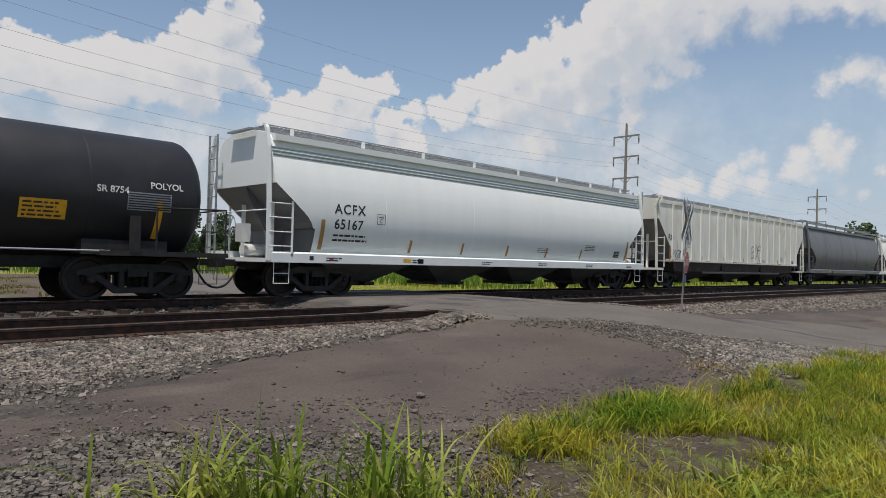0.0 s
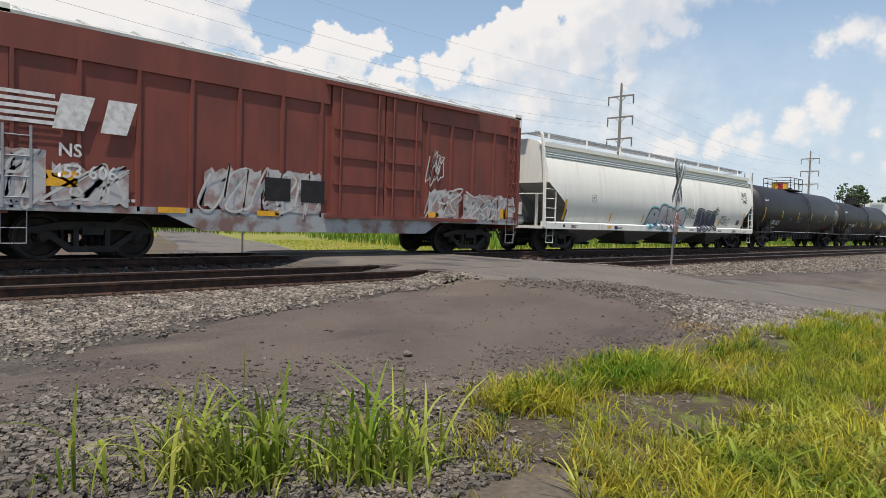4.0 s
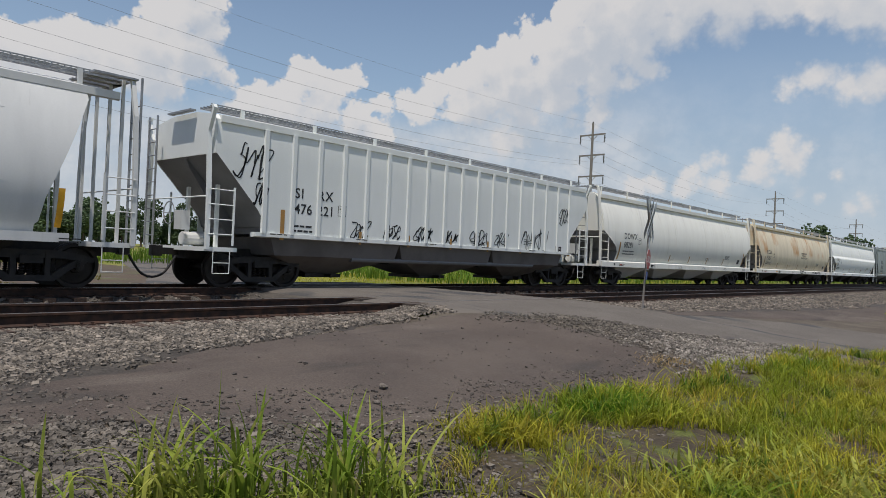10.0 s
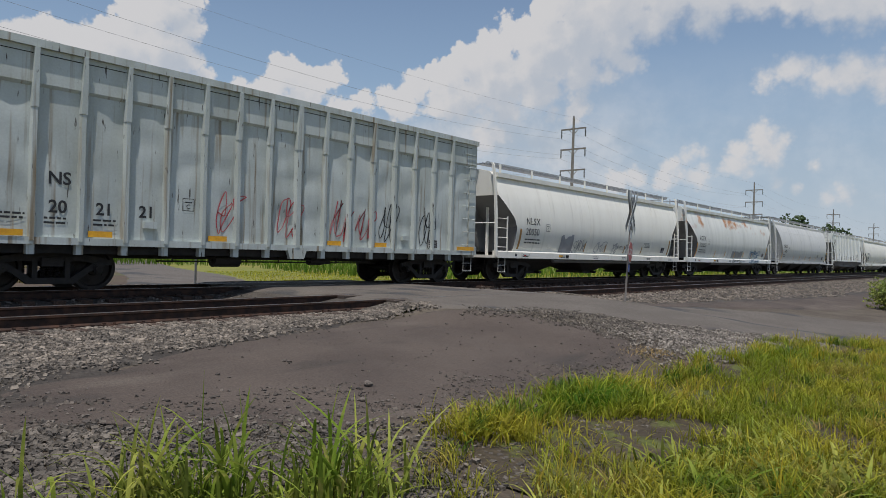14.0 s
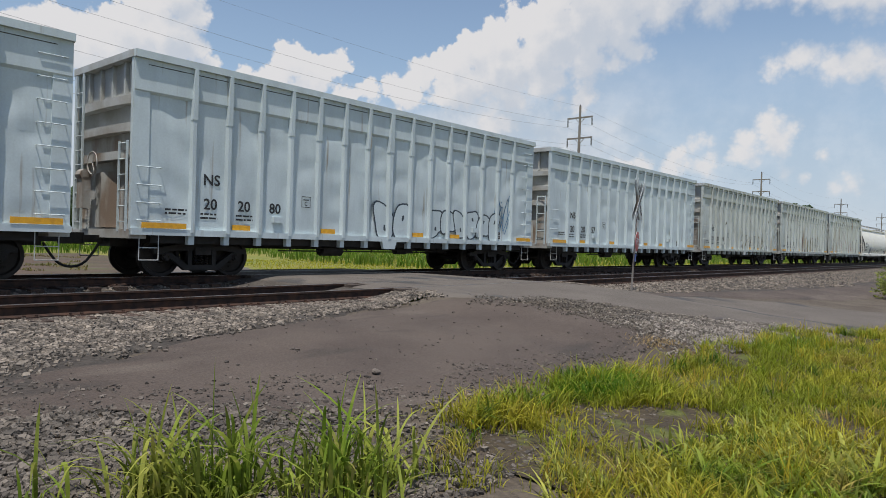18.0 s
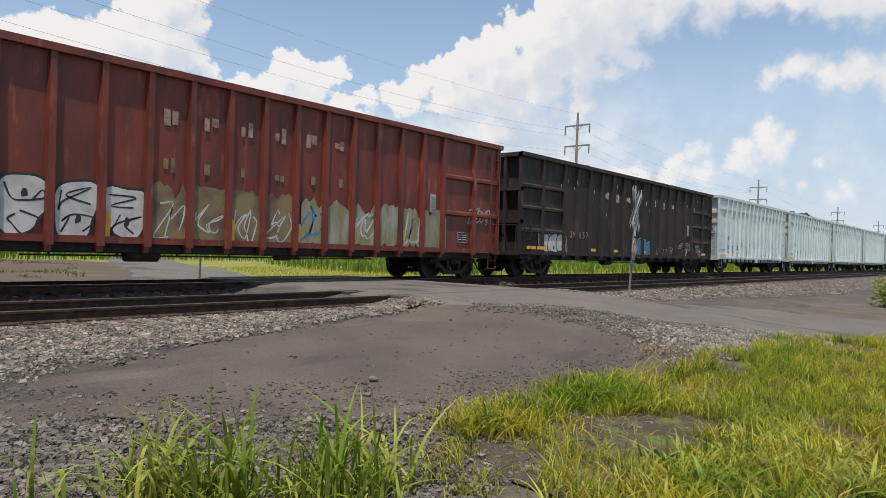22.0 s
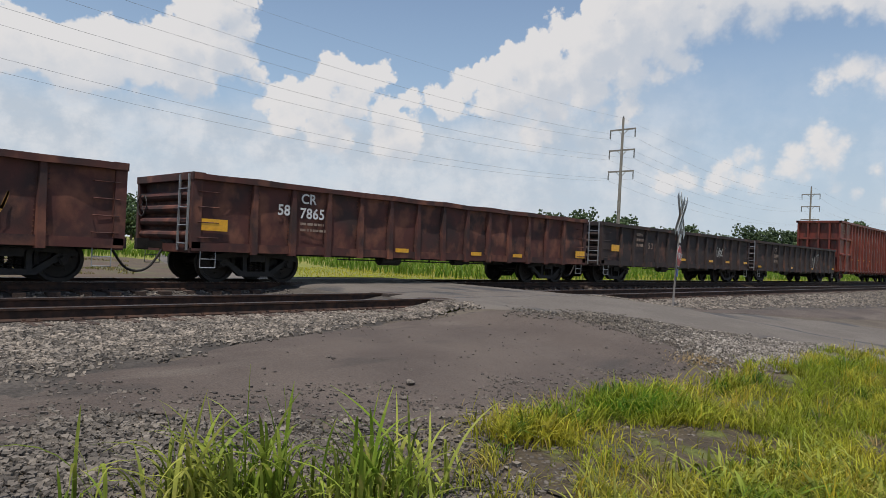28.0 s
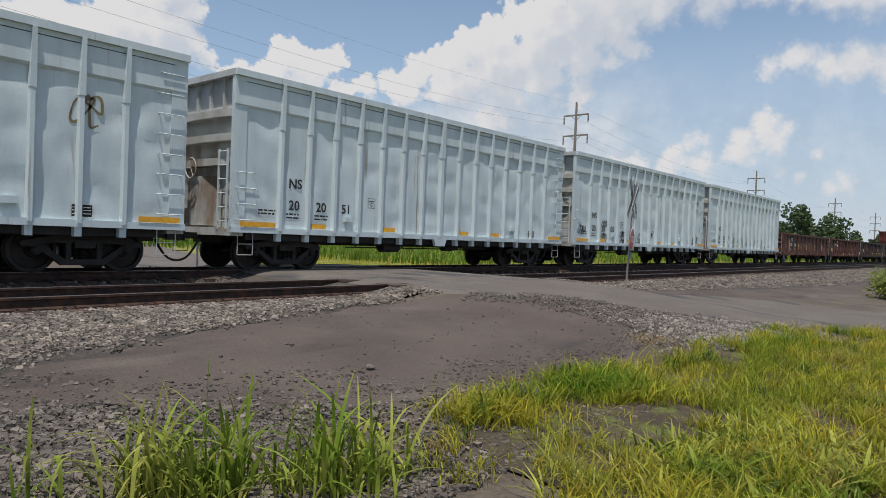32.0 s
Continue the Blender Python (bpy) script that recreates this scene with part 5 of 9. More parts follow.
def ladder(parent, x0, x1, z0, z1, n, y, material, stiles=True, name="ladder", out=0.09):
    """Rungs between two stiles, or bent grab irons standing off the side; each one a part."""
    if stiles:
        for x in (x0, x1):
            bm = bmesh.new()
            box(bm, x - 0.02, x + 0.02, y - 0.02, y + 0.02, z0, z1)
            part("ladder_stile", bm, material, parent)
    rung = None
    for k in range(n):
        z = z0 + (z1 - z0) * (k + 0.5) / n
        if rung is None:
            bm = bmesh.new()
            if stiles:
                tube(bm, (x0, 0, 0), (x1, 0, 0), 0.014, 6)
            else:
                r = 0.010
                loft(bm, [[(x + r * cx, yy + r * cy, r * cz) for cx, cy, cz in o] for x, yy, o in ((x0, 0, ((1, 0, 0), (0, 0, 1), (-1, 0, 0), (0, 0, -1))), (x0, -out, ((1, 1, 0), (0, 0, 1), (-1, -1, 0), (0, 0, -1))), (x1, -out, ((-1, 1, 0), (0, 0, 1), (1, -1, 0), (0, 0, -1))), (x1, 0, ((-1, 0, 0), (0, 0, 1), (1, 0, 0), (0, 0, -1))))])
            rung = part("ladder_rung" if stiles else name, bm, material, parent)
            rung.matrix_basis = pose(0, y, z)
        else:
            again(rung, pose(0, y, z), parent)


def stirrup(parent, x, y, material, w=0.42, z0=0.32, z1=1.0, name="sill_step"):
    bm = bmesh.new()
    for s in (-0.5, 0.5):
        tube(bm, (x + s * w, y, z1), (x + s * w, y, z0), 0.011, 6)
    for z in (z0, (z0 + z1) / 2 - 0.03):
        tube(bm, (x - w / 2, y, z), (x + w / 2, y, z), 0.011, 6)
    return part(name, bm, material, parent)


def brake_rigging(e, L, y=-0.55):
    bm = bmesh.new()
    tube(bm, (-L * 0.45, y, 0.62), (L * 0.45, y, 0.62), 0.02, 6)
    tube(bm, (-L * 0.45, y - 0.2, 0.72), (L * 0.4, y - 0.2, 0.66), 0.016, 6)
    for k in range(7):
        x = -L * 0.4 + k * L * 0.13
        box(bm, x - 0.015, x + 0.015, y - 0.02, y + 0.02, 0.6, 0.9)
    part("brake_rod", bm, M["black"], e)
    bm = bmesh.new()
    tube(bm, (-L * 0.22 - 0.35, y, 0.66), (-L * 0.22 + 0.35, y, 0.66), 0.17, 14)
    part("air_reservoir", bm, M["black"], e)
    bm = bmesh.new()
    tube(bm, (L * 0.12, y, 0.68), (L * 0.12 + 0.45, y, 0.68), 0.13, 12)
    box(bm, L * 0.12 + 0.45, L * 0.12 + 0.7, y - 0.1, y + 0.1, 0.58, 0.8)
    part("brake_cylinder", bm, M["black"], e)


def hand_wheel(parent, x, y, z, r, material):
    bm = bmesh.new()
    n = 18
    pts = [(x, y + r * math.cos(2 * math.pi * i / n), z + r * math.sin(2 * math.pi * i / n)) for i in range(n)]
    for a, b in zip(pts, pts[1:] + pts[:1]):
        tube(bm, a, b, 0.014, 5)
    for i in range(0, n, 6):
        tube(bm, (x, y, z), pts[i], 0.01, 5)
    return part("brake_wheel", bm, material, parent)


# ---- rolling stock: high-sided gondola with many stakes ----
def stake_gondola(L, paint, label):
    e = new("gondola_car")
    tagged(e, label, "gondola car", "cars of the freight train")
    running_gear(e, L)
    H0, H1, Y = 0.97, 4.77, 1.47
    for s in (-1, 1):
        bm = bmesh.new()
        # side sheet in shallow dented panels
        nx, nz = 96, 18
        g = [[bm.verts.new((-L + 0.03 + (2 * L - 0.06) * i / nx, s * (Y + 0.07 * min(0.0, noise.noise((i * 0.24, j * 0.33, s * 3.0))) * (0 < j < nz)), H0 + (3.98 - H0) * j / nz)) for j in range(nz + 1)] for i in range(nx + 1)]
        for i in range(nx):
            for j in range(nz):
                bm.faces.new((g[i][j], g[i + 1][j], g[i + 1][j + 1], g[i][j + 1]))
        part("side_sheet", bm, paint, e, smooth=True)
        bm = bmesh.new()
        prism(bm, [(s * Y, 3.9), (s * (Y + 0.055), 3.96), (s * (Y + 0.055), 4.64), (s * (Y - 0.02), 4.64)], -L + 0.02, L - 0.02)
        part("upper_side_sheet", bm, paint, e)
        bm = bmesh.new()
        box(bm, -L, L, min(s * 1.40, s * 1.60), max(s * 1.40, s * 1.60), 4.62, H1)
        part("top_chord", bm, paint, e)
        bm = bmesh.new()
        box(bm, -L + 0.3, L - 0.3, min(s * (Y + 0.05), s * (Y + 0.062)), max(s * (Y + 0.05), s * (Y + 0.062)), 4.5, 4.515)
        part("seam", bm, M["black"], e)
        bm = bmesh.new()
        box(bm, -L, L, min(s * 1.42, s * 1.56), max(s * 1.42, s * 1.56), 0.93, 1.07)
        part("side_sill", bm, paint, e)
        first = None
        for i in range(15):
            x = -6.13 + 0.876 * i
            m = pose(x, 0, 0, 0, 0, 0 if s < 0 else 180)
            kind = "centre" if i == 7 else "plain"
            key = (kind, paint.name)
            if key not in STAKES:
                bm = bmesh.new()
                w = 0.058 if kind == "plain" else 0.09
                # channel stake, deeper at the top strip
                loft(bm, [[(-w, -Y + 0.02, 1.0), (w, -Y + 0.02, 1.0), (w * 0.7, -Y - 0.11, 1.0), (-w * 0.7, -Y - 0.11, 1.0)], [(-w, -Y + 0.02, 3.72), (w, -Y + 0.02, 3.72), (w * 0.7, -Y - 0.11, 3.72), (-w * 0.7, -Y - 0.11, 3.72)]])
                loft(bm, [[(-w, -Y, 3.5), (w, -Y, 3.5), (w, -Y - 0.12, 3.5), (-w, -Y - 0.12, 3.5)], [(-w * 0.7, -Y, 4.62), (w * 0.7, -Y, 4.62), (w * 0.7, -Y - 0.15, 4.62), (-w * 0.7, -Y - 0.15, 4.62)]])
                if kind == "centre":
                    slab(bm, [(-0.32, 1.0), (0.32, 1.0), (0.22, 0.72), (-0.22, 0.72)], -Y - 0.1, -Y)
                me = bpy.data.meshes.new("side_stake")
                bmesh.ops.recalc_face_normals(bm, faces=bm.faces[:])
                bm.to_mesh(me)
                bm.free()
                me.materials.append(paint)
                STAKES[key] = me
            ob = new("side_stake", STAKES[key])
            ob.parent, ob.matrix_basis = e, m
            bm = bmesh.new()
            if i != 7:
                box(bm, x - 0.07, x + 0.07, min(s * 1.38, s * 1.52), max(s * 1.38, s * 1.52), 0.74, 0.94)
                part("stake_foot", bm, paint, e)
        # rungs: a short ladder at the trailing end, a tall one at the other
        a, b = (-L + 0.12, -L + 0.62) if s < 0 else (L - 0.62, L - 0.12)
        ladder(e, a, b, 1.05, 2.55, 4, s * Y if s < 0 else s * Y + 0.09, paint, False, "grab_iron")
        a, b = (L - 0.62, L - 0.12) if s < 0 else (-L + 0.12, -L + 0.62)
        ladder(e, a, b, 1.05, 4.5, 8, s * Y if s < 0 else s * Y + 0.09, paint, False, "grab_iron")
        for x in (-L + 0.4, L - 0.4):
            stirrup(e, x, s * 1.5, M["nsend"], 0.42, 0.4, 0.98)
    for s in (-1, 1):
        # end wall: posts, bowed ribs, top strip
        bm = bmesh.new()
        box(bm, min(s * (L - 0.2), s * (L - 0.16)), max(s * (L - 0.2), s * (L - 0.16)), -Y, Y, 1.0, H1 - 0.1)
        part("end_sheet", bm, M["nsend"], e)
        for y in (-1, 1):
            bm = bmesh.new()
            box(bm, min(s * (L - 0.36), s * L), max(s * (L - 0.36), s * L), min(y * 1.40, y * 1.50), max(y * 1.40, y * 1.50), 0.95, H1 - 0.05)
            part("corner_post", bm, paint, e)
        bm = bmesh.new()
        box(bm, min(s * (L - 0.36), s * (L + 0.02)), max(s * (L - 0.36), s * (L + 0.02)), -1.5, 1.5, 4.62, H1)
        part("end_chord", bm, M["nsend"], e)
        for z in (2.62, 3.2, 3.78):
            bm = bmesh.new()
            n = 12
            ring = []
            for i in range(n + 1):
                y = -1.4 + 2.8 * i / n
                d = 0.30 * (1 - (y / 1.4) ** 2) ** 0.5 if abs(y) < 1.4 else 0
                ring.append([(s * (L - 0.3), y, z - 0.11), (s * (L - 0.12 + d * 0.5), y, z - 0.09), (s * (L - 0.12 + d * 0.5), y, z + 0.09), (s * (L - 0.3), y, z + 0.13)])
            loft(bm, ring)
            part("end_rib", bm, M["nsend"], e)
        for y in (-0.9, -0.3, 0.3, 0.9):
            bm = bmesh.new()
            box(bm, min(s * (L - 0.3), s * (L - 0.08)), max(s * (L - 0.3), s * (L - 0.08)), y - 0.04, y + 0.04, 3.9, 4.62)
            part("end_post", bm, M["nsend"], e)
        bm = bmesh.new()
        loft(bm, [[(s * (L - 0.3), 0.95 * math.sin(a), 1.05 + 0.0) for a in np.linspace(-1.57, 1.57, 9)] + [(s * (L - 0.34), 0, 1.05)], [(s * (L - 0.02 - 0.2 * abs(math.sin(a))), 0.95 * math.sin(a), 1.08) for a in np.linspace(-1.57, 1.57, 9)] + [(s * (L - 0.34), 0, 1.08)], [(s * (L - 0.02 - 0.2 * abs(math.sin(a))), 0.95 * math.sin(a), 2.3) for a in np.linspace(-1.57, 1.57, 9)] + [(s * (L - 0.34), 0, 2.3)]])
        part("end_bulge", bm, M["nsend"], e, "rust-stained rounded end")
        bm = bmesh.new()
        box(bm, min(s * (L - 0.36), s * (L + 0.02)), max(s * (L - 0.36), s * (L + 0.02)), -1.45, 1.45, 0.85, 1.04)
        part("end_sill", bm, M["nsend"], e)
        for y in (-1, 1):
            bm = bmesh.new()
            for yy in (y * 0.95, y * 1.32):
                box(bm, s * (L + 0.02) - 0.02, s * (L + 0.02) + 0.02, yy - 0.02, yy + 0.02, 1.0, 2.9 if y * s > 0 else 4.6)
            for k in range(6 if y * s > 0 else 10):
                tube(bm, (s * (L + 0.02), y * 0.95, 1.2 + 0.33 * k), (s * (L + 0.02), y * 1.32, 1.2 + 0.33 * k), 0.014, 6)
            part("end_ladder", bm, paint, e)
    bm = bmesh.new()
    box(bm, -L + 0.3, L - 0.3, -1.4, 1.4, 1.0, 1.1)
    part("floor", bm, M["nsend"], e)
    bm = bmesh.new()
    box(bm, -L + 0.5, L - 0.5, -1.36, 1.36, 0.76, 0.98)
    part("underframe", bm, M["black"], e)
    bm = bmesh.new()
    tube(bm, (-L - 0.12, 0.75, 2.25), (-L - 0.12, 0.45, 2.25), 0.13, 10)
    box(bm, -L - 0.2, -L - 0.02, 0.45, 0.75, 1.5, 2.2)
    part("brake_valve", bm, M["nsend"], e)
    hand_wheel(e, -L - 0.1, 0.2, 2.5, 0.25, M["nsend"])
    brake_rigging(e, L, -0.9)
    SIDE = flat(Y + 0.006)
    for x, w in ((-L + 0.2, 1.0), (L - 1.05, 0.9)):
        bm = bmesh.new()
        box(bm, x, x + w, -Y - 0.105, -Y - 0.1, 1.08, 1.2)
        part("reflector", bm, M["yellow"], e, "orange reflective strip")
    for k in (1, 4, 8, 10):
        x = -6.13 + 0.876 * (k + 0.18)
        bm = bmesh.new()
        box(bm, x, x + 0.48, -Y - 0.03, -Y - 0.024, 1.1, 1.22)
        part("reflector", bm, M["yellow"], e, "orange reflective strip")
    data_box(e, L - 2.35, 1.12, 0.26, SIDE)
    for k in (2, 11):
        x = -6.13 + 0.876 * (k + 0.45)
        bm = bmesh.new()
        box(bm, x, x + 0.28, -Y - 0.09, -Y, 1.32, 1.46)
        part("jacking_box", bm, paint, e)
    small_print(e, -L + 0.75, 1.48, 0.62, 2, M["ink"], SIDE, 0.04, 0.08, 3)
    small_print(e, -5.9, 1.42, 0.5, 2, M["ink"], SIDE, 0.04, 0.09, 4)
    small_print(e, -5.0, 1.42, 0.5, 2, M["ink"], SIDE, 0.04, 0.09, 5)
    plate_box(e, -3.1, 1.75, SIDE, M["ink"])
    return e


STAKES = {}
NS_LABELS = ["tall pale grey gondola car with rust-streaked stakes", "tall pale grey gondola car with coloured graffiti on its side", "tall pale grey gondola car with stained panels", "tall pale grey gondola car with outlined sprayed letters", "tall pale grey gondola car with a small sprayed figure"]
NS_CARS = [
    (-230.4, ("20", "21", "21"), 1), (-246.8, ("20", "20", "83"), 1), (-263.3, ("20", "20", "14"), 1), (-279.75, ("20", "20", "57"), 0),
    (-296.2, ("20", "20", "80"), 0), (-312.6, ("20", "20", "79"), 0), (-328.95, ("20", "20", "63"), 0),
    (-502.4, ("20", "20", "19"), 0), (-518.7, ("20", "20", "05"), 0), (-534.9, ("20", "20", "51"), 0), (-551.3, ("20", "20", "38"), 0)]
NS_L = 7.48
proto_new = stake_gondola(NS_L, M["nsgon"], "tall pale blue-grey gondola car with ribbed stake sides")
proto_old = stake_gondola(NS_L, M["nsgon_old"], "tall pale grey gondola car with rust-streaked stake sides")
NSC, used = [], set()
for i, (mid, nums, old) in enumerate(NS_CARS):
    src = proto_old if old else proto_new
    e = copy_thing(src, Matrix()) if src.name in used else src
    used.add(src.name)
    NSC.append((e, nums, i))
    CARS.append((e, PASS + (mid - PASS) * PACE))
NS_SIDE = flat(1.476)
for e, nums, i in NSC:
    x0, dx = -5.87, 0.876
    lettering(e, "NS", x0 + 0.02, 2.1, 0.24, M["ink"], NS_SIDE)
    for k, s in enumerate(nums):
        lettering(e, s, x0 + 0.04 + dx * k, 1.55, 0.24, M["ink"], NS_SIDE)
    if i == 0:
        for k in (4, 6, 8, 9, 10, 12):
            scribble(e, x0 + dx * k + 0.1, x0 + dx * (k + 1) - 0.1, 1.3, 2.3, M["spray_red"] if k < 10 else M["ink"], NS_SIDE, 60 + k, 3, 0.018)
        tagged(e, NS_LABELS[0])
    elif i == 1:
        bubble(e, -1.05, 2.35, 0.98, 2.12, 5, M["spray_olive"], M["spray_white"], M["spray_wine"], NS_SIDE, 72, "fat olive and tan sprayed letter")
        for x, z, w, h, c, n in ((-1.55, 1.75, 0.4, 0.55, "spray_wine", 3), (2.6, 1.5, 0.5, 0.45, "spray_wine", 3), (2.95, 1.6, 0.9, 0.6, "ink", 4), (-4.4, 1.05, 0.5, 0.2, "ink", 4)):
            scribble(e, x, x + w, z, z + h, M[c], NS_SIDE, 71 + int(x * 7), n, 0.018)
        tagged(e, NS_LABELS[1])
    elif i == 2:
        scribble(e, x0 + dx * 6, x0 + dx * 12, 1.2, 2.0, M["spray_gold"], NS_SIDE, 75, 8, 0.02)
        tagged(e, NS_LABELS[2])
    elif i == 4:
        bubble(e, -0.55, 0.95, 0.98, 2.05, 2, M["nsgon"], M["slate"], None, NS_SIDE, 81, "hollow sprayed letter with a dark outline")
        bubble(e, 1.75, 5.45, 1.1, 2.0, 6, M["nsgon"], M["slate"], None, NS_SIDE, 83, "hollow sprayed letter with a dark outline")
        scribble(e, x0 + dx * 12.6, x0 + dx * 13.6, 1.2, 2.6, M["spray_blue"], NS_SIDE, 90, 4, 0.014)
        tagged(e, NS_LABELS[3])
    elif i == 3:
        tagged(e, "tall pale grey gondola car with clean blue-grey panels")
    elif i == 5:
        scribble(e, x0 + dx * 3.9, x0 + dx * 4.7, 1.5, 1.8, M["spray_red"], NS_SIDE, 91, 3, 0.016)
        tagged(e, "tall pale grey gondola car with a small red tag")
    elif i == 6:
        scribble(e, x0 + dx * 4.2, x0 + dx * 5.0, 1.1, 2.1, M["ink"], NS_SIDE, 92, 2, 0.02)
        for k in (3, 4, 6, 8, 9, 10, 11):
            strip(e, "paint_patch", x0 + dx * k + 0.02, x0 + dx * k + 0.16, 1.6, 1.95, M["chalk"], flat(1.60), "white paint patch")
        tagged(e, NS_LABELS[4])
    elif i == 7:
        for k, (x, w, z0, z1, n) in enumerate(((-3.15, 0.7, 1.1, 1.75, 4), (-2.1, 0.5, 1.2, 1.6, 1), (-1.4, 0.95, 1.0, 1.9, 2), (-0.38, 0.5, 1.1, 1.8, 2), (0.6, 0.85, 1.05, 1.85, 2), (1.5, 0.8, 1.05, 1.85, 2), (3.0, 0.8, 1.05, 1.75, 3), (3.95, 0.75, 1.05, 1.6, 3))):
            scribble(e, x, x + w, z0, z1, M["ink"], NS_SIDE, 95 + k, n, 0.016)
        blob_fill(e, -0.98, -0.74, 2.58, 2.86, M["spray_gold"], NS_SIDE, 94, "rust-brown scuff mark", 0.004, "scuff")
        tagged(e, "tall pale grey gondola car with black looping tags")
    elif i == 8:
        for k, (x, w, z0, z1, n) in enumerate(((-7.0, 0.62, 1.42, 1.78, 4), (-4.9, 0.6, 1.75, 2.05, 4), (-4.9, 0.6, 1.1, 1.5, 4), (-3.1, 0.55, 1.35, 1.62, 4), (-3.1, 0.55, 1.0, 1.3, 4), (-2.2, 0.75, 1.0, 1.75, 1), (-1.45, 0.6, 1.0, 1.65, 2), (0.2, 0.4, 1.4, 1.7, 3), (5.9, 0.4, 1.1, 1.5, 3), (6.15, 0.5, 3.3, 3.6, 2), (6.15, 0.5, 2.85, 3.2, 2), (6.15, 0.55, 1.2, 1.6, 4))):
            scribble(e, x, x + w, z0, z1, M["ink"], NS_SIDE, 110 + k, n, 0.02)
        tagged(e, "tall pale grey gondola car with black sprayed initials")
    elif i == 10:
        scribble(e, x0 + dx * 12.6, x0 + dx * 13.2, 2.9, 3.6, M["spray_gold"], NS_SIDE, 121, 2, 0.03)
        tagged(e, "tall pale grey gondola car with scraped dented panels")


# ---- rolling stock: tall red gondola with ribbed ends ----
def tall_gondola(n, paint, label, left, right, belts=(2.14, 3.31)):
    L = (right - left) / 2 * PACE
    e = car("gondola_car", label, "gondola car", left, right)
    running_gear(e, L)
    Y, H0, H1 = 1.46, 0.92, 4.66
    xs = [(L - 3.1) * (2 * i / (n - 1) - 1) for i in range(n)]
    ends = [-L + 1.5, L - 1.5]
    stake = None
    for s in (-1, 1):
        bm = bmesh.new()
        nx, nz = 70, 12
        g = [[bm.verts.new((-L + 0.02 + (2 * L - 0.04) * i / nx, s * (Y + 0.025 * noise.noise((i * 0.3 + L, j * 0.5, s * 5.0)) * (0 < j < nz)), H0 + (H1 - 0.1 - H0) * j / nz)) for j in range(nz + 1)] for i in range(nx + 1)]
        for i in range(nx):
            for j in range(nz):
                bm.faces.new((g[i][j], g[i + 1][j], g[i + 1][j + 1], g[i][j + 1]))
        part("side_sheet", bm, paint, e, smooth=True)
        bm = bmesh.new()
        box(bm, -L, L, min(s * 1.38, s * 1.60), max(s * 1.38, s * 1.60), H1 - 0.15, H1)
        part("top_chord", bm, paint, e)
        bm = bmesh.new()
        box(bm, -L, L, min(s * 1.42, s * 1.53), max(s * 1.42, s * 1.53), H0 - 0.04, H0 + 0.1)
        part("side_sill", bm, paint, e)
        for x in xs + ends:
            if stake is None:
                bm = bmesh.new()
                loft(bm, [[(-0.09, -Y + 0.02, H0 - 0.1), (0.09, -Y + 0.02, H0 - 0.1), (0.07, -Y - 0.13, H0 - 0.1), (-0.07, -Y - 0.13, H0 - 0.1)], [(-0.09, -Y + 0.02, H1 - 0.15), (0.09, -Y + 0.02, H1 - 0.15), (0.06, -Y - 0.11, H1 - 0.15), (-0.06, -Y - 0.11, H1 - 0.15)]])
                stake = part("side_stake", bm, paint, e)
                stake.matrix_basis = pose(x, 0, 0)
            else:
                again(stake, pose(x, 0, 0, 0, 0, 0 if s < 0 else 180), e)
            bm = bmesh.new()
            box(bm, x - 0.06, x + 0.06, min(s * 1.36, s * 1.5), max(s * 1.36, s * 1.5), 0.70, 0.88)
            part("stake_foot", bm, paint, e)
        for x0, x1 in ((-L, ends[0]), (ends[0], xs[0]), (xs[-1], ends[1]), (ends[1], L)):
            for z in belts:
                bm = bmesh.new()
                prism(bm, [(s * Y, z - 0.09), (s * (Y + 0.09), z - 0.04), (s * (Y + 0.09), z + 0.04), (s * Y, z + 0.1)], x0 + 0.09, x1 - 0.09)
                part("belt_rib", bm, paint, e)
        ladder(e, -L + 0.2, -L + 0.62, 0.95, 2.2, 4, s * (Y + 0.13), paint)
        ladder(e, L - 0.62, L - 0.15, 0.95, 4.3, 9, s * (Y + 0.1), paint)
        for x in (-L + 0.42, L - 0.4):
            stirrup(e, x, s * 1.5, paint, 0.42, 0.35, 0.95)
    for s in (-1, 1):
        bm = bmesh.new()
        box(bm, min(s * (L - 0.3), s * (L - 0.22)), max(s * (L - 0.3), s * (L - 0.22)), -Y, Y, H0, H1 - 0.1)
        part("end_sheet", bm, paint, e)
        bm = bmesh.new()
        box(bm, min(s * (L - 0.32), s * L), max(s * (L - 0.32), s * L), -1.55, 1.55, H1 - 0.15, H1)
        part("end_chord", bm, paint, e)
        for z in (2.1, 3.3):
            bm = bmesh.new()
            box(bm, min(s * (L - 0.22), s * (L - 0.02)), max(s * (L - 0.22), s * (L - 0.02)), -1.5, 1.5, z - 0.06, z + 0.06)
            part("end_rib", bm, paint, e)
        for y in (-1.44, -0.75, 0.0, 0.75, 1.44):
            bm = bmesh.new()
            box(bm, min(s * (L - 0.22), s * (L - 0.03)), max(s * (L - 0.22), s * (L - 0.03)), y - 0.06, y + 0.06, H0, H1 - 0.15)
            part("end_post", bm, paint, e)
        bm = bmesh.new()
        box(bm, min(s * (L - 0.3), s * (L + 0.1)), max(s * (L - 0.3), s * (L + 0.1)), -1.45, 1.45, 0.84, 0.98)
        part("end_platform", bm, paint, e)
        bm = bmesh.new()
        tube(bm, (s * (L + 0.08), -1.4, 1.95), (s * (L + 0.08), 1.4, 1.95), 0.016, 6)
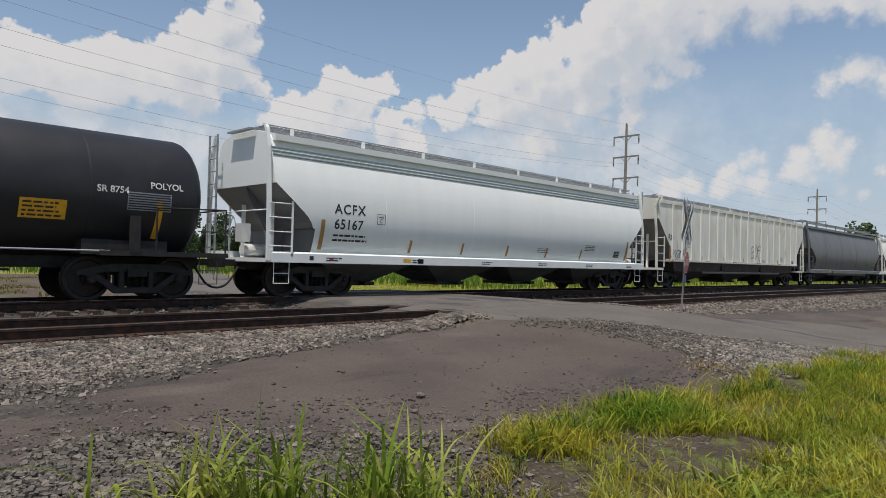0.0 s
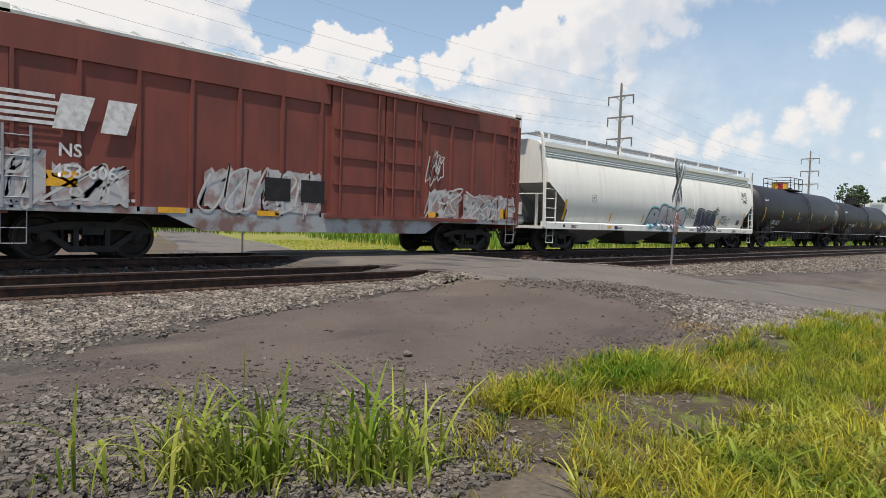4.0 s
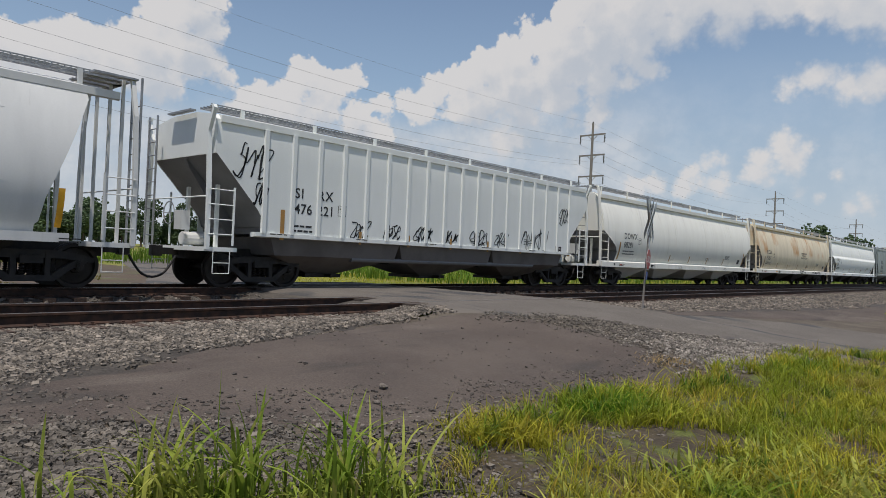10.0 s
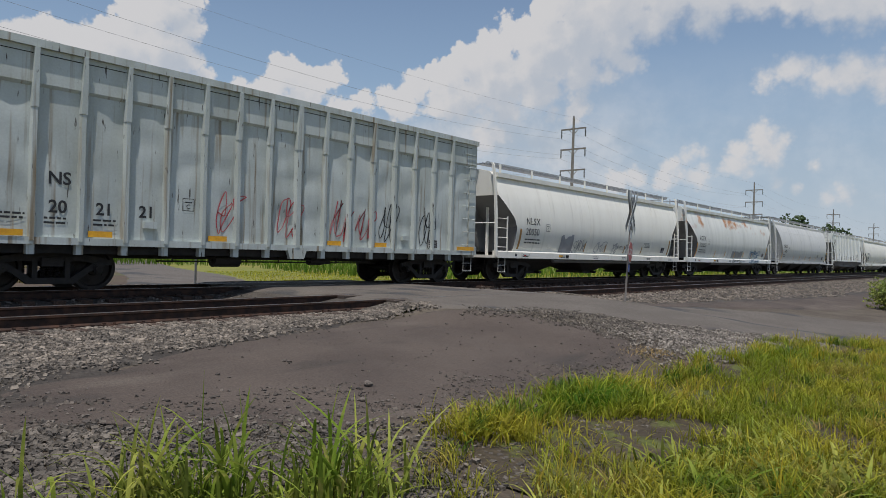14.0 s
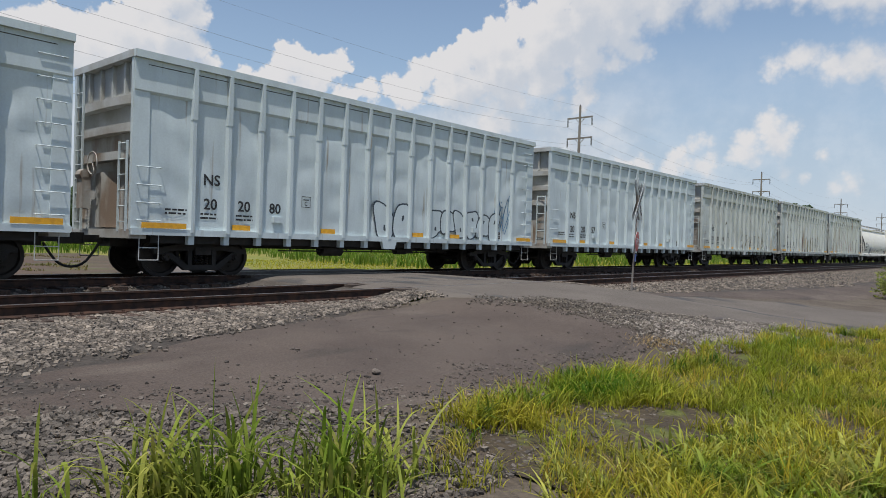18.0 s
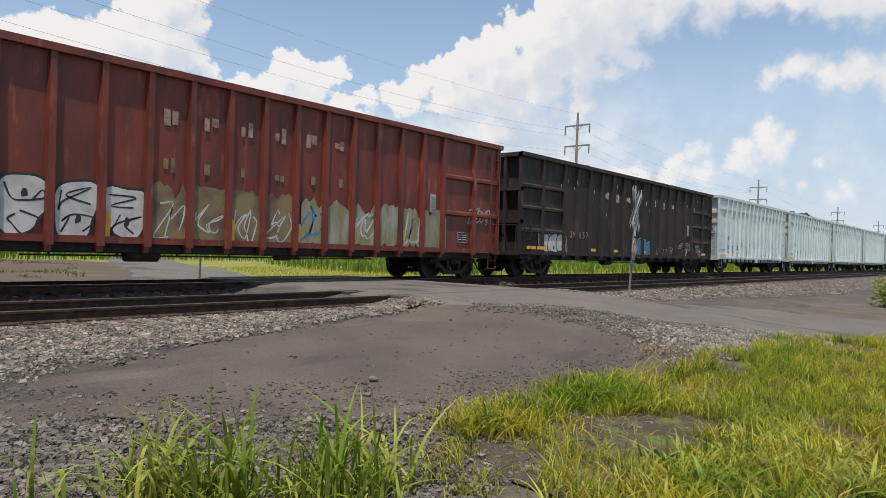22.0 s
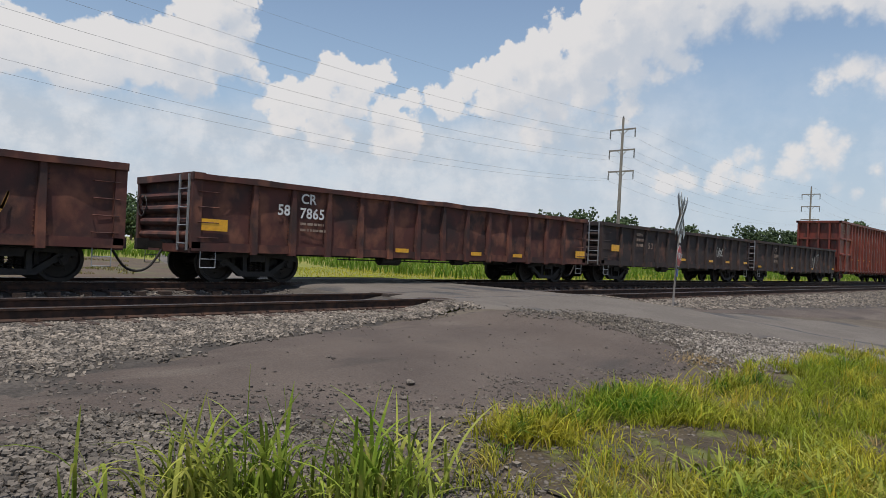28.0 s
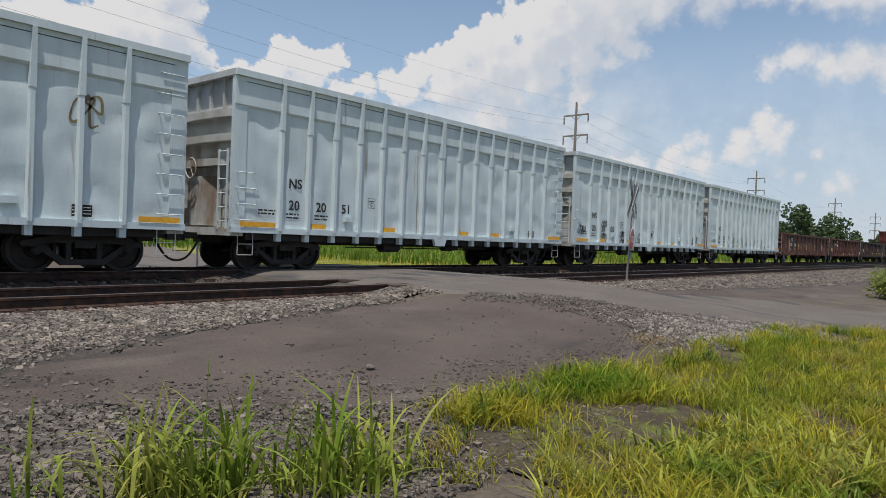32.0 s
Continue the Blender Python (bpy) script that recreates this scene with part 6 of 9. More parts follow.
        for y in (-1.4, -0.9, 0.5, 1.4):
            tube(bm, (s * (L + 0.08), y, 0.98), (s * (L + 0.08), y, 1.95), 0.016, 6)
        part("end_rail", bm, paint, e)
    bm = bmesh.new()
    box(bm, -L + 0.3, L - 0.3, -1.34, 1.34, 0.70, 0.98)
    part("floor", bm, M["black"], e)
    hand_wheel(e, -L - 0.06, 0.7, 2.2, 0.27, paint)
    brake_rigging(e, L, -1.0)
    SIDE = flat(Y + 0.025)
    data_box(e, L - 2.3, 1.22, 0.32, SIDE)
    bm = bmesh.new()
    box(bm, L - 3.68, L - 3.41, -Y - 0.035, -Y - 0.02, 2.11, 2.69)
    plate = part("louvre_plate", bm, M["spray_grey"], e, "grey louvred plate")
    for k in range(7):
        bm = bmesh.new()
        box(bm, L - 3.64, L - 3.45, -Y - 0.055, -Y - 0.035, 2.16 + 0.07 * k, 2.19 + 0.07 * k)
        part("louvre_slat", bm, M["spray_grey"], plate)
    return e, xs, SIDE


def block_letters(e, xs, first, count, z, h, material, side, seed, w=0.38):
    """A railway's name, worn away: one plain block in each panel."""
    rnd = random.Random(seed)
    for k in range(count):
        x = (xs[first + k] + xs[first + k + 1]) / 2 - w / 2
        for u in (0.0, 0.55):
            if rnd.random() < 0.8:
                v = rnd.uniform(0.0, 0.35)
                strip(e, "worn_letter_block", x + w * u, x + w * (u + rnd.uniform(0.3, 0.5)), z + v * h, z + rnd.uniform(0.65, 1.0) * h, material, side)


e, xs, sd = tall_gondola(14, M["browngon"], "tall black-brown gondola car with white and blue graffiti", -358.15, -337.92, (1.78, 2.63, 3.45))
block_letters(e, xs, 3, 8, 3.33, 0.42, M["worn_white"], sd, 1, 0.3)
lettering(e, "657", -5.55, 1.62, 0.26, M["fade"], sd, gap=1.6)
lettering(e, "39", -6.3, 1.62, 0.26, M["fade"], sd, gap=1.3)
bubble(e, -8.5, -6.65, 0.95, 1.85, 3, M["spray_white"], M["ink"], M["spray_grey"], sd, 4, "white and grey sprayed letter")
bubble(e, 0.0, 1.55, 0.95, 1.68, 3, M["spray_blue"], M["ink"], M["spray_teal"], sd, 5, "blue sprayed letter")
for x, w in ((2.3, 0.8), (3.4, 0.9), (5.6, 0.8), (7.9, 0.6)):
    scribble(e, x, x + w, 1.0, 1.4, M["spray_white"], sd, int(x * 10), 4, 0.014)
scribble(e, 5.2, 7.0, 1.35, 1.75, M["spray_white"], sd, 133, 6, 0.014)
scribble(e, 7.6, 8.4, 1.4, 1.75, M["spray_white"], sd, 134, 3, 0.014)
for k in range(26):
    rnd = random.Random(k)
    x, z = rnd.uniform(-9, 9), rnd.uniform(2.4, 4.1)
    strip(e, "paint_chip", x, x + 0.03, z, z + rnd.uniform(0.05, 0.18), M["chalk"], sd, "white paint chip")
for x in (-9.6, -8.9, -4.7, -2.6, 0.4, 8.2):
    strip(e, "reflector", x, x + 0.6, 1.08, 1.2, M["yellow"], flat(1.6 if abs(x) > 8 else 1.5), "orange reflective strip")
e, xs, sd = tall_gondola(16, M["redgon"], "tall oxide red gondola car with long graffiti panels", -380.33, -359.45)
block_letters(e, xs, 4, 7, 3.45, 0.4, M["fade"], sd, 2, 0.34)
block_letters(e, xs, 5, 6, 2.45, 0.34, M["spray_gold"], sd, 3, 0.3)
for k in range(0, 5):
    bubble(e, xs[k] + 0.06, xs[k + 1] - 0.04, 0.95, 2.15, 1, M["spray_white"], M["ink"], None, sd, 60 + k, "white sprayed letter with black outline")
    for z in (1.05, 1.55):
        scribble(e, xs[k] + 0.2, xs[k + 1] - 0.2, z, z + 0.42, M["ink"], flat(sd(0) + 0.01), 640 + k + int(z * 9), 1, 0.02)
blob_fill(e, xs[5] + 0.1, xs[9] + 0.1, 0.93, 2.25, M["spray_gold"], sd, 7, "tan and grey sprayed panel")
blob_fill(e, xs[9] + 0.2, 7.4, 0.93, 2.25, M["spray_moss"], sd, 8, "grey and yellow sprayed panel")
for k in (5, 6, 7, 8):
    scribble(e, xs[k] + 0.15, xs[k + 1] - 0.15, 1.05, 1.75, M["spray_white"], flat(sd(0) + 0.004), 641 + k, 2, 0.02)
for k in (9, 11, 13):
    scribble(e, xs[k] + 0.2, xs[k + 1] - 0.1, 1.1, 1.95, M["spray_blue"] if k == 9 else M["spray_white"], flat(sd(0) + 0.004), 651 + k, 2, 0.03)
scribble(e, 8.5, 9.7, 1.9, 2.4, M["spray_white"], sd, 142, 5, 0.02)
for k in (1, 4, 7, 9, 11, 13):
    strip(e, "reflector", xs[k] + 0.06, xs[k] + 0.19, 0.95, 1.5, M["yellow"], flat(1.51), "orange reflective strip")
e, xs, sd = tall_gondola(16, M["redgon"], "tall oxide red gondola car with white drip marks", -402.76, -381.8)
lettering(e, "139", -7.75, 1.48, 0.27, M["chalk"], sd)
lettering(e, "SOU", -8.68, 1.48, 0.25, M["worn_white"], sd)
lettering(e, "648", -6.8, 1.46, 0.26, M["fade"], sd)
strip(e, "reflector", -9.55, -9.43, 0.97, 1.79, M["yellow"], sd, "orange reflective strip")
for k in (0, 2, 4, 7, 10, 12, 14):
    strip(e, "reflector", xs[k] - 0.06, xs[k] + 0.06, 1.0, 1.6, M["yellow"], flat(1.60), "orange reflective strip")
for x, z0, z1 in ((-2.4, 2.4, 3.9), (7.65, 1.0, 3.6), (-2.1, 1.1, 2.0)):
    strip(e, "paint_drip", x, x + 0.05, z0, z1, M["chalk"], sd, "white paint drip")
e, xs, sd = tall_gondola(16, M["redgon"], "tall oxide red gondola car with worn pale lettering", -424.5, -404.15)
block_letters(e, xs, 2, 8, 3.4, 0.45, M["fade"], sd, 4, 0.32)
block_letters(e, xs, 4, 6, 2.5, 0.36, M["fade"], sd, 5, 0.3)
for k in (0, 2, 4, 6, 9, 11, 13):
    strip(e, "reflector", xs[k] + 0.15, xs[k] + 0.7, 1.75, 1.87, M["yellow"], sd, "orange reflective strip")
strip(e, "reflector", 8.72, 9.2, 1.8, 1.95, M["yellow"], sd, "orange reflective strip")
strip(e, "paint_drip", 8.9, 8.96, 1.0, 3.9, M["chalk"], sd, "white paint drip")
small_print(e, -9.4, 3.9, 1.2, 2, M["fade"], sd, 0.1, 0.2)


# ---- rolling stock: low mill gondola ----
def low_gondola(paint, label, left, right, ribs=4, n=13, seed=1):
    L = (right - left) / 2 * PACE
    e = car("gondola_car", label, "gondola car", left, right)
    running_gear(e, L, 1.85)
    Y, H0, H1 = 1.42, 0.78, 2.42
    xs = [-L + 1.5 + (2 * L - 3.0) / (n - 1) * i for i in range(n)]
    stake = None
    for s in (-1, 1):
        bm = bmesh.new()
        nx, nz = 60, 6
        g = [[bm.verts.new((-L + 0.02 + (2 * L - 0.04) * i / nx, s * (Y + 0.05 * noise.noise((i * 0.33 + seed * 9, j * 0.6, s * 5.0)) * (0 < j < nz)), H0 + (H1 - 0.1 - H0) * j / nz)) for j in range(nz + 1)] for i in range(nx + 1)]
        for i in range(nx):
            for j in range(nz):
                bm.faces.new((g[i][j], g[i + 1][j], g[i + 1][j + 1], g[i][j + 1]))
        part("side_sheet", bm, paint, e, smooth=True)
        bm = bmesh.new()
        # top chord with dents along its length
        k = 30
        loft(bm, [[(-L + 2 * L * i / k, s * 1.36 + 0.012 * noise.noise((i * 0.7, seed, 1)), H1 - 0.13 + 0.02 * noise.noise((i * 0.5, seed, 2))), (-L + 2 * L * i / k, s * 1.54, H1 - 0.13 + 0.02 * noise.noise((i * 0.5, seed, 2))), (-L + 2 * L * i / k, s * 1.54, H1 + 0.025 * noise.noise((i * 0.5, seed, 3))), (-L + 2 * L * i / k, s * 1.36, H1 + 0.025 * noise.noise((i * 0.5, seed, 3)))] for i in range(k + 1)])
        part("top_chord", bm, paint, e)
        bm = bmesh.new()
        box(bm, -L, L, min(s * 1.40, s * 1.48), max(s * 1.40, s * 1.48), H0 - 0.06, H0 + 0.14)
        part("side_sill", bm, paint, e)
        for x in xs:
            if stake is None:
                bm = bmesh.new()
                loft(bm, [[(-0.1, -Y + 0.02, H0 - 0.1), (0.1, -Y + 0.02, H0 - 0.1), (0.075, -Y - 0.12, H0 - 0.1), (-0.075, -Y - 0.12, H0 - 0.1)], [(-0.08, -Y + 0.02, H1 - 0.12), (0.08, -Y + 0.02, H1 - 0.12), (0.055, -Y - 0.08, H1 - 0.12), (-0.055, -Y - 0.08, H1 - 0.12)]])
                for z in np.arange(H0, H1 - 0.2, 0.1):
                    for q in (-0.115, 0.115):
                        tube(bm, (q, -Y + 0.01, z), (q, -Y - 0.02, z), 0.016, 5)
                stake = part("side_stake", bm, paint, e)
                stake.matrix_basis = pose(x, 0, 0)
            else:
                again(stake, pose(x, 0, 0, 0, 0, 0 if s < 0 else 180), e)
        ladder(e, -L + 0.12, -L + 0.6, 0.85, 2.2, 4, s * Y if s < 0 else s * Y + 0.07, paint, False, "grab_iron", 0.07)
        ladder(e, L - 0.6, L - 0.12, 0.85, 2.2, 4, s * Y if s < 0 else s * Y + 0.07, paint, False, "grab_iron", 0.07)
        for x in (-L + 0.4, L - 0.4):
            stirrup(e, x, s * 1.45, M["galv"], 0.36, 0.36, 0.8)
    for s in (-1, 1):
        bm = bmesh.new()
        box(bm, min(s * (L - 0.22), s * (L - 0.15)), max(s * (L - 0.22), s * (L - 0.15)), -Y, Y, H0, H1 - 0.08)
        part("end_sheet", bm, paint, e)
        bm = bmesh.new()
        box(bm, min(s * (L - 0.25), s * (L + 0.04)), max(s * (L - 0.25), s * (L + 0.04)), -1.5, 1.5, H1 - 0.14, H1 + 0.02)
        part("end_chord", bm, paint, e)
        for k in range(ribs):
            z = H0 + 0.28 + (H1 - H0 - 0.45) / ribs * k
            bm = bmesh.new()
            loft(bm, [[(s * (L - 0.16 + 0.15 * math.sin(a)), y, z + 0.11 * math.cos(a)) for a in np.linspace(0.0, math.pi, 7)] for y in (-1.4, 1.4)])
            part("end_rib", bm, paint, e)
        for y in (-1.42, 1.42):
            bm = bmesh.new()
            box(bm, min(s * (L - 0.2), s * (L + 0.02)), max(s * (L - 0.2), s * (L + 0.02)), y - 0.06, y + 0.06, H0, H1 - 0.1)
            part("end_post", bm, paint, e)
        for y in (s * 0.9, s * 1.34):
            bm = bmesh.new()
            box(bm, min(s * (L + 0.03), s * (L + 0.07)), max(s * (L + 0.03), s * (L + 0.07)), y - 0.02, y + 0.02, H0 - 0.05, H1 - 0.02)
            part("ladder_stile", bm, M["galv"], e)
        for k in range(4):
            bm = bmesh.new()
            tube(bm, (s * (L + 0.06), s * 0.9, H0 + 0.1 + 0.4 * k), (s * (L + 0.06), s * 1.34, H0 + 0.1 + 0.4 * k), 0.014, 6)
            part("ladder_rung", bm, M["galv"], e)
        bm = bmesh.new()
        box(bm, min(s * (L - 0.3), s * (L + 0.02)), max(s * (L - 0.3), s * (L + 0.02)), -1.42, 1.42, 0.68, 0.86)
        part("end_sill", bm, paint, e)
    bm = bmesh.new()
    box(bm, -L + 0.2, L - 0.2, -1.38, 1.38, 0.9, 1.0)
    part("floor", bm, M["black"], e)
    hand_wheel(e, -L - 0.05, 1.1, 1.75, 0.26, M["black"])
    brake_rigging(e, L, -1.0)
    return e, xs, flat(Y + 0.05), L


e, xs, sd, L = low_gondola(M["lowgon2"], "low dark rusted gondola car with bulged sides", -441.55, -425.6, 4, 13, 1)
lettering(e, "CR", xs[1] + 0.25, 1.85, 0.26, M["fade"], sd)
lettering(e, "589093", xs[1] + 0.2, 1.5, 0.22, M["fade"], sd)
small_print(e, xs[1] + 0.2, 1.35, 1.0, 3, M["fade"], sd)
scribble(e, xs[8], xs[9] + 0.5, 1.0, 1.9, M["spray_white"], sd, 151, 4, 0.016)
MARKS = [(e, L, sd, ((-L + 0.2, 0.9, "h"), (xs[4], 0.9, "h"), (xs[8], 0.9, "h"), (L - 0.7, 0.95, "h")))]
e, xs, sd, L = low_gondola(M["lowgon2"], "low black-brown gondola car with a sagging top edge", -458.63, -442.81, 4, 13, 2)
lettering(e, "5 3", xs[2] + 0.2, 1.5, 0.24, M["fade"], sd)
small_print(e, xs[1] + 0.2, 2.0, 0.7, 3, M["fade"], sd, 0.12, 0.22)
scribble(e, xs[9] + 0.2, xs[10] + 0.2, 1.3, 1.8, M["spray_white"], sd, 152, 4, 0.02)
MARKS.append((e, L, sd, ((-L + 0.7, 1.3, "q"), (xs[5] + 0.3, 1.05, "h"), (xs[8] + 0.3, 1.05, "h"), (xs[10] + 0.3, 1.05, "h"), (L - 0.8, 1.05, "h"))))
e, xs, sd, L = low_gondola(M["lowgon"], "low maroon rusted gondola car with stencilled numbers", -475.72, -459.82, 4, 13, 3)
lettering(e, "CR", xs[1] + 0.2, 1.98, 0.24, M["chalk"], sd)
lettering(e, "7865", xs[1] + 0.18, 1.62, 0.25, M["chalk"], sd, gap=1.05)
lettering(e, "58", xs[0] + 0.6, 1.66, 0.25, M["chalk"], sd)
small_print(e, xs[1] + 0.2, 1.45, 0.9, 2, M["fade"], sd, 0.06, 0.15)
MARKS.append((e, L, sd, ((-L + 0.2, 1.18, "q"), (xs[4] + 0.2, 0.88, "h"), (xs[7] + 0.2, 0.88, "h"), (xs[9] + 0.2, 0.88, "h"), (L - 0.7, 0.95, "q"))))
e, xs, sd, L = low_gondola(M["lowgon"], "low maroon gondola car with black number panels", -493.1, -477.17, 4, 10, 4)
strip(e, "number_panel", xs[0] + 0.13, xs[1] - 0.13, 1.34, 2.2, M["panel_black"], sd, "black number panel", 0.004)
strip(e, "number_panel", xs[1] + 0.13, xs[2] - 0.13, 1.34, 1.74, M["panel_black"], sd, "black number panel", 0.004)
lettering(e, "CR", xs[0] + 0.74, 1.80, 0.24, M["chalk"], sd, lift=0.01)
lettering(e, "565", xs[0] + 0.56, 1.42, 0.25, M["chalk"], sd, gap=1.12, lift=0.01)
lettering(e, "988", xs[1] + 0.34, 1.4, 0.23, M["chalk"], sd, gap=1.12, lift=0.01)
lettering(e, "565", xs[0] + 0.27, 1.05, 0.25, M["worn_white"], sd, gap=1.3, lift=0.012)
lettering(e, "988", xs[1] + 0.26, 1.06, 0.24, M["worn_white"], sd, gap=1.3, lift=0.012)
# worn round emblem left over from an older paint job, and chalked scrawls
for k, c in ((-0.7, "fade"), (2.3, "fade"), (3.15, "fade"), (4.4, "fade"), (5.2, "fade"), (6.3, "ink"), (7.1, "ink")):
    scribble(e, xs[0] + 1.44 * k, xs[0] + 1.44 * k + 0.7, 1.25, 1.72, M[c], sd, 160 + int(k * 3), 3, 0.012)
scribble(e, xs[8] + 0.15, xs[8] + 0.8, 1.2, 1.75, M["faded_yellow"], sd, 171, 4, 0.03)
for k in (0, 2, 4, 6, 8):
    strip(e, "reflector", xs[k] - 0.05, xs[k] + 0.05, 1.15, 1.95 if k == 0 else 1.6, M["yellow"], sd, "orange reflective strip", 0.075)
for e, L, sd, spots in MARKS:
    for x, z, k in spots:
        w, h = {"h": (0.5, 0.11), "q": (0.62, 0.26), "v": (0.12, 0.75)}[k]
        strip(e, "reflector", x, x + w, z, z + h, M["yellow"], sd, "orange reflective strip", 0.02)


# ---- rolling stock: boxcar ----
def boxcar(left, right):
    L = (right - left) / 2 * PACE
    e = car("boxcar", "faded red boxcar with graffiti and a white roof edge", "boxcar", left, right)
    P = M["boxred"]
    running_gear(e, L)
    Y, H0, H1 = 1.5, 0.95, 4.6
    bm = bmesh.new()
    prism(bm, [(-Y, H0), (Y, H0), (Y, H1 - 0.12), (0.9, H1 + 0.05), (-0.9, H1 + 0.05), (-Y, H1 - 0.12)], -L + 0.12, L - 0.12)
    part("body", bm, P, e)
    bm = bmesh.new()
    prism(bm, [(-Y - 0.04, H1 - 0.14), (-0.9, H1 + 0.06), (0.9, H1 + 0.06), (Y + 0.04, H1 - 0.14), (Y + 0.04, H1 - 0.08), (0.9, H1 + 0.12), (-0.9, H1 + 0.12), (-Y - 0.04, H1 - 0.08)], -L, L)
    for i in range(14):
        x = -L + 0.6 + (2 * L - 1.2) / 13 * i
        prism(bm, [(-Y - 0.02, H1 - 0.08), (-0.9, H1 + 0.12), (0.9, H1 + 0.12), (Y + 0.02, H1 - 0.08), (0.9, H1 + 0.17), (-0.9, H1 + 0.17)], x - 0.04, x + 0.04)
    part("roof", bm, M["nsend"], e, "galvanised roof with rust")
    for s in (-1, 1):
        for k, (a, b) in enumerate(((-L + 0.1, -0.25), (3.0, L - 0.1))):
            bm = bmesh.new()
            box(bm, a, b, min(s * Y, s * (Y + 0.05)), max(s * Y, s * (Y + 0.05)), 3.85, H1 - 0.15)
            part("upper_panel", bm, P, e)
            n = 7 if k == 0 else 5
            for i in range(n):
                x = a + 0.25 + (b - a - 0.5) / (n - 1) * i
                bm = bmesh.new()
                prism_pts = [(x - 0.05, s * Y), (x + 0.05, s * Y), (x + 0.03, s * (Y + 0.06)), (x - 0.03, s * (Y + 0.06))]
                loft(bm, [[(px, py, z) for px, py in prism_pts] for z in (1.0, 3.85)])
                part("side_post", bm, P, e)
        for a, b in ((-0.2, 1.55), (1.6, 2.95)):
            bm = bmesh.new()
            box(bm, a, b, min(s * Y, s * (Y + 0.075)), max(s * Y, s * (Y + 0.075)), 1.05, 4.35)
            d = part("door", bm, P, e, "red ribbed sliding door")
            for z in (1.9, 2.6, 3.3):
                bm = bmesh.new()
                box(bm, a + 0.05, b - 0.05, min(s * (Y + 0.07), s * (Y + 0.11)), max(s * (Y + 0.07), s * (Y + 0.11)), z - 0.05, z + 0.05)
                part("door_rib", bm, P, d)
            for x in (a + 0.25, b - 0.25):
                bm = bmesh.new()
                tube(bm, (x, s * (Y + 0.12), 1.1), (x, s * (Y + 0.12), 4.3), 0.025, 6)
                part("lock_rod", bm, P, d)
        bm = bmesh.new()
        slab(bm, [(-L + 0.1, 1.1), (L - 0.1, 1.1), (L - 0.1, 0.95), (3.8, 0.95), (3.2, 0.62), (-3.6, 0.62), (-4.4, 0.95), (-L + 0.1, 0.95)], min(s * 1.5, s * 1.56), max(s * 1.5, s * 1.56))
        part("side_sill", bm, M["palesill"] if s < 0 else P, e, "pale blue-grey painted sill")
        for z in (1.05, 4.38):
            bm = bmesh.new()
            box(bm, -0.4, 5.4, min(s * Y, s * (Y + 0.14)), max(s * Y, s * (Y + 0.14)), z - 0.05, z + 0.04)
            part("door_track", bm, P, e)
        ladder(e, -L + 0.2, -L + 0.65, 1.0, 2.5, 4, s * (Y + 0.07), M["spray_grey"])
        ladder(e, L - 0.65, L - 0.2, 1.0, 4.4, 9, s * (Y + 0.07), P)
        for x in (-L + 0.4, L - 0.4):
            stirrup(e, x, s * 1.5, M["spray_grey"], 0.42, 0.35, 0.98)
    for s in (-1, 1):
        for k in range(11):
            z = 1.2 + 0.285 * k
            bm = bmesh.new()
            loft(bm, [[(s * (L - 0.13 + 0.13 * math.sin(a)), y, z + 0.1 * math.cos(a)) for a in np.linspace(0, math.pi, 7)] for y in (-1.38, 1.38)])
            part("end_rib", bm, P, e)
        for y in (-1, 1):
            bm = bmesh.new()
            box(bm, min(s * (L - 0.3), s * (L + 0.02)), max(s * (L - 0.3), s * (L + 0.02)), min(y * 1.38, y * 1.53), max(y * 1.38, y * 1.53), 0.9, 4.2)
            part("corner_post", bm, P, e)
        bm = bmesh.new()
        box(bm, min(s * (L - 0.32), s * (L + 0.03)), max(s * (L - 0.32), s * (L + 0.03)), -1.54, 1.54, 4.2, 4.62)
        part("white_end_cap", bm, M["white"], e, "peeling white painted end cap")
        bm = bmesh.new()
        box(bm, min(s * (L - 0.2), s * (L + 0.06)), max(s * (L - 0.2), s * (L + 0.06)), -1.4, 1.4, 0.8, 1.0)
        part("end_sill", bm, P, e)
        bm = bmesh.new()
        for y in (0.9, 1.3):
            tube(bm, (s * (L + 0.1), -y, 1.0), (s * (L + 0.1), -y, 3.0), 0.018, 6)
        for k in range(6):
            tube(bm, (s * (L + 0.1), -0.9, 1.2 + 0.33 * k), (s * (L + 0.1), -1.3, 1.2 + 0.33 * k), 0.014, 6)
        part("end_ladder", bm, M["spray_grey"], e)
    sd = flat(Y + 0.012)
    hi = flat(Y + 0.065)
    # the railway's mark: white bars that run into two white blocks
    for k in range(5):
        strip(e, "railway_mark", -7.85, -6.55 + 0.12 * (k % 2), 2.55 + 0.125 * k, 2.62 + 0.125 * k, M["chalk"], hi, "white bar of the railway mark")
    for a, b in ((-6.6, -5.85), (-5.75, -5.05)):
        bm = bmesh.new()
        vs = [bm.verts.new(p) for p in ((a, 0, 2.5), (b - 0.2, 0, 2.5), (b, 0, 3.16), (a + 0.15, 0, 3.16))]
        bm.faces.new(vs)
        decal(e, "railway_mark", bm, M["chalk"], hi, "white block of the railway mark", 0.01)
    lettering(e, "NS", -6.5, 2.0, 0.24, M["chalk"], hi)
    lettering(e, "453 606", -6.6, 1.6, 0.25, M["chalk"], hi, gap=1.0, lift=0.014)
    small_print(e, -6.6, 1.35, 1.7, 2, M["chalk"], sd, 0.06, 0.17)
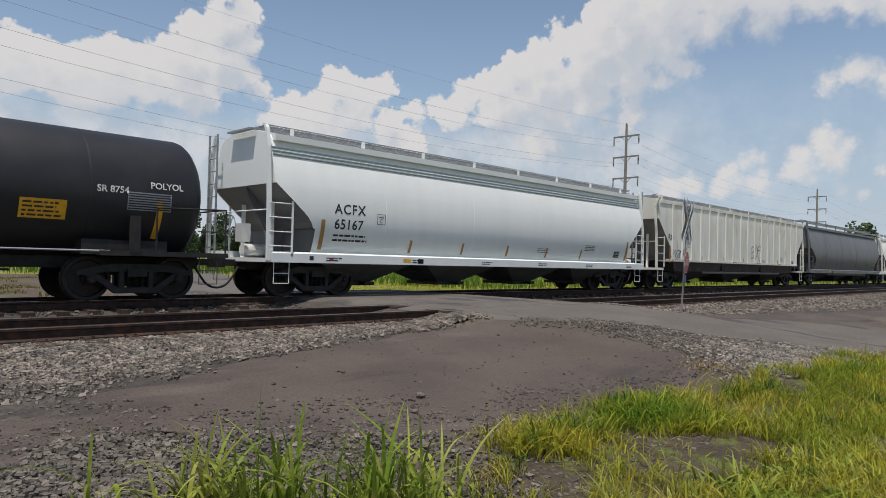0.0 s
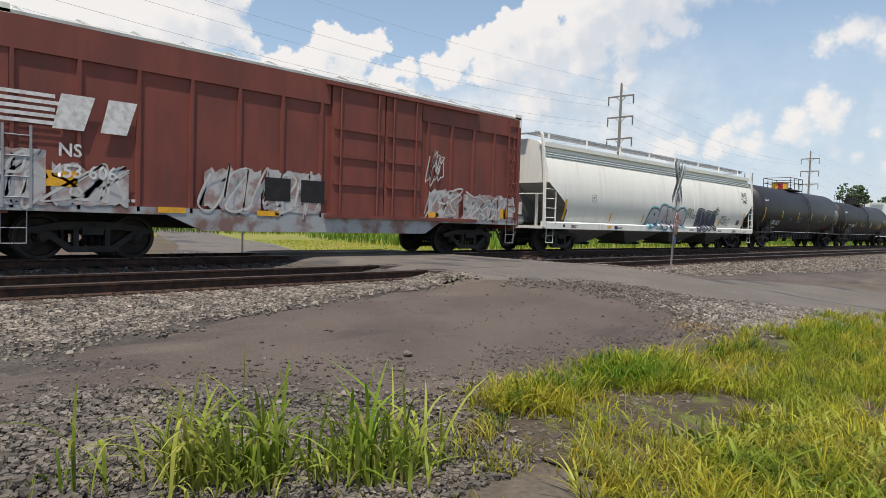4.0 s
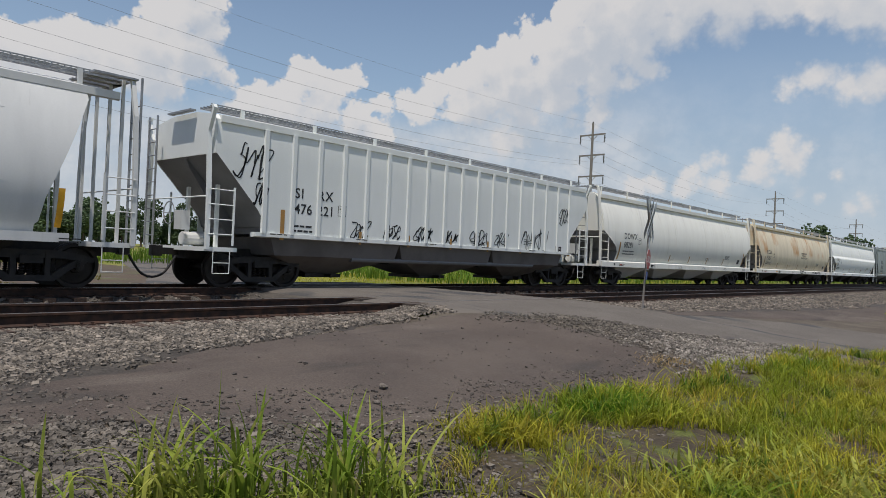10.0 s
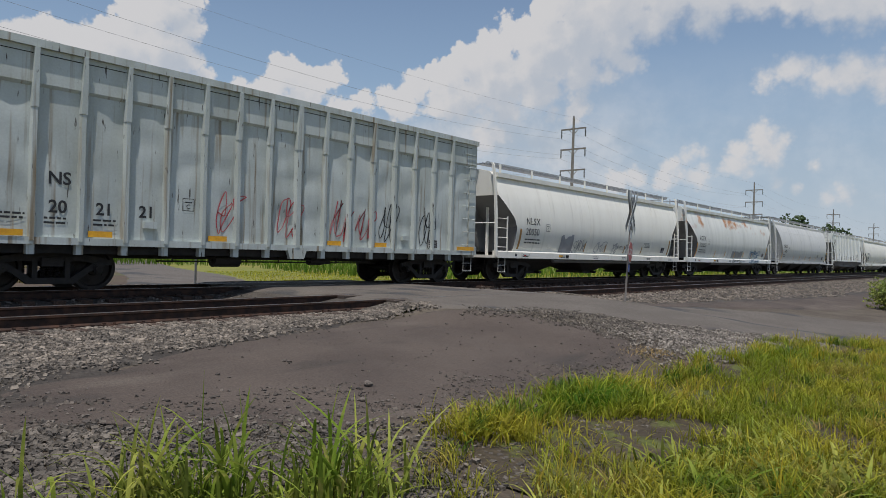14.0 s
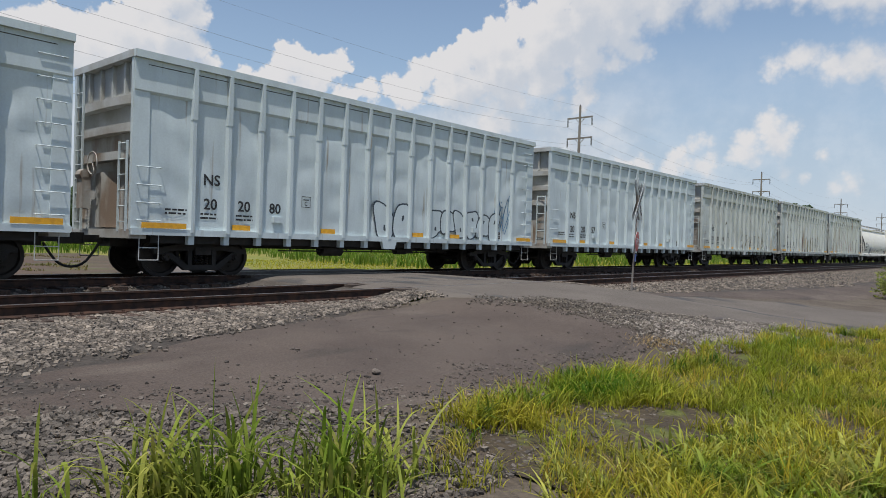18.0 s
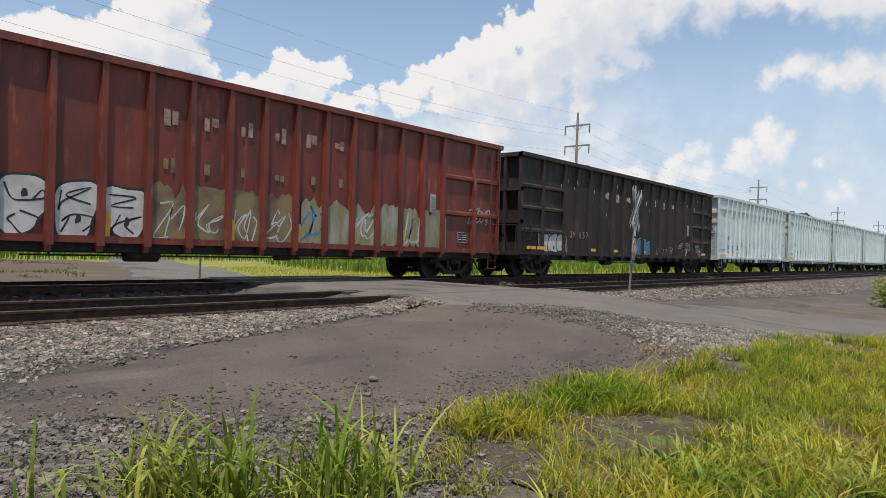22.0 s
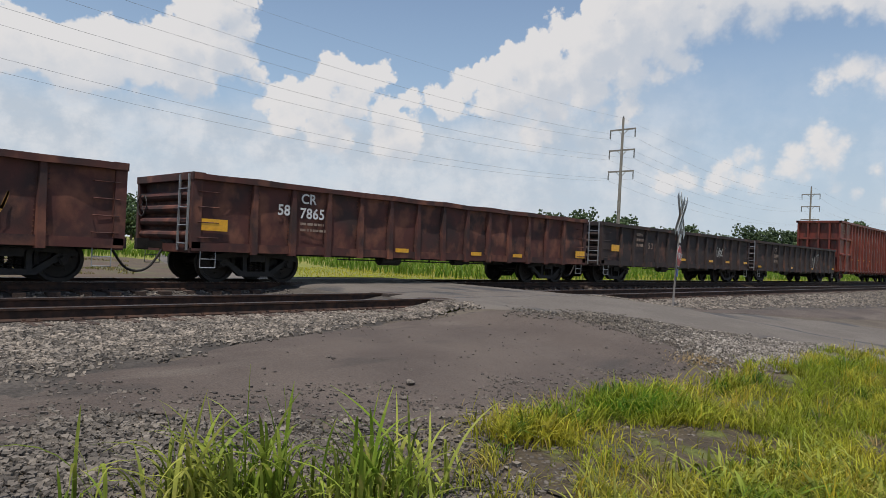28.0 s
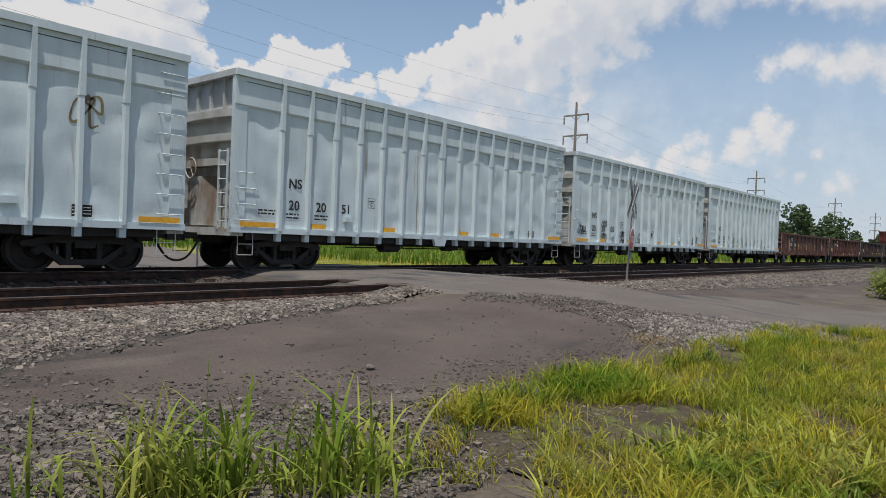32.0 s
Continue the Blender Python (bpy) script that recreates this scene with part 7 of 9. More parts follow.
    for k, (a, b, z) in enumerate(((-7.8, -6.7, 2.1), (-6.6, -5.2, 1.9), (-3.6, -2.2, 2.1), (-2.0, -0.5, 2.1), (3.3, 4.6, 2.0), (4.8, 7.3, 1.9))):
        blob_fill(e, a, b, 1.05, z, M["spray_mist"], hi, 30 + k, "grey-white sprayed cloud", 0.005)
        n = max(2, int((b - a) * 2))
        scribble(e, a + 0.05, b - 0.05, 1.12, z - 0.12, M["spray_grey"], flat(Y + 0.067), 310 + k, n, 0.04, "grey sprayed strokes")
        scribble(e, a, b, 1.1, z - 0.05, M["spray_white"], flat(Y + 0.069), 320 + k, n + 1, 0.03, "white sprayed strokes")
    scribble(e, 3.2, 3.9, 2.1, 3.0, M["spray_white"], hi, 331, 4, 0.02)
    for x, w, h, z in ((-6.7, 0.55, 0.3, 1.42), (-4.6, 0.6, 0.12, 0.99), (-2.3, 0.6, 0.12, 0.99), (3.3, 0.4, 0.15, 1.1), (6.6, 0.4, 0.3, 1.15)):
        strip(e, "reflector", x, x + w, z, z + h, M["yellow"], flat(Y + 0.07), "orange reflective strip")
    for x in (-2.1, -1.1):
        strip(e, "data_panel", x, x + 0.7, 1.35, 1.9, M["panel_black"], hi, "black data panel", 0.012)


boxcar(-65.95, -50.5)


# ---- rolling stock: tank cars ----
def tank_car(left, right, R, zc, lines, house, px, pw, hx, lx, tapes, words):
    L = (right - left) / 2 * PACE
    e = car("tank_car", "black tank car with orange strips and a top platform", "tank car", left, right)
    running_gear(e, L, 1.75)
    P = M["tank"]
    B = L - 0.2
    bm = bmesh.new()
    n = 96
    rings = []
    for k in range(9):
        a = math.pi / 2 * k / 8
        rings.append((-B + 0.55 - 0.55 * math.cos(a), max(0.02, R * math.sin(a))))
    body = rings + [(-x, r) for x, r in rings[::-1]]
    loft(bm, [[(x, r * math.sin(2 * math.pi * i / n), zc + r * math.cos(2 * math.pi * i / n)) for i in range(n)] for x, r in body])
    part("barrel", bm, P, e, "satin black tank barrel", smooth=True)

    def side(z):
        d = min(0.98, max(-0.98, (z - zc) / (R + 0.002)))
        return (R + 0.002) * math.sqrt(1 - d * d)
    for x in (-B + 2.6, -1.6, 1.9, B - 2.6):
        bm = bmesh.new()
        loft(bm, [[(x + k, (R + 0.004) * math.sin(2 * math.pi * i / n), zc + (R + 0.004) * math.cos(2 * math.pi * i / n)) for i in range(n)] for k in (-0.02, 0.02)], cap=False)
        part("weld_seam", bm, P, e)
    for s in (-1, 1):
        bm = bmesh.new()
        loft(bm, [[(s * (L - 2.9), y, z) for y, z in ((-1.2, 0.95), (1.2, 0.95), (1.2, 1.25), (0.9, zc - R * 0.75), (-0.9, zc - R * 0.75), (-1.2, 1.25))], [(s * (L - 1.2), y, z) for y, z in ((-1.2, 0.95), (1.2, 0.95), (1.2, 1.25), (0.9, zc - R * 0.75), (-0.9, zc - R * 0.75), (-1.2, 1.25))]])
        part("saddle", bm, M["black"], e)
        bm = bmesh.new()
        box(bm, min(s * (L - 2.6), s * (L + 0.1)), max(s * (L - 2.6), s * (L + 0.1)), -1.42, 1.42, 0.93, 1.03)
        part("end_platform", bm, M["black"], e)
        bm = bmesh.new()
        for y in (-1.38, 1.38):
            tube(bm, (s * (L + 0.05), y, 1.0), (s * (L + 0.05), y, 2.0), 0.02, 6)
            tube(bm, (s * (L - 1.5), y, 1.0), (s * (L - 1.5), y, 1.95), 0.02, 6)
            tube(bm, (s * (L + 0.05), y, 2.0), (s * (L - 1.5), y, 1.95), 0.02, 6)
            tube(bm, (s * (L + 0.05), y, 1.5), (s * (L - 0.6), y, 1.5), 0.014, 6)
        tube(bm, (s * (L + 0.05), -1.38, 2.0), (s * (L + 0.05), 1.38, 2.0), 0.02, 6)
        part("end_railing", bm, M["black"], e)
        for y in (-1.4, 1.4):
            stirrup(e, s * (L - 0.35), y, M["black"], 0.42, 0.35, 1.0)
            bm = bmesh.new()
            box(bm, s * (L - 1.95) - 0.1, s * (L - 1.95) + 0.1, y - 0.04, y + 0.04, 1.0, 1.75)
            part("placard_holder", bm, M["black"], e)
    for y in (-1, 1):
        bm = bmesh.new()
        tube(bm, (-L + 2.4, y * 1.3, 1.02), (L - 2.4, y * 1.3, 1.02), 0.022, 6)
        part("grab_rail", bm, M["spray_grey"], e)
    bm = bmesh.new()
    for k in range(14):
        x = -L * 0.5 + k * L / 14
        box(bm, x - 0.02, x + 0.02, -0.75, -0.7, 0.55, 0.95)
    tube(bm, (-L * 0.52, -0.72, 0.62), (L * 0.5, -0.72, 0.62), 0.025, 6)
    tube(bm, (-L * 0.52, -0.72, 0.78), (L * 0.5, -0.72, 0.78), 0.018, 6)
    part("underfloor_piping", bm, M["black"], e)
    bm = bmesh.new()
    tube(bm, (-L * 0.45, -0.5, 0.6), (-L * 0.45 + 1.0, -0.5, 0.6), 0.2, 14)
    part("air_reservoir", bm, M["black"], e)
    bm = bmesh.new()
    tube(bm, (0.2, -0.1, zc - R), (0.2, -0.1, 0.4), 0.13, 10)
    part("bottom_outlet", bm, M["black"], e)
    top = zc + R
    bm = bmesh.new()
    box(bm, px - pw, px + pw, -0.85, 0.85, top - 0.06, top)
    part("top_platform", bm, M["black"], e)
    bars = [("railing_post", (x, y, top - 0.15), (x, y, top + 0.75)) for x in (px - pw, px - pw / 3, px + pw / 3, px + pw) for y in (-0.85, 0.85)]
    for z in (0.42, 0.75):
        bars += [("railing_bar", (px - pw, y, top + z), (px + pw, y, top + z)) for y in (-0.85, 0.85)]
        bars += [("railing_bar", (x, -0.85, top + z), (x, 0.85, top + z)) for x in (px - pw, px + pw)]
    for name, a, b in bars:
        bm = bmesh.new()
        tube(bm, a, b, 0.022, 6)
        part(name, bm, M["black"], e)
    if house == "drum":
        bm = bmesh.new()
        tube(bm, (hx, 0, top), (hx, 0, top + 0.42), 0.5, 24)
        d = part("valve_housing", bm, M["yellow"], e, "yellow and red banded valve housing")
        bm = bmesh.new()
        for a in (0.3, 1.9, 3.5, 5.1):
            pts = [(0.504 * math.cos(a + k), 0.504 * math.sin(a + k)) for k in np.linspace(-0.3, 0.3, 6)]
            vs = [[bm.verts.new((hx + u, w, top + z)) for u, w in pts] for z in (0.03, 0.39)]
            for i in range(5):
                bm.faces.new((vs[0][i], vs[0][i + 1], vs[1][i + 1], vs[1][i]))
        part("red_band", bm, M["red_paint"], d, "red panel")
        bm = bmesh.new()
        tube(bm, (hx, 0, top + 0.42), (hx, 0, top + 0.47), 0.52, 24)
        part("housing_lid", bm, M["black"], d)
    else:
        bm = bmesh.new()
        tube(bm, (hx, 0, top), (hx, 0, top + 0.5), 0.45, 20)
        tube(bm, (hx, 0, top + 0.5), (hx, 0, top + 0.56), 0.48, 20)
        part("valve_housing", bm, M["black"], e)
    bm = bmesh.new()
    tube(bm, (px + pw - 0.4, 0, top - 0.05), (px + pw - 0.4, 0, top + 0.2), 0.3, 18)
    part("manway", bm, M["black"], e)
    # ladder that follows the barrel from the platform down the side
    bm = bmesh.new()
    angles = np.linspace(0.62, 1.75, 12)
    for x in (lx - 0.22, lx + 0.22):
        pts = [(x, -(R + 0.12) * math.sin(a), zc + (R + 0.12) * math.cos(a)) for a in angles]
        pts.append((x, -1.45, 0.7))
        for a, b in zip(pts, pts[1:]):
            tube(bm, a, b, 0.02, 6)
    for a in angles:
        tube(bm, (lx - 0.22, -(R + 0.12) * math.sin(a), zc + (R + 0.12) * math.cos(a)), (lx + 0.22, -(R + 0.12) * math.sin(a), zc + (R + 0.12) * math.cos(a)), 0.014, 6)
    for z in (0.75, 1.1, 1.45):
        tube(bm, (lx - 0.22, -1.45, z), (lx + 0.22, -1.45, z), 0.014, 6)
    part("side_ladder", bm, M["black"], e)
    for x, z, h in tapes:
        strip(e, "reflector", x, x + 0.13, z, z + h, M["yellow"], side, "orange reflective strip", 0.008)
    mark, number = lines
    wx, wz, wh = words
    lettering(e, mark + " " + number, wx, wz, wh, M["chalk"], side, gap=1.0, lift=0.012)
    small_print(e, wx, wz - 0.2, 1.9, 2, M["chalk"], side, 0.06, 0.14, 8)
    small_print(e, -1.5, zc - 0.35, 0.75, 7, M["spray_grey"], side, 0.02, 0.06, 9)
    small_print(e, 2.9, zc - 0.55, 0.8, 2, M["spray_grey"], side, 0.03, 0.08, 10)
    strip(e, "table_panel", B - 1.9, B - 1.0, zc - 0.35, zc + 0.02, M["spray_grey"], side, "grey table of test dates", 0.007)
    for k in range(7):
        strip(e, "table_line", B - 1.88, B - 1.02, zc - 0.33 + 0.05 * k, zc - 0.305 + 0.05 * k, M["ink"], side, "", 0.011)
    if house == "drum":
        lettering(e, "ISOPROPYL", B - 1.65, zc + 0.22, 0.12, M["chalk"], side, lift=0.01)
        lettering(e, "ALCOHOL", B - 1.5, zc + 0.07, 0.12, M["chalk"], side, lift=0.01)
        plate_box(e, -B + 5.3, zc - 0.65, side, M["spray_grey"])
        bm = bmesh.new()
        vs = [bm.verts.new(p) for p in ((B - 3.0, 0, zc - 1.15), (B - 2.8, 0, zc - 0.95), (B - 3.0, 0, zc - 0.75), (B - 3.2, 0, zc - 0.95))]
        bm.faces.new(vs)
        decal(e, "hazard_placard", bm, M["red_paint"], side, "red diamond hazard placard", 0.05)
    else:
        lettering(e, "POLYOL", B - 1.45, zc + 0.12, 0.13, M["chalk"], side, lift=0.01)
        lettering(e, "SR 8754", B - 2.5, zc - 0.02, 0.13, M["chalk"], side, lift=0.01)
        strip(e, "notice", 4.0, 4.8, zc - 0.62, zc - 0.25, M["yellow"], side, "yellow notice with black lines", 0.007)
        small_print(e, 4.05, zc - 0.34, 0.7, 4, M["ink"], lambda z: side(z) + 0.005, 0.035, 0.08, 12)
        strip(e, "notice", 1.0, 1.35, zc - 0.62, zc - 0.3, M["yellow"], side, "yellow notice", 0.007)
    lettering(e, mark + " " + number, -B + 0.62, zc + 0.45, 0.1, M["chalk"], side, lift=0.012)


tank_car(-8.96, 7.34, 1.36, 2.22, ("GATX", "204381"), "plain", -0.67, 1.33, -0.28, -0.65,
    ((-6.98, 1.28, 0.78), (-3.86, 1.64, 0.42), (-2.1, 1.64, 0.42), (1.06, 1.64, 0.42), (3.48, 1.64, 0.42), (6.52, 1.3, 0.78)), (-6.03, 1.6, 0.225))
tank_car(-27.34, -10.03, 1.5, 2.36, ("LYBX", "5023"), "drum", -0.2, 1.22, -0.8, 0.31,
    ((-7.76, 1.61, 0.85), (-4.67, 1.9, 0.42), (-1.56, 1.86, 0.42), (1.18, 1.86, 0.42), (4.25, 1.88, 0.42), (7.28, 1.6, 0.8)), (-6.3, 1.46, 0.25))


# ---- rolling stock: covered hoppers ----
def hopper(left, right, paint, label, mark, number, style="round", chutes=4, eave=3.98, sill=None, chute=None, slope=None, lettering_mat="ink", tape="faded_yellow", bands=False, walk=0.3, text=1.55, slant=(2.5, 1.35, 1.6)):
    L = (right - left) / 2 * PACE
    e = car("covered_hopper_car", label, "hopper car", left, right)
    running_gear(e, L, 1.7)
    sill = sill or paint
    chute = chute or M["black"]
    slope = slope or (paint if style == "tall" else M["darkgrey"])
    zt = eave - 0.12
    if style == "round":
        shape = [(z, 1.59 - (z - 2.12) ** 2 / (7.2 if z > 2.12 else 4.6)) for z in np.linspace(1.08, zt, 16)]
        cut, foot, knee = slant
    elif style == "tall":
        shape = [(z, 1.575 - (z - 2.12) ** 2 / (6.8 if z > 2.12 else 4.6)) for z in np.linspace(1.08, zt, 16)]
        cut, foot, knee = 3.78, 1.0, 1.3
    elif style == "seamed":
        shape = [(1.08, 1.47), (1.35, 1.51), (1.7, 1.535), (2.1, 1.545), (2.5, 1.545), (2.9, 1.535), (3.3, 1.52), (3.6, 1.50), (zt, 1.47)]
        cut, foot, knee = 2.35, 1.15, 1.25
    else:
        shape = [(1.08, 1.49), (1.35, 1.5), (1.7, 1.5), (2.1, 1.5), (2.5, 1.5), (2.9, 1.5), (3.3, 1.5), (3.6, 1.49), (zt, 1.47)]
        cut, foot, knee = 3.1, 1.5, 1.5
    zb = 1.32 if style == "ribbed" else 1.08

    def side(z):
        return lerp(shape, z)

    B = L - (0.85 if style == "tall" else 0.12)

    def reach(z):
        u = min(1.0, max(0.0, (cut - z) / (cut - knee)))
        u = u - 0.12 * max(0.0, 1 - abs(u - 1) / 0.2)
        return B - foot * u - (0.06 if z < knee else 0.0)

    zs = sorted(set([zb + (zt - zb) * i / 18 for i in range(19)] + [cut, knee, knee + 0.15]))
    for s in (-1, 1):
        bm = bmesh.new()
        g = [[bm.verts.new((reach(z) * (2 * i / 30 - 1), s * (side(z) + 0.0025 * noise.noise((i * 0.5 + L, z * 1.5, left))), z)) for i in range(31)] for z in zs]
        for r0, r1 in zip(g, g[1:]):
            for i in range(30):
                bm.faces.new((r0[i], r0[i + 1], r1[i + 1], r1[i]))
        part("side_sheet", bm, paint, e, smooth=True)
    yr = side(zt)
    bm = bmesh.new()
    prism(bm, [(-yr, zt), (-yr + 0.12, eave), (-0.6, eave + 0.12), (0.6, eave + 0.12), (yr - 0.12, eave), (yr, zt)], -B, B)
    part("roof", bm, paint, e)
    for s in (-1, 1):
        bm = bmesh.new()
        zz = [cut + (zt - cut) * i / 6 for i in range(7)]
        outline = [(-side(z), z) for z in zz] + [(-yr + 0.12, eave), (-0.6, eave + 0.12), (0.6, eave + 0.12), (yr - 0.12, eave)] + [(side(z), z) for z in zz[::-1]]
        prism(bm, [(y * 0.995, z) for y, z in outline], s * B - 0.02, s * B + 0.015)
        part("end_sheet", bm, paint, e)
    # lower sloping ends, in a darker colour
    for s in (-1, 1):
        bm = bmesh.new()
        loft(bm, [[(s * (reach(z) - k), y * side(z) * 0.99, z) for y, k in ((-1, 0.02), (1, 0.02), (1, 0.06), (-1, 0.06))] for z in zs if z <= cut])
        part("slope_sheet", bm, slope, e, "dark sloping end sheet")
        bm = bmesh.new()
        slab(bm, [(s * (B - 0.02), cut), (s * (B - foot), knee), (s * (B - foot * 0.98), zb), (s * (B - foot * 0.8), zb), (s * (B - 0.12), cut - 0.25)], -0.06, 0.06)
        part("slope_stiffener", bm, slope, e)
    for s in (-1, 1):
        bm = bmesh.new()
        out = 0.15 if style == "round" else 0.05
        prism(bm, [(s * (yr - 0.02), zt - 0.08), (s * (yr + out), zt - 0.06), (s * (yr + out), zt + 0.09), (s * (yr - 0.12), zt + 0.13)], -L + 0.2, L - 0.2)
        part("eave_rail", bm, paint, e)
        bm = bmesh.new()
        if style == "seamed":
            prism(bm, [(s * 1.3, 1.02), (s * 1.57, 1.05), (s * 1.57, 1.16), (s * 1.48, 1.2), (s * 1.3, 1.2)], -L + 0.4, L - 0.4)
        elif style == "tall":
            box(bm, -L + 1.2, L - 1.2, min(s * 1.3, s * 1.5), max(s * 1.3, s * 1.5), 0.92, 1.1)
        elif style == "ribbed":
            prism(bm, [(s * 1.3, 1.24), (s * 1.53, 1.26), (s * 1.53, 1.36), (s * 1.3, 1.36)], -L + 1.2, L - 1.2)
        else:
            prism(bm, [(s * 1.3, 0.86), (s * 1.55, 0.86), (s * 1.55, 1.08), (s * 1.49, 1.12), (s * 1.3, 1.12)], -L + 0.05, L - 0.05)
        part("side_sill", bm, sill, e)
        if style == "seamed":
            bm = bmesh.new()
            prism(bm, [(s * 1.45, 0.98), (s * 1.5, 0.98), (s * 1.5, 1.03), (s * 1.45, 1.03)], -L + 0.4, L - 0.4)
            part("sill_lip", bm, M["chalk"], e, "pale lip under the sill")
    if bands:
        for z in (zt - 0.42, zt - 0.33, zt - 0.24):
            for s in (-1, 1):
                bm = bmesh.new()
                prism(bm, [(s * (side(z - 0.03) - 0.01), z - 0.03), (s * (side(z) + 0.03), z - 0.01), (s * (side(z) + 0.03), z + 0.015), (s * (side(z + 0.03) - 0.01), z + 0.03)], -B, B)
                part("eave_corrugation", bm, M["bluegrey"], e)
    if style == "ribbed":
        n = 18
        post = None
        for s in (-1, 1):
            for i in range(n):
                x = -B + 1.3 + (2 * B - 2.6) / (n - 1) * i
                if post is None:
                    bm = bmesh.new()
                    loft(bm, [[(-0.07, -1.49, z), (0.07, -1.49, z), (0.05, -1.545, z), (-0.05, -1.545, z)] for z in (1.34, zt - 0.05)])
                    post = part("side_post", bm, paint, e)
                    post.matrix_basis = pose(x, 0, 0)
                else:
                    again(post, pose(x, 0, 0, 0, 0, 0 if s < 0 else 180), e)
    elif style == "seamed":
        n = 9
        for i in range(n):
            x = -B + 1.75 + (2 * B - 2.9) / (n - 1) * i
            bm = bmesh.new()
            loft(bm, [[(x - 0.035, -side(z) + 0.01, z), (x + 0.035, -side(z) + 0.01, z), (x + 0.015, -side(z) - 0.022, z), (x - 0.015, -side(z) - 0.022, z)] for z in (1.2, 1.7, 2.1, 2.5, 2.9, 3.3, 3.6, zt - 0.06)])
            part("side_seam", bm, paint, e)
    else:
        for z in (2.0, 3.35) if style == "tall" else ():
            bm = bmesh.new()
            box(bm, -B + 1.5, B - 1.5, -side(z) - 0.005, -side(z) + 0.02, z - 0.006, z + 0.006)
            part("weld_seam", bm, paint, e)
        for k in range(4):
            x = -B + 3.4 + (2 * B - 6.8) / 3 * k
            bm = bmesh.new()
            loft(bm, [[(x - 0.006, -side(z) + 0.01, z), (x + 0.006, -side(z) + 0.01, z), (x + 0.006, -side(z) - 0.006, z), (x - 0.006, -side(z) - 0.006, z)] for z in zs])
            part("weld_seam", bm, paint, e)
    # discharge chutes under the floor
    span = 2 * B - 2 * foot - 0.2
    top = 1.0 if style == "seamed" else 1.26 if style == "ribbed" else 1.08
    wide = 1.4 if style in ("seamed", "ribbed") else 1.2
    mid = 0.8 if style in ("seamed", "round") else 0.93
    for k in range(chutes):
        xc = -span / 2 + span / chutes * (k + 0.5)
        w = span / chutes * 0.5
        bm = bmesh.new()
        loft(bm, [[(xc - w, -wide, top), (xc + w, -wide, top), (xc + w, wide, top), (xc - w, wide, top)], [(xc - w * mid, -wide * 0.97, 0.82), (xc + w * mid, -wide * 0.97, 0.82), (xc + w * mid, wide * 0.97, 0.82), (xc - w * mid, wide * 0.97, 0.82)], [(xc - 0.5, -0.6, 0.36), (xc + 0.5, -0.6, 0.36), (xc + 0.5, 0.6, 0.36), (xc - 0.5, 0.6, 0.36)]])
        c = part("discharge_chute", bm, chute, e)
        bm = bmesh.new()
        box(bm, xc - 0.6, xc + 0.6, -0.7, 0.7, 0.26, 0.36)
        part("gate", bm, M["wheel"], c)
        bm = bmesh.new()
        tube(bm, (xc + 0.1, -0.95, 0.31), (xc + 0.1, 0.95, 0.31), 0.05, 10)
        part("gate_shaft", bm, M["wheel"], c)
    if chutes == 3 and style != "seamed":
        bm = bmesh.new()
        tube(bm, (-span * 0.3, -1.3, 0.78), (span * 0.36, -1.3, 0.78), 0.07, 10)
        part("air_pipe", bm, M["darkgrey"], e)
    # roof walk of open grating, hatches
    wz = eave + walk
    yw = -yr + 0.32
    bm = bmesh.new()
    for k in range(4):
        box(bm, -L + 0.1, L - 0.1, yw + 0.15 * k - 0.012, yw + 0.15 * k + 0.012, wz, wz + 0.05)
    for i in range(int(2 * (L - 0.2) / 0.16)):
        x = -L + 0.2 + 0.16 * i
        box(bm, x - 0.012, x + 0.012, yw, yw + 0.45, wz + 0.005, wz + 0.04)
    part("roof_walk", bm, M["galv"], e, "galvanised grating walkway")
    bm = bmesh.new()
    for k in range(int(2 * (L - 0.2) / 0.12)):
        x = -L + 0.2 + 0.12 * k
        slab(bm, [(x, wz - 0.05), (x + 0.025, wz - 0.05), (x + 0.085, wz + 0.07), (x + 0.06, wz + 0.07)], yw - 0.05, yw - 0.035)
    box(bm, -L + 0.1, L - 0.1, yw - 0.055, yw - 0.03, wz + 0.06, wz + 0.085)
    box(bm, -L + 0.1, L - 0.1, yw - 0.055, yw - 0.03, wz - 0.07, wz - 0.045)
    part("walk_edge", bm, M["galv"], e, "open lattice edge of the walkway")
    n = 8
    for i in range(n):
        x = -L + 0.9 + (2 * L - 1.8) / (n - 1) * i
        bm = bmesh.new()
        slab(bm, [(x - 0.05, eave - 0.03), (x + 0.05, eave - 0.03), (x + 0.05, wz + 0.06), (x - 0.05, wz + 0.06)], yw - 0.09, yw - 0.06)
        part("walk_bracket", bm, paint, e)
    for i in range(6):
        x = -B + 1.4 + (2 * B - 2.8) / 5 * i
        bm = bmesh.new()
        tube(bm, (x, 0.35, eave + 0.05), (x, 0.35, eave + 0.24), 0.36, 18)
        part("roof_hatch", bm, paint, e)
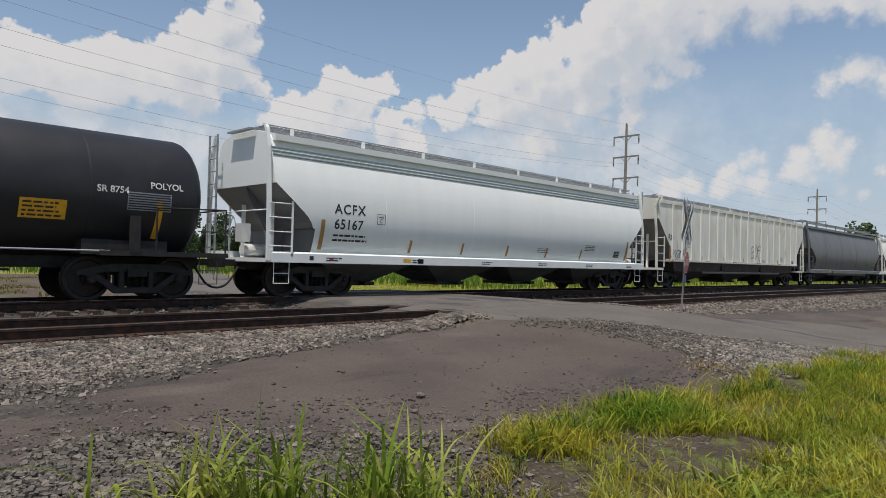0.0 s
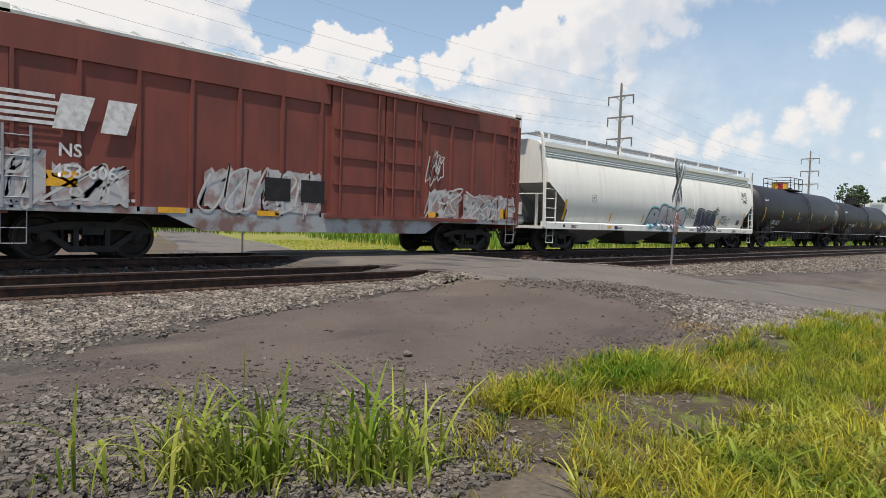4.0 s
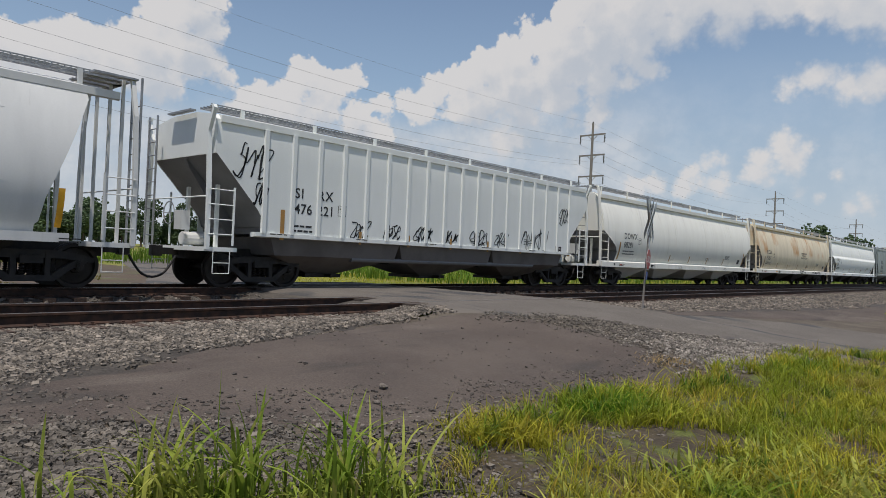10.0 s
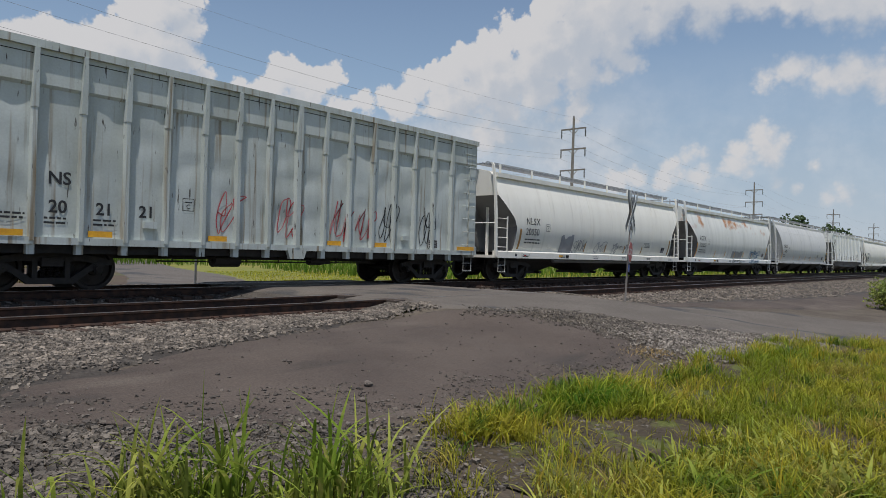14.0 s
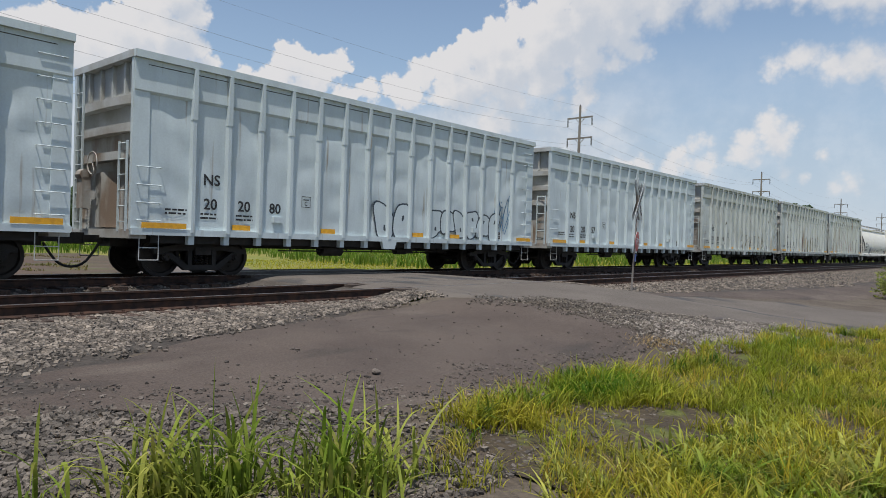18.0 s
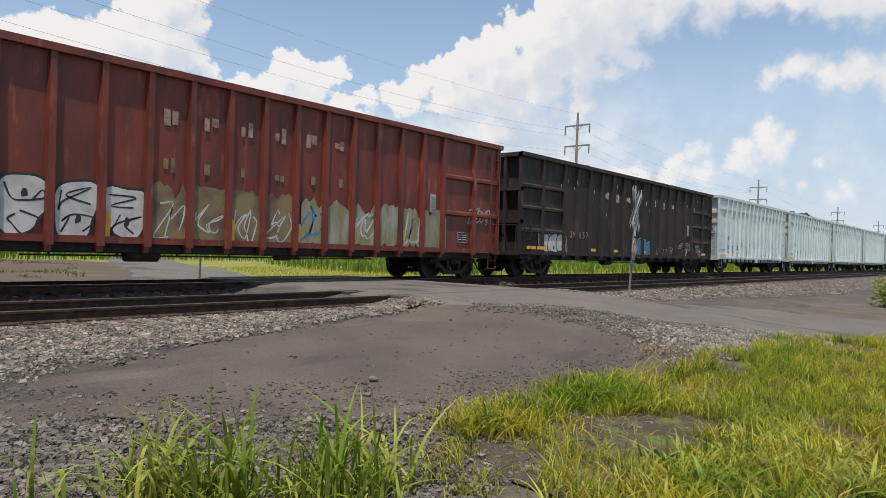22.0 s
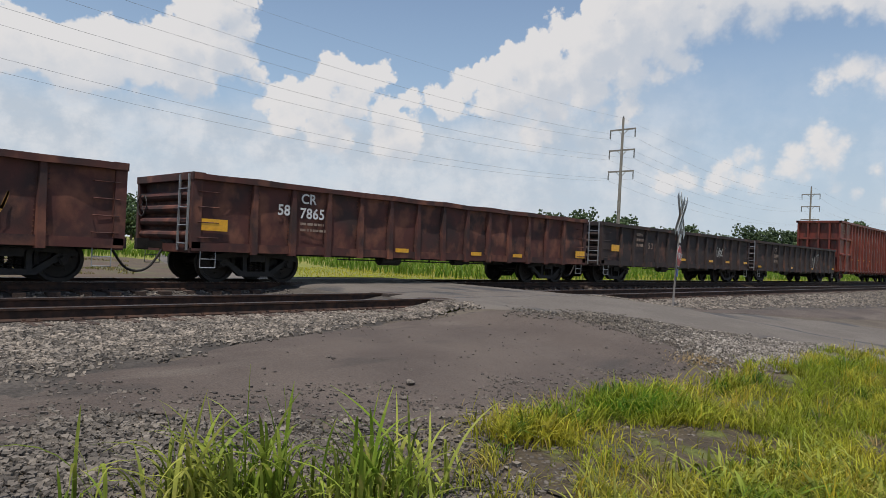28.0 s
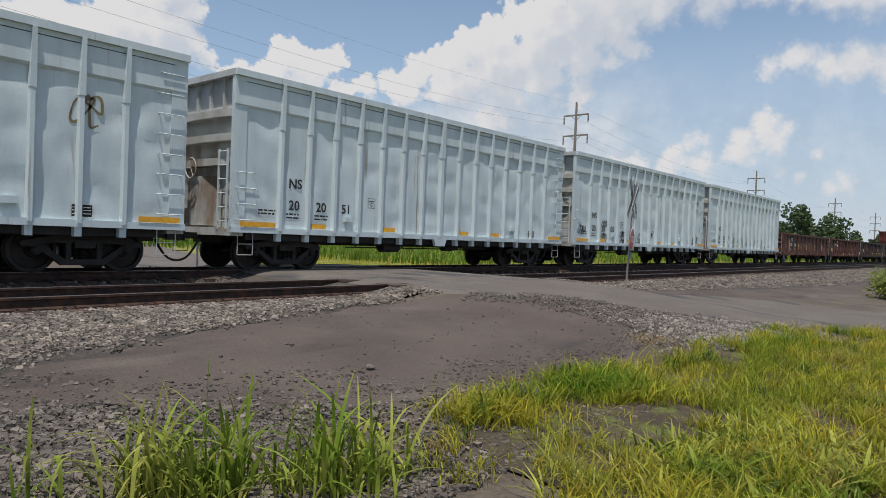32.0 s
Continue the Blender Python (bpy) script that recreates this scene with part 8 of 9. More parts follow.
    # ends: posts, platform, ladders
    for s in (-1, 1):
        for y in (-1, 1):
            bm = bmesh.new()
            px = s * (L + 0.02)
            loft(bm, [[(px - 0.045, y * yy - 0.04, z), (px + 0.045, y * yy - 0.04, z), (px + 0.045, y * yy + 0.04, z), (px - 0.045, y * yy + 0.04, z)] for yy, z in ((1.5, 0.9), (1.47, 2.4), (1.38, 3.6), (yr + 0.12, wz - 0.08), (yr + 0.06, wz))])
            part("corner_post", bm, paint, e)
            x0, x1 = s * (L + 0.02), s * (L - 0.6)
            bm = bmesh.new()
            box(bm, x1 - 0.02, x1 + 0.02, y * 1.53 - 0.02, y * 1.53 + 0.02, 1.0, 2.35)
            part("ladder_post", bm, paint, e)
            for k in range(4 if y < 0 else 0):
                bm = bmesh.new()
                tube(bm, (min(x0, x1), y * 1.53, 1.25 + 0.34 * k), (max(x0, x1), y * 1.53, 1.25 + 0.34 * k), 0.014, 6)
                part("ladder_rung", bm, paint, e)
            stirrup(e, s * (L - 0.36), y * 1.48, paint, 0.42, 0.36, 0.9)
        # tall ladder on the far corner of each end
        xe = s * (L + 0.12)
        lad = None
        for yy in (-s * 0.95, -s * 1.38):
            bm = bmesh.new()
            box(bm, xe - 0.02, xe + 0.02, yy - 0.02, yy + 0.02, 0.95, wz)
            part("ladder_rail", bm, M["galv"], e)
        for k in range(9):
            bm = bmesh.new()
            tube(bm, (xe, -s * 0.95, 1.2 + 0.33 * k), (xe, -s * 1.38, 1.2 + 0.33 * k), 0.014, 6)
            part("ladder_rung", bm, M["galv"], e)
        for y in (-0.7, 0.7):
            bm = bmesh.new()
            box(bm, s * (B - foot * 0.35) - 0.04, s * (B - foot * 0.35) + 0.04, y - 0.04, y + 0.04, 0.95, cut - (cut - knee) * 0.4)
            part("end_post", bm, paint, e)
        bm = bmesh.new()
        box(bm, s * (L - 0.35) - 0.42, s * (L - 0.35) + 0.42, -1.45, 1.45, 0.86, 0.96)
        part("end_platform", bm, sill, e)
        bm = bmesh.new()
        tube(bm, (s * (L + 0.06), -1.46, 2.1), (s * (L + 0.06), 1.46, 2.1), 0.018, 6)
        part("end_rail", bm, paint, e)
        bm = bmesh.new()
        box(bm, min(s * (L - 0.05), s * (L + 0.1)), max(s * (L - 0.05), s * (L + 0.1)), -0.6, 0.5, wz - 0.04, wz)
        part("end_walk", bm, M["galv"], e)
    if style == "tall":
        for s in (-1, 1):
            for y in (-1.0, -0.35, 0.35, 1.0):
                bm = bmesh.new()
                box(bm, s * (L - 0.1) - 0.03, s * (L - 0.1) + 0.03, y - 0.03, y + 0.03, 0.95, wz)
                part("end_frame_post", bm, paint, e)
            for k in range(7):
                bm = bmesh.new()
                box(bm, min(s * (B + 0.05), s * (L + 0.1)), max(s * (B + 0.05), s * (L + 0.1)), -1.25 + 0.38 * k, -1.05 + 0.38 * k, wz - 0.04, wz)
                part("end_walk_slat", bm, M["galv"], e)
    hand_wheel(e, -L - 0.02, 0.35, 1.75, 0.27, M["galv"])
    bm = bmesh.new()
    tube(bm, (-L + 0.25, 0.2, 1.15), (-L + 0.85, 0.2, 1.15), 0.16, 12)
    part("air_reservoir", bm, M["grey"], e)
    bm = bmesh.new()
    box(bm, -L - 0.06, -L + 0.16, -0.35, 0.0, 1.35, 1.8)
    part("brake_valve", bm, M["grey"], e)
    ink = M[lettering_mat]
    bold = lambda z: side(z) + (0.003)
    x0 = -L + text
    if mark and style == "seamed":
        lettering(e, mark, x0, 2.36, 0.34, ink, bold, gap=0.95, bold=0.004)
        lettering(e, number, x0, 1.82, 0.33, ink, bold, gap=0.95, bold=0.004)
        small_print(e, x0, 1.62, 1.4, 2, ink, bold, 0.055, 0.13, 14)
    elif mark:
        # on the ribbed car the halves of a line stand in two panels
        for line, z, gap in ((mark, 2.13, 1.15), (number, 1.74, 1.05)):
            for k, word in enumerate(line.split(" ")):
                lettering(e, word, x0 + 0.72 * k, z + (0.15 if style == "ribbed" else 0.0), 0.25, ink, bold, gap=gap, bold=0.008)
        small_print(e, x0, 1.55, 1.35 if style == "round" else 0.75, 2, ink, bold, 0.05, 0.12, 14)
    plate_box(e, x0 + (1.4 if style != "seamed" else 1.75), 1.92 if style != "seamed" else 2.05, bold, ink)
    small_print(e, B - 4.3, 1.7, 0.7, 4, ink, bold, 0.025, 0.06, 15)
    small_print(e, B - 7.2, 1.5, 0.8, 3, ink, bold, 0.02, 0.06, 16)
    data_box(e, B - 2.2, 1.3, 0.26, bold)
    t = M[tape]
    if style == "seamed":
        for k in range(5):
            x = -L + 2.1 + (2 * L - 4.0) / 4 * k
            strip(e, "reflector", x, x + 0.55, 1.22, 1.31, t, lambda z: 1.56, "orange reflective strip", 0.012)
    else:
        strip(e, "reflector", x0 - 0.4, x0 - 0.28, 1.2, 1.95, t, bold, "orange reflective strip", 0.008)
        strip(e, "reflector", L - 1.45, L - 1.33, 1.2, 1.95, t, bold, "orange reflective strip", 0.008)
        for k in range(5):
            x = -B + 4.35 + (2 * B - 8.9) / 4 * k
            strip(e, "reflector", x, x + 0.09, 1.2, 1.55, t, bold, "orange reflective strip", 0.008)
        sl = flat(1.551)
        for k in range(6):
            x = -L + 1.6 + (2 * L - 3.0) / 5 * k
            small_print(e, x, 0.98 if style != "ribbed" else 1.32, 0.5, 1 if style == "ribbed" else 2, ink, sl, 0.025, 0.06, 20 + k)
        if style == "round":
            strip(e, "sill_plate", -L + 1.1, -L + 1.22, 0.93, 1.03, M["ink"], sl, "dark plate on the sill")
            strip(e, "sill_plate", -L + 1.7, -L + 1.82, 0.93, 1.0, M["red_paint"], sl, "small red plate on the sill")
            strip(e, "sill_plate", -L + 4.2, -L + 4.5, 0.93, 1.02, M["yellow"], sl, "small yellow notice on the sill")
            strip(e, "sill_plate", -L + 4.75, -L + 4.98, 0.9, 1.03, M["panel_black"], sl, "dark plate on the sill")
    return e, bold, B


hopper(107.3, 124.3, M["white"], "white covered hopper car far along the train", "", "", "round")
hopper(88.0, 106.1, M["grey"], "light grey covered hopper car far along the train", "", "", "round")
hopper(68.7, 86.8, M["white"], "white covered hopper car with grey ends", "", "", "round")
hopper(48.9, 67.4, M["darkgrey"], "dark grey covered hopper car with rounded sides", "", "", "round", 3)
e, s, B = hopper(27.8, 47.6, M["ribwhite"], "white covered hopper car with rust-stained ribs", "", "", "ribbed", 3, walk=0.12, chute=M["lowgon2"])
lettering(e, "RO", -B + 0.9, 2.2, 0.28, M["ink"], s)
scribble(e, 1.0, 2.4, 1.5, 2.4, M["ink"], s, 401, 3, 0.018)
scribble(e, -B + 1.0, -B + 2.4, 1.4, 1.8, M["ink"], s, 402, 4, 0.02)
hopper(8.45, 26.5, M["silver"], "silver-white covered hopper car with clean rounded sides", "ACFX", "65167", "round", 4, chute=M["darkgreen"], bands=True, walk=0.16, text=1.8, slant=(2.75, 1.2, 1.72))
e, s, B = hopper(-48.9, -28.68, M["white"], "white covered hopper car with large colourful graffiti", "", "", "round", 4, chute=M["darkgrey"], bands=True, tape="yellow")
bubble(e, -2.3, 1.25, 0.95, 1.98, 4, M["spray_pink"], M["navy"], M["spray_teal"], lambda z: s(z) if z > 1.12 else 1.56, 41, "fat pale pink and white sprayed letter")
bubble(e, 2.55, 4.75, 0.95, 1.98, 4, M["navy"], M["spray_grey"], M["ink"], lambda z: s(z) if z > 1.12 else 1.56, 44, "fat dark blue sprayed letter")
for x, z, w, h, k in ((1.3, 1.72, 0.75, 0.26, 413), (1.4, 1.5, 1.0, 0.22, 414), (4.55, 1.75, 0.55, 0.35, 415), (5.35, 1.25, 1.3, 0.32, 416), (8.15, 2.75, 0.85, 0.35, 417), (8.25, 2.5, 0.7, 0.2, 419)):
    scribble(e, x, x + w, z, z + h, M["ink"], s, k, 5, 0.013)
scribble(e, 7.0, 7.5, 0.9, 1.05, M["ink"], flat(1.56), 418, 5, 0.012)
e, s, B = hopper(-84.1, -68.2, M["bluegrey"], "blue-grey covered hopper car with a dark company mark", "TRGX", "855068", "seamed", 3, 3.98, M["bluegrey"], M["darkgreen"], M["darkgreen"], tape="orange_plate", walk=0.1, text=2.13)
for k in range(10):
    bm = bmesh.new()
    x = -1.6 + 0.277 * k
    quad(bm, x, x + 0.225, 2.90 - 0.012 * k, 3.2 - 0.012 * k)
    decal(e, "company_mark", bm, M["slate"], s, "dark block of the company mark")
bm = bmesh.new()
row = [(-1.6 + 2.8 * i / 10, 2.70 - 0.10 * (i / 10) ** 2 - 0.02 * i / 10, 2.86 - 0.13 * (i / 10) ** 1.0 + 0.04 * (i / 10) ** 3) for i in range(11)]
vs = [(bm.verts.new((x, 0, a)), bm.verts.new((x, 0, b))) for x, a, b in row]
for p0, p1 in zip(vs, vs[1:]):
    bm.faces.new((p0[0], p1[0], p1[1], p0[1]))
decal(e, "company_mark", bm, M["slate"], s, "dark swoosh under the company mark")
hopper(-104.88, -85.48, M["silver"], "white covered hopper car with smooth clean sides", "NCLX", "236", "round", 4, text=1.65, slant=(2.47, 1.4, 1.65))
e, s, B = hopper(-125.57, -105.98, M["cream"], "cream covered hopper car streaked with orange rust", "CCBX", "71767", "round", 4, sill=M["white"], text=1.9, slant=(2.6, 1.2, 1.45))
lettering(e, "HAMMERING ON SIDE", 0.6, 2.35, 0.11, M["ink"], s)
lettering(e, "OF CAR WILL", 0.85, 2.18, 0.11, M["ink"], s)
lettering(e, "CONTAMINATE PRODUCT", 0.45, 2.01, 0.11, M["ink"], s)
scribble(e, 0.6, 1.5, 0.88, 1.2, M["ink"], flat(1.56), 421, 4, 0.022)
scribble(e, 4.0, 6.6, 0.9, 1.08, M["ink"], flat(1.56), 422, 9, 0.014)
hopper(-146.25, -126.92, M["white"], "off-white covered hopper car with dark end panels", "DOWX", "68281", "round", 4, chute=M["grey"], text=1.92, slant=(2.38, 1.4, 1.58))
e, s, B = hopper(-164.47, -147.48, M["silver"], "white ribbed covered hopper car with black tags", "SI RX", "476 221", "ribbed", 3, 4.0, walk=0.17, chute=M["rustgrey"], text=2.3)
for k, (x, z, w, h) in enumerate(((-7.7, 2.7, 0.9, 0.7), (-7.2, 1.95, 0.32, 0.6), (-4.2, 1.4, 0.7, 0.4), (-2.9, 1.4, 0.6, 0.4), (-1.7, 1.4, 0.8, 0.4), (-0.4, 1.4, 0.7, 0.35), (0.9, 1.4, 0.9, 0.45), (2.2, 1.4, 0.8, 0.5), (3.8, 1.4, 1.6, 0.7), (6.2, 2.4, 0.7, 0.6))):
    scribble(e, x, x + w, z, z + h, M["ink"], s, 430 + k, 4, 0.02)
hopper(-184.87, -166.2, M["grey"], "light grey tall covered hopper car with steep ends", "GACX", "11490", "tall", 4, 4.12, tape="yellow", text=1.95)
e, s, B = hopper(-203.2, -186.43, M["patchy"], "grey-white covered hopper car with orange rust patches", "ACFX", "101051", "round", 3, 3.95, M["silver"], tape="yellow", text=1.7, slant=(3.14, 1.4, 2.0))
blob_fill(e, -0.6, 1.5, 1.15, 1.65, M["spray_grey"], s, 51, "grey sprayed shape")
scribble(e, 3.2, 5.2, 1.15, 1.7, M["spray_blue"], s, 441, 6, 0.03)
scribble(e, -0.6, 1.2, 0.9, 1.08, M["ink"], flat(1.555), 442, 5, 0.018)
scribble(e, 3.0, 5.2, 0.9, 1.08, M["spray_blue"], flat(1.555), 443, 6, 0.018)
e, s, B = hopper(-221.52, -204.55, M["white"], "white covered hopper car with grey sprayed figures", "NLSX", "20050", "round", 3, 3.95, text=1.75, slant=(3.1, 1.1, 2.1))
blob_fill(e, -4.0, -3.0, 1.0, 1.9, M["spray_grey"], s, 52, "grey sprayed shape", 0.01)
for k, (x, w) in enumerate(((-2.6, 0.7), (-1.0, 0.9), (0.6, 0.5), (1.9, 0.8), (-2.9, 0.5))):
    scribble(e, x, x + w, 1.2, 1.65, M["spray_grey"], s, 450 + k, 3, 0.018)
strip(e, "sill_patch", -7.3, -6.6, 0.9, 1.05, M["faded_yellow"], flat(1.545), "orange-brown patch on the sill")
# ---- crossing sign ----
def crossing_sign(x, y):
    z0 = terrain(x, y)
    e = tagged(new("crossing_sign"), "leaning crossbuck and stop sign on a steel post", "road sign")
    e.matrix_basis = pose(x, y, z0, 2, 3.5, 15)
    bm = bmesh.new()
    box(bm, -0.03, 0.03, -0.02, 0.02, -0.3, 2.75)
    box(bm, -0.045, -0.03, -0.03, 0.02, -0.3, 1.4)
    part("post", bm, M["post_wood"], e, "weathered grey post")
    for k, a in enumerate((45, -45)):
        bm = bmesh.new()
        box(bm, -0.72, 0.72, -0.045 - 0.006 * k, -0.04 - 0.006 * k, -0.11, 0.11)
        b = part("crossbuck_blade", bm, M["sign_white"], e, "dirty white crossbuck blade")
        b.matrix_basis = pose(0, 0, 2.45, 0, a, 0)
        bm = bmesh.new()
        for i in range(8):
            if k == 0 and i in (3, 4):
                continue
            box(bm, -0.5 + 0.13 * i, -0.42 + 0.13 * i, -0.055, -0.051, -0.05, 0.05)
        part("blade_lettering", bm, M["ink"], b)
        bm = bmesh.new()
        box(bm, -0.72, 0.72, 0.022, 0.026, -0.11, 0.11)
        part("blade_back", bm, M["sign_back"], b)
    bm = bmesh.new()
    box(bm, -0.12, 0.12, -0.04, -0.034, 1.72, 1.95)
    part("track_plate", bm, M["sign_white"], e, "small white plate")
    bm = bmesh.new()
    loft(bm, [[(0.31 * math.cos(math.pi / 8 + math.pi / 4 * i), yy, 1.36 + 0.31 * math.sin(math.pi / 8 + math.pi / 4 * i)) for i in range(8)] for yy in (-0.05, -0.045)])
    st = part("stop_plate", bm, M["sign_white"], e, "white rim of the stop sign")
    bm = bmesh.new()
    loft(bm, [[(0.285 * math.cos(math.pi / 8 + math.pi / 4 * i), yy, 1.36 + 0.285 * math.sin(math.pi / 8 + math.pi / 4 * i)) for i in range(8)] for yy in (-0.056, -0.051)])
    part("stop_face", bm, M["red_paint"], st, "red stop sign face")
    lettering(st, "STOP", -0.21, 1.28, 0.17, M["chalk"], flat(0.056), 0.01, lift=0.003)
    bm = bmesh.new()
    box(bm, -0.09, 0.09, -0.045, -0.035, 0.82, 1.02)
    part("notice", bm, M["blue_sign"], e, "small blue notice")


crossing_sign(17.3, 8.15)


def marker_post(x, y, h):
    e = tagged(new("marker_post"), "thin grey steel marker post in the ground", "post")
    bm = bmesh.new()
    box(bm, -0.03, 0.03, -0.02, 0.02, -0.3, h)
    part("shaft", bm, M["sign_back"], e)
    bm = bmesh.new()
    box(bm, -0.05, 0.05, -0.03, -0.02, h - 0.12, h)
    part("plate", bm, M["sign_back"], e)
    e.matrix_basis = pose(x, y, terrain(x, y))


marker_post(11.6, 20.2, 1.1)


# ---- power line ----
def power_pole(height, arms):
    e = tagged(new("power_pole"), "tall grey power pole with three crossarms", "power pole", "power line poles")
    bm = bmesh.new()
    tube(bm, (0, 0, -1.5), (0, 0, height), 0.34, 14, 0.17)
    part("shaft", bm, M["post_wood"], e)
    bm = bmesh.new()
    tube(bm, (0, 0, height), (0, 0, height + 0.25), 0.1, 8)
    part("cap", bm, M["insulator"], e)
    for z in arms:
        bm = bmesh.new()
        box(bm, -0.1, 0.1, -2.2, 2.2, z - 0.11, z + 0.11)
        a = part("crossarm", bm, M["post_wood"], e)
        for s in (-1, 1):
            bm = bmesh.new()
            tube(bm, (0.05, 0, z - 0.9), (0.05, s * 0.9, z), 0.045, 6)
            part("brace", bm, M["post_wood"], a)
            bm = bmesh.new()
            tube(bm, (0, s * 2.12, z - 0.1), (0, s * 2.12, z - 1.35), 0.03, 6)
            for k in range(9):
                tube(bm, (0, s * 2.12, z - 0.22 - 0.125 * k), (0, s * 2.12, z - 0.28 - 0.125 * k), 0.15, 10, 0.06)
            part("insulator_string", bm, M["insulator"], a)
    bm = bmesh.new()
    box(bm, -0.9, -0.1, -0.05, 0.05, 9.2, 9.3)
    tube(bm, (-0.95, 0, 9.1), (-0.95, 0, 9.35), 0.12, 8)
    part("street_light_arm", bm, M["insulator"], e)
    return e


POLE_X, POLE_Y, SPAN, ARMS = 94.6, 54.0, 96.5, (22.1, 18.9, 15.6)
# how much lower each pole stands than the first
DROP = {-1: 0.0, 0: 0.0, 1: 1.0, 2: 1.5, 3: 1.9, 4: 2.0, 5: 2.0}
pole = power_pole(23.9, ARMS)
pole.matrix_basis = pose(POLE_X - 0.3, POLE_Y, -0.9, 0, 1.0, 0)
for k in (-1, 1, 2, 3, 4, 5):
    copy_thing(pole, pose(POLE_X + SPAN * k, POLE_Y + (0.5 if k % 2 else 0), -0.9 - DROP[k], 0, 1.5 if k != 2 else 4, 0))


def cable(y, z, sag, thick, label):
    cu = bpy.data.curves.new("power_cable", "CURVE")
    cu.dimensions, cu.bevel_depth, cu.bevel_resolution = "3D", thick, 1
    for k in range(-2, 4):
        sp = cu.splines.new("POLY")
        sp.points.add(16)
        for i in range(17):
            u = i / 16
            fall = DROP.get(k, 0.0) * (1 - u) + DROP[k + 1] * u
            sp.points[i].co = (POLE_X + SPAN * (k + u), y, z - fall - sag * (1 - (2 * u - 1) ** 2), 1)
    cu.materials.append(M["wire"])
    tagged(new("power_cable", cu), label, "cable", "power line cables")


for z in ARMS:
    for s in (-1, 1):
        cable(POLE_Y + s * 2.12, z - 2.3, 2.2, 0.011, "thin sagging power cable strung between poles")
cable(POLE_Y, 23.0, 1.6, 0.008, "thin ground wire along the pole tops")


# ---- trees and bushes ----
def crown_mesh(seed, n, rx, rz, size, material, name="crown"):
    """Many small ragged leaf clumps on a few rounded boughs, with gaps."""
    rng = np.random.default_rng(seed)
    boughs = [(rng.normal(0, rx * 0.45), rng.normal(0, rx * 0.45), rng.uniform(0.12, 1.0) * rz, rng.uniform(0.4, 0.65) * rx) for _ in range(12)]
    v, f = [], []
    octa = np.array([(1, 0, 0), (-1, 0, 0), (0, 1, 0), (0, -1, 0), (0, 0, 1), (0, 0, -1)], float)
    tri = [(0, 2, 4), (2, 1, 4), (1, 3, 4), (3, 0, 4), (2, 0, 5), (1, 2, 5), (3, 1, 5), (0, 3, 5)]
    for i in range(n):
        bx, by, bz, br = boughs[i % 12]
        d = rng.normal(0, 1, 3)
        d /= np.linalg.norm(d)
        c = np.array((bx, by, bz)) + d * br * rng.uniform(0.6, 1.05)
        s = size * rng.uniform(0.5, 1.3)
        q, _ = np.linalg.qr(rng.normal(0, 1, (3, 3)))
        p = (octa * rng.uniform(0.5, 1.2, (6, 1)) * s * np.array((1, 1, 0.6))) @ q + c
        f += [tuple(len(v) + k for k in t) for t in tri]
        v += p.tolist()
    me = bpy.data.meshes.new(name)
    me.from_pydata(v, [], f)
    me.materials.append(material)
    return me


def tree_proto(seed, h, w):
    e = tagged(new("tree"), "leafy green broadleaf tree in the distant row", "tree", "distant tree row")
    bm = bmesh.new()
    tube(bm, (0, 0, -0.5), (0.2, 0, h * 0.5), 0.32, 8, 0.16)
    part("trunk", bm, M["bark"], e)
    rnd = random.Random(seed)
    for k in range(2):
        bm = bmesh.new()
        a = rnd.uniform(0, 6.28)
        tube(bm, (0.1, 0, h * (0.25 + 0.07 * k)), (w * 0.5 * math.cos(a), w * 0.5 * math.sin(a), h * (0.5 + 0.08 * k)), 0.12, 6, 0.04)
        part("limb", bm, M["bark"], e)
    c = new("crown", crown_mesh(seed, 850, w, h * 0.85, 0.5, M["leaf"]))
    c.parent = e
    c.location = (0, 0, h * 0.08)
    return e


protos = [tree_proto(s, h, w) for s, h, w in ((1, 10, 3.6), (2, 12, 4.4), (3, 9, 4.0), (4, 13, 4.6), (5, 8, 3.4))]
rt = random.Random(8)
first = True
spots = []
for i in range(124):
    a = radians(3 + 80.5 * i / 123 + rt.uniform(-0.4, 0.4))
    r = (240 if a < 1.1 else 290) + 25 * math.sin(i * 0.21) + rt.uniform(-12, 12)
    spots.append((r * math.sin(a), r * math.cos(a), 1.25 if a < 1.36 else 0.9))
for i in range(24):
    a = radians(63.2 + 0.72 * i)
    spots.append((245 * math.sin(a), 245 * math.cos(a), 1.2 + 0.12 * math.sin(i * 1.7)))
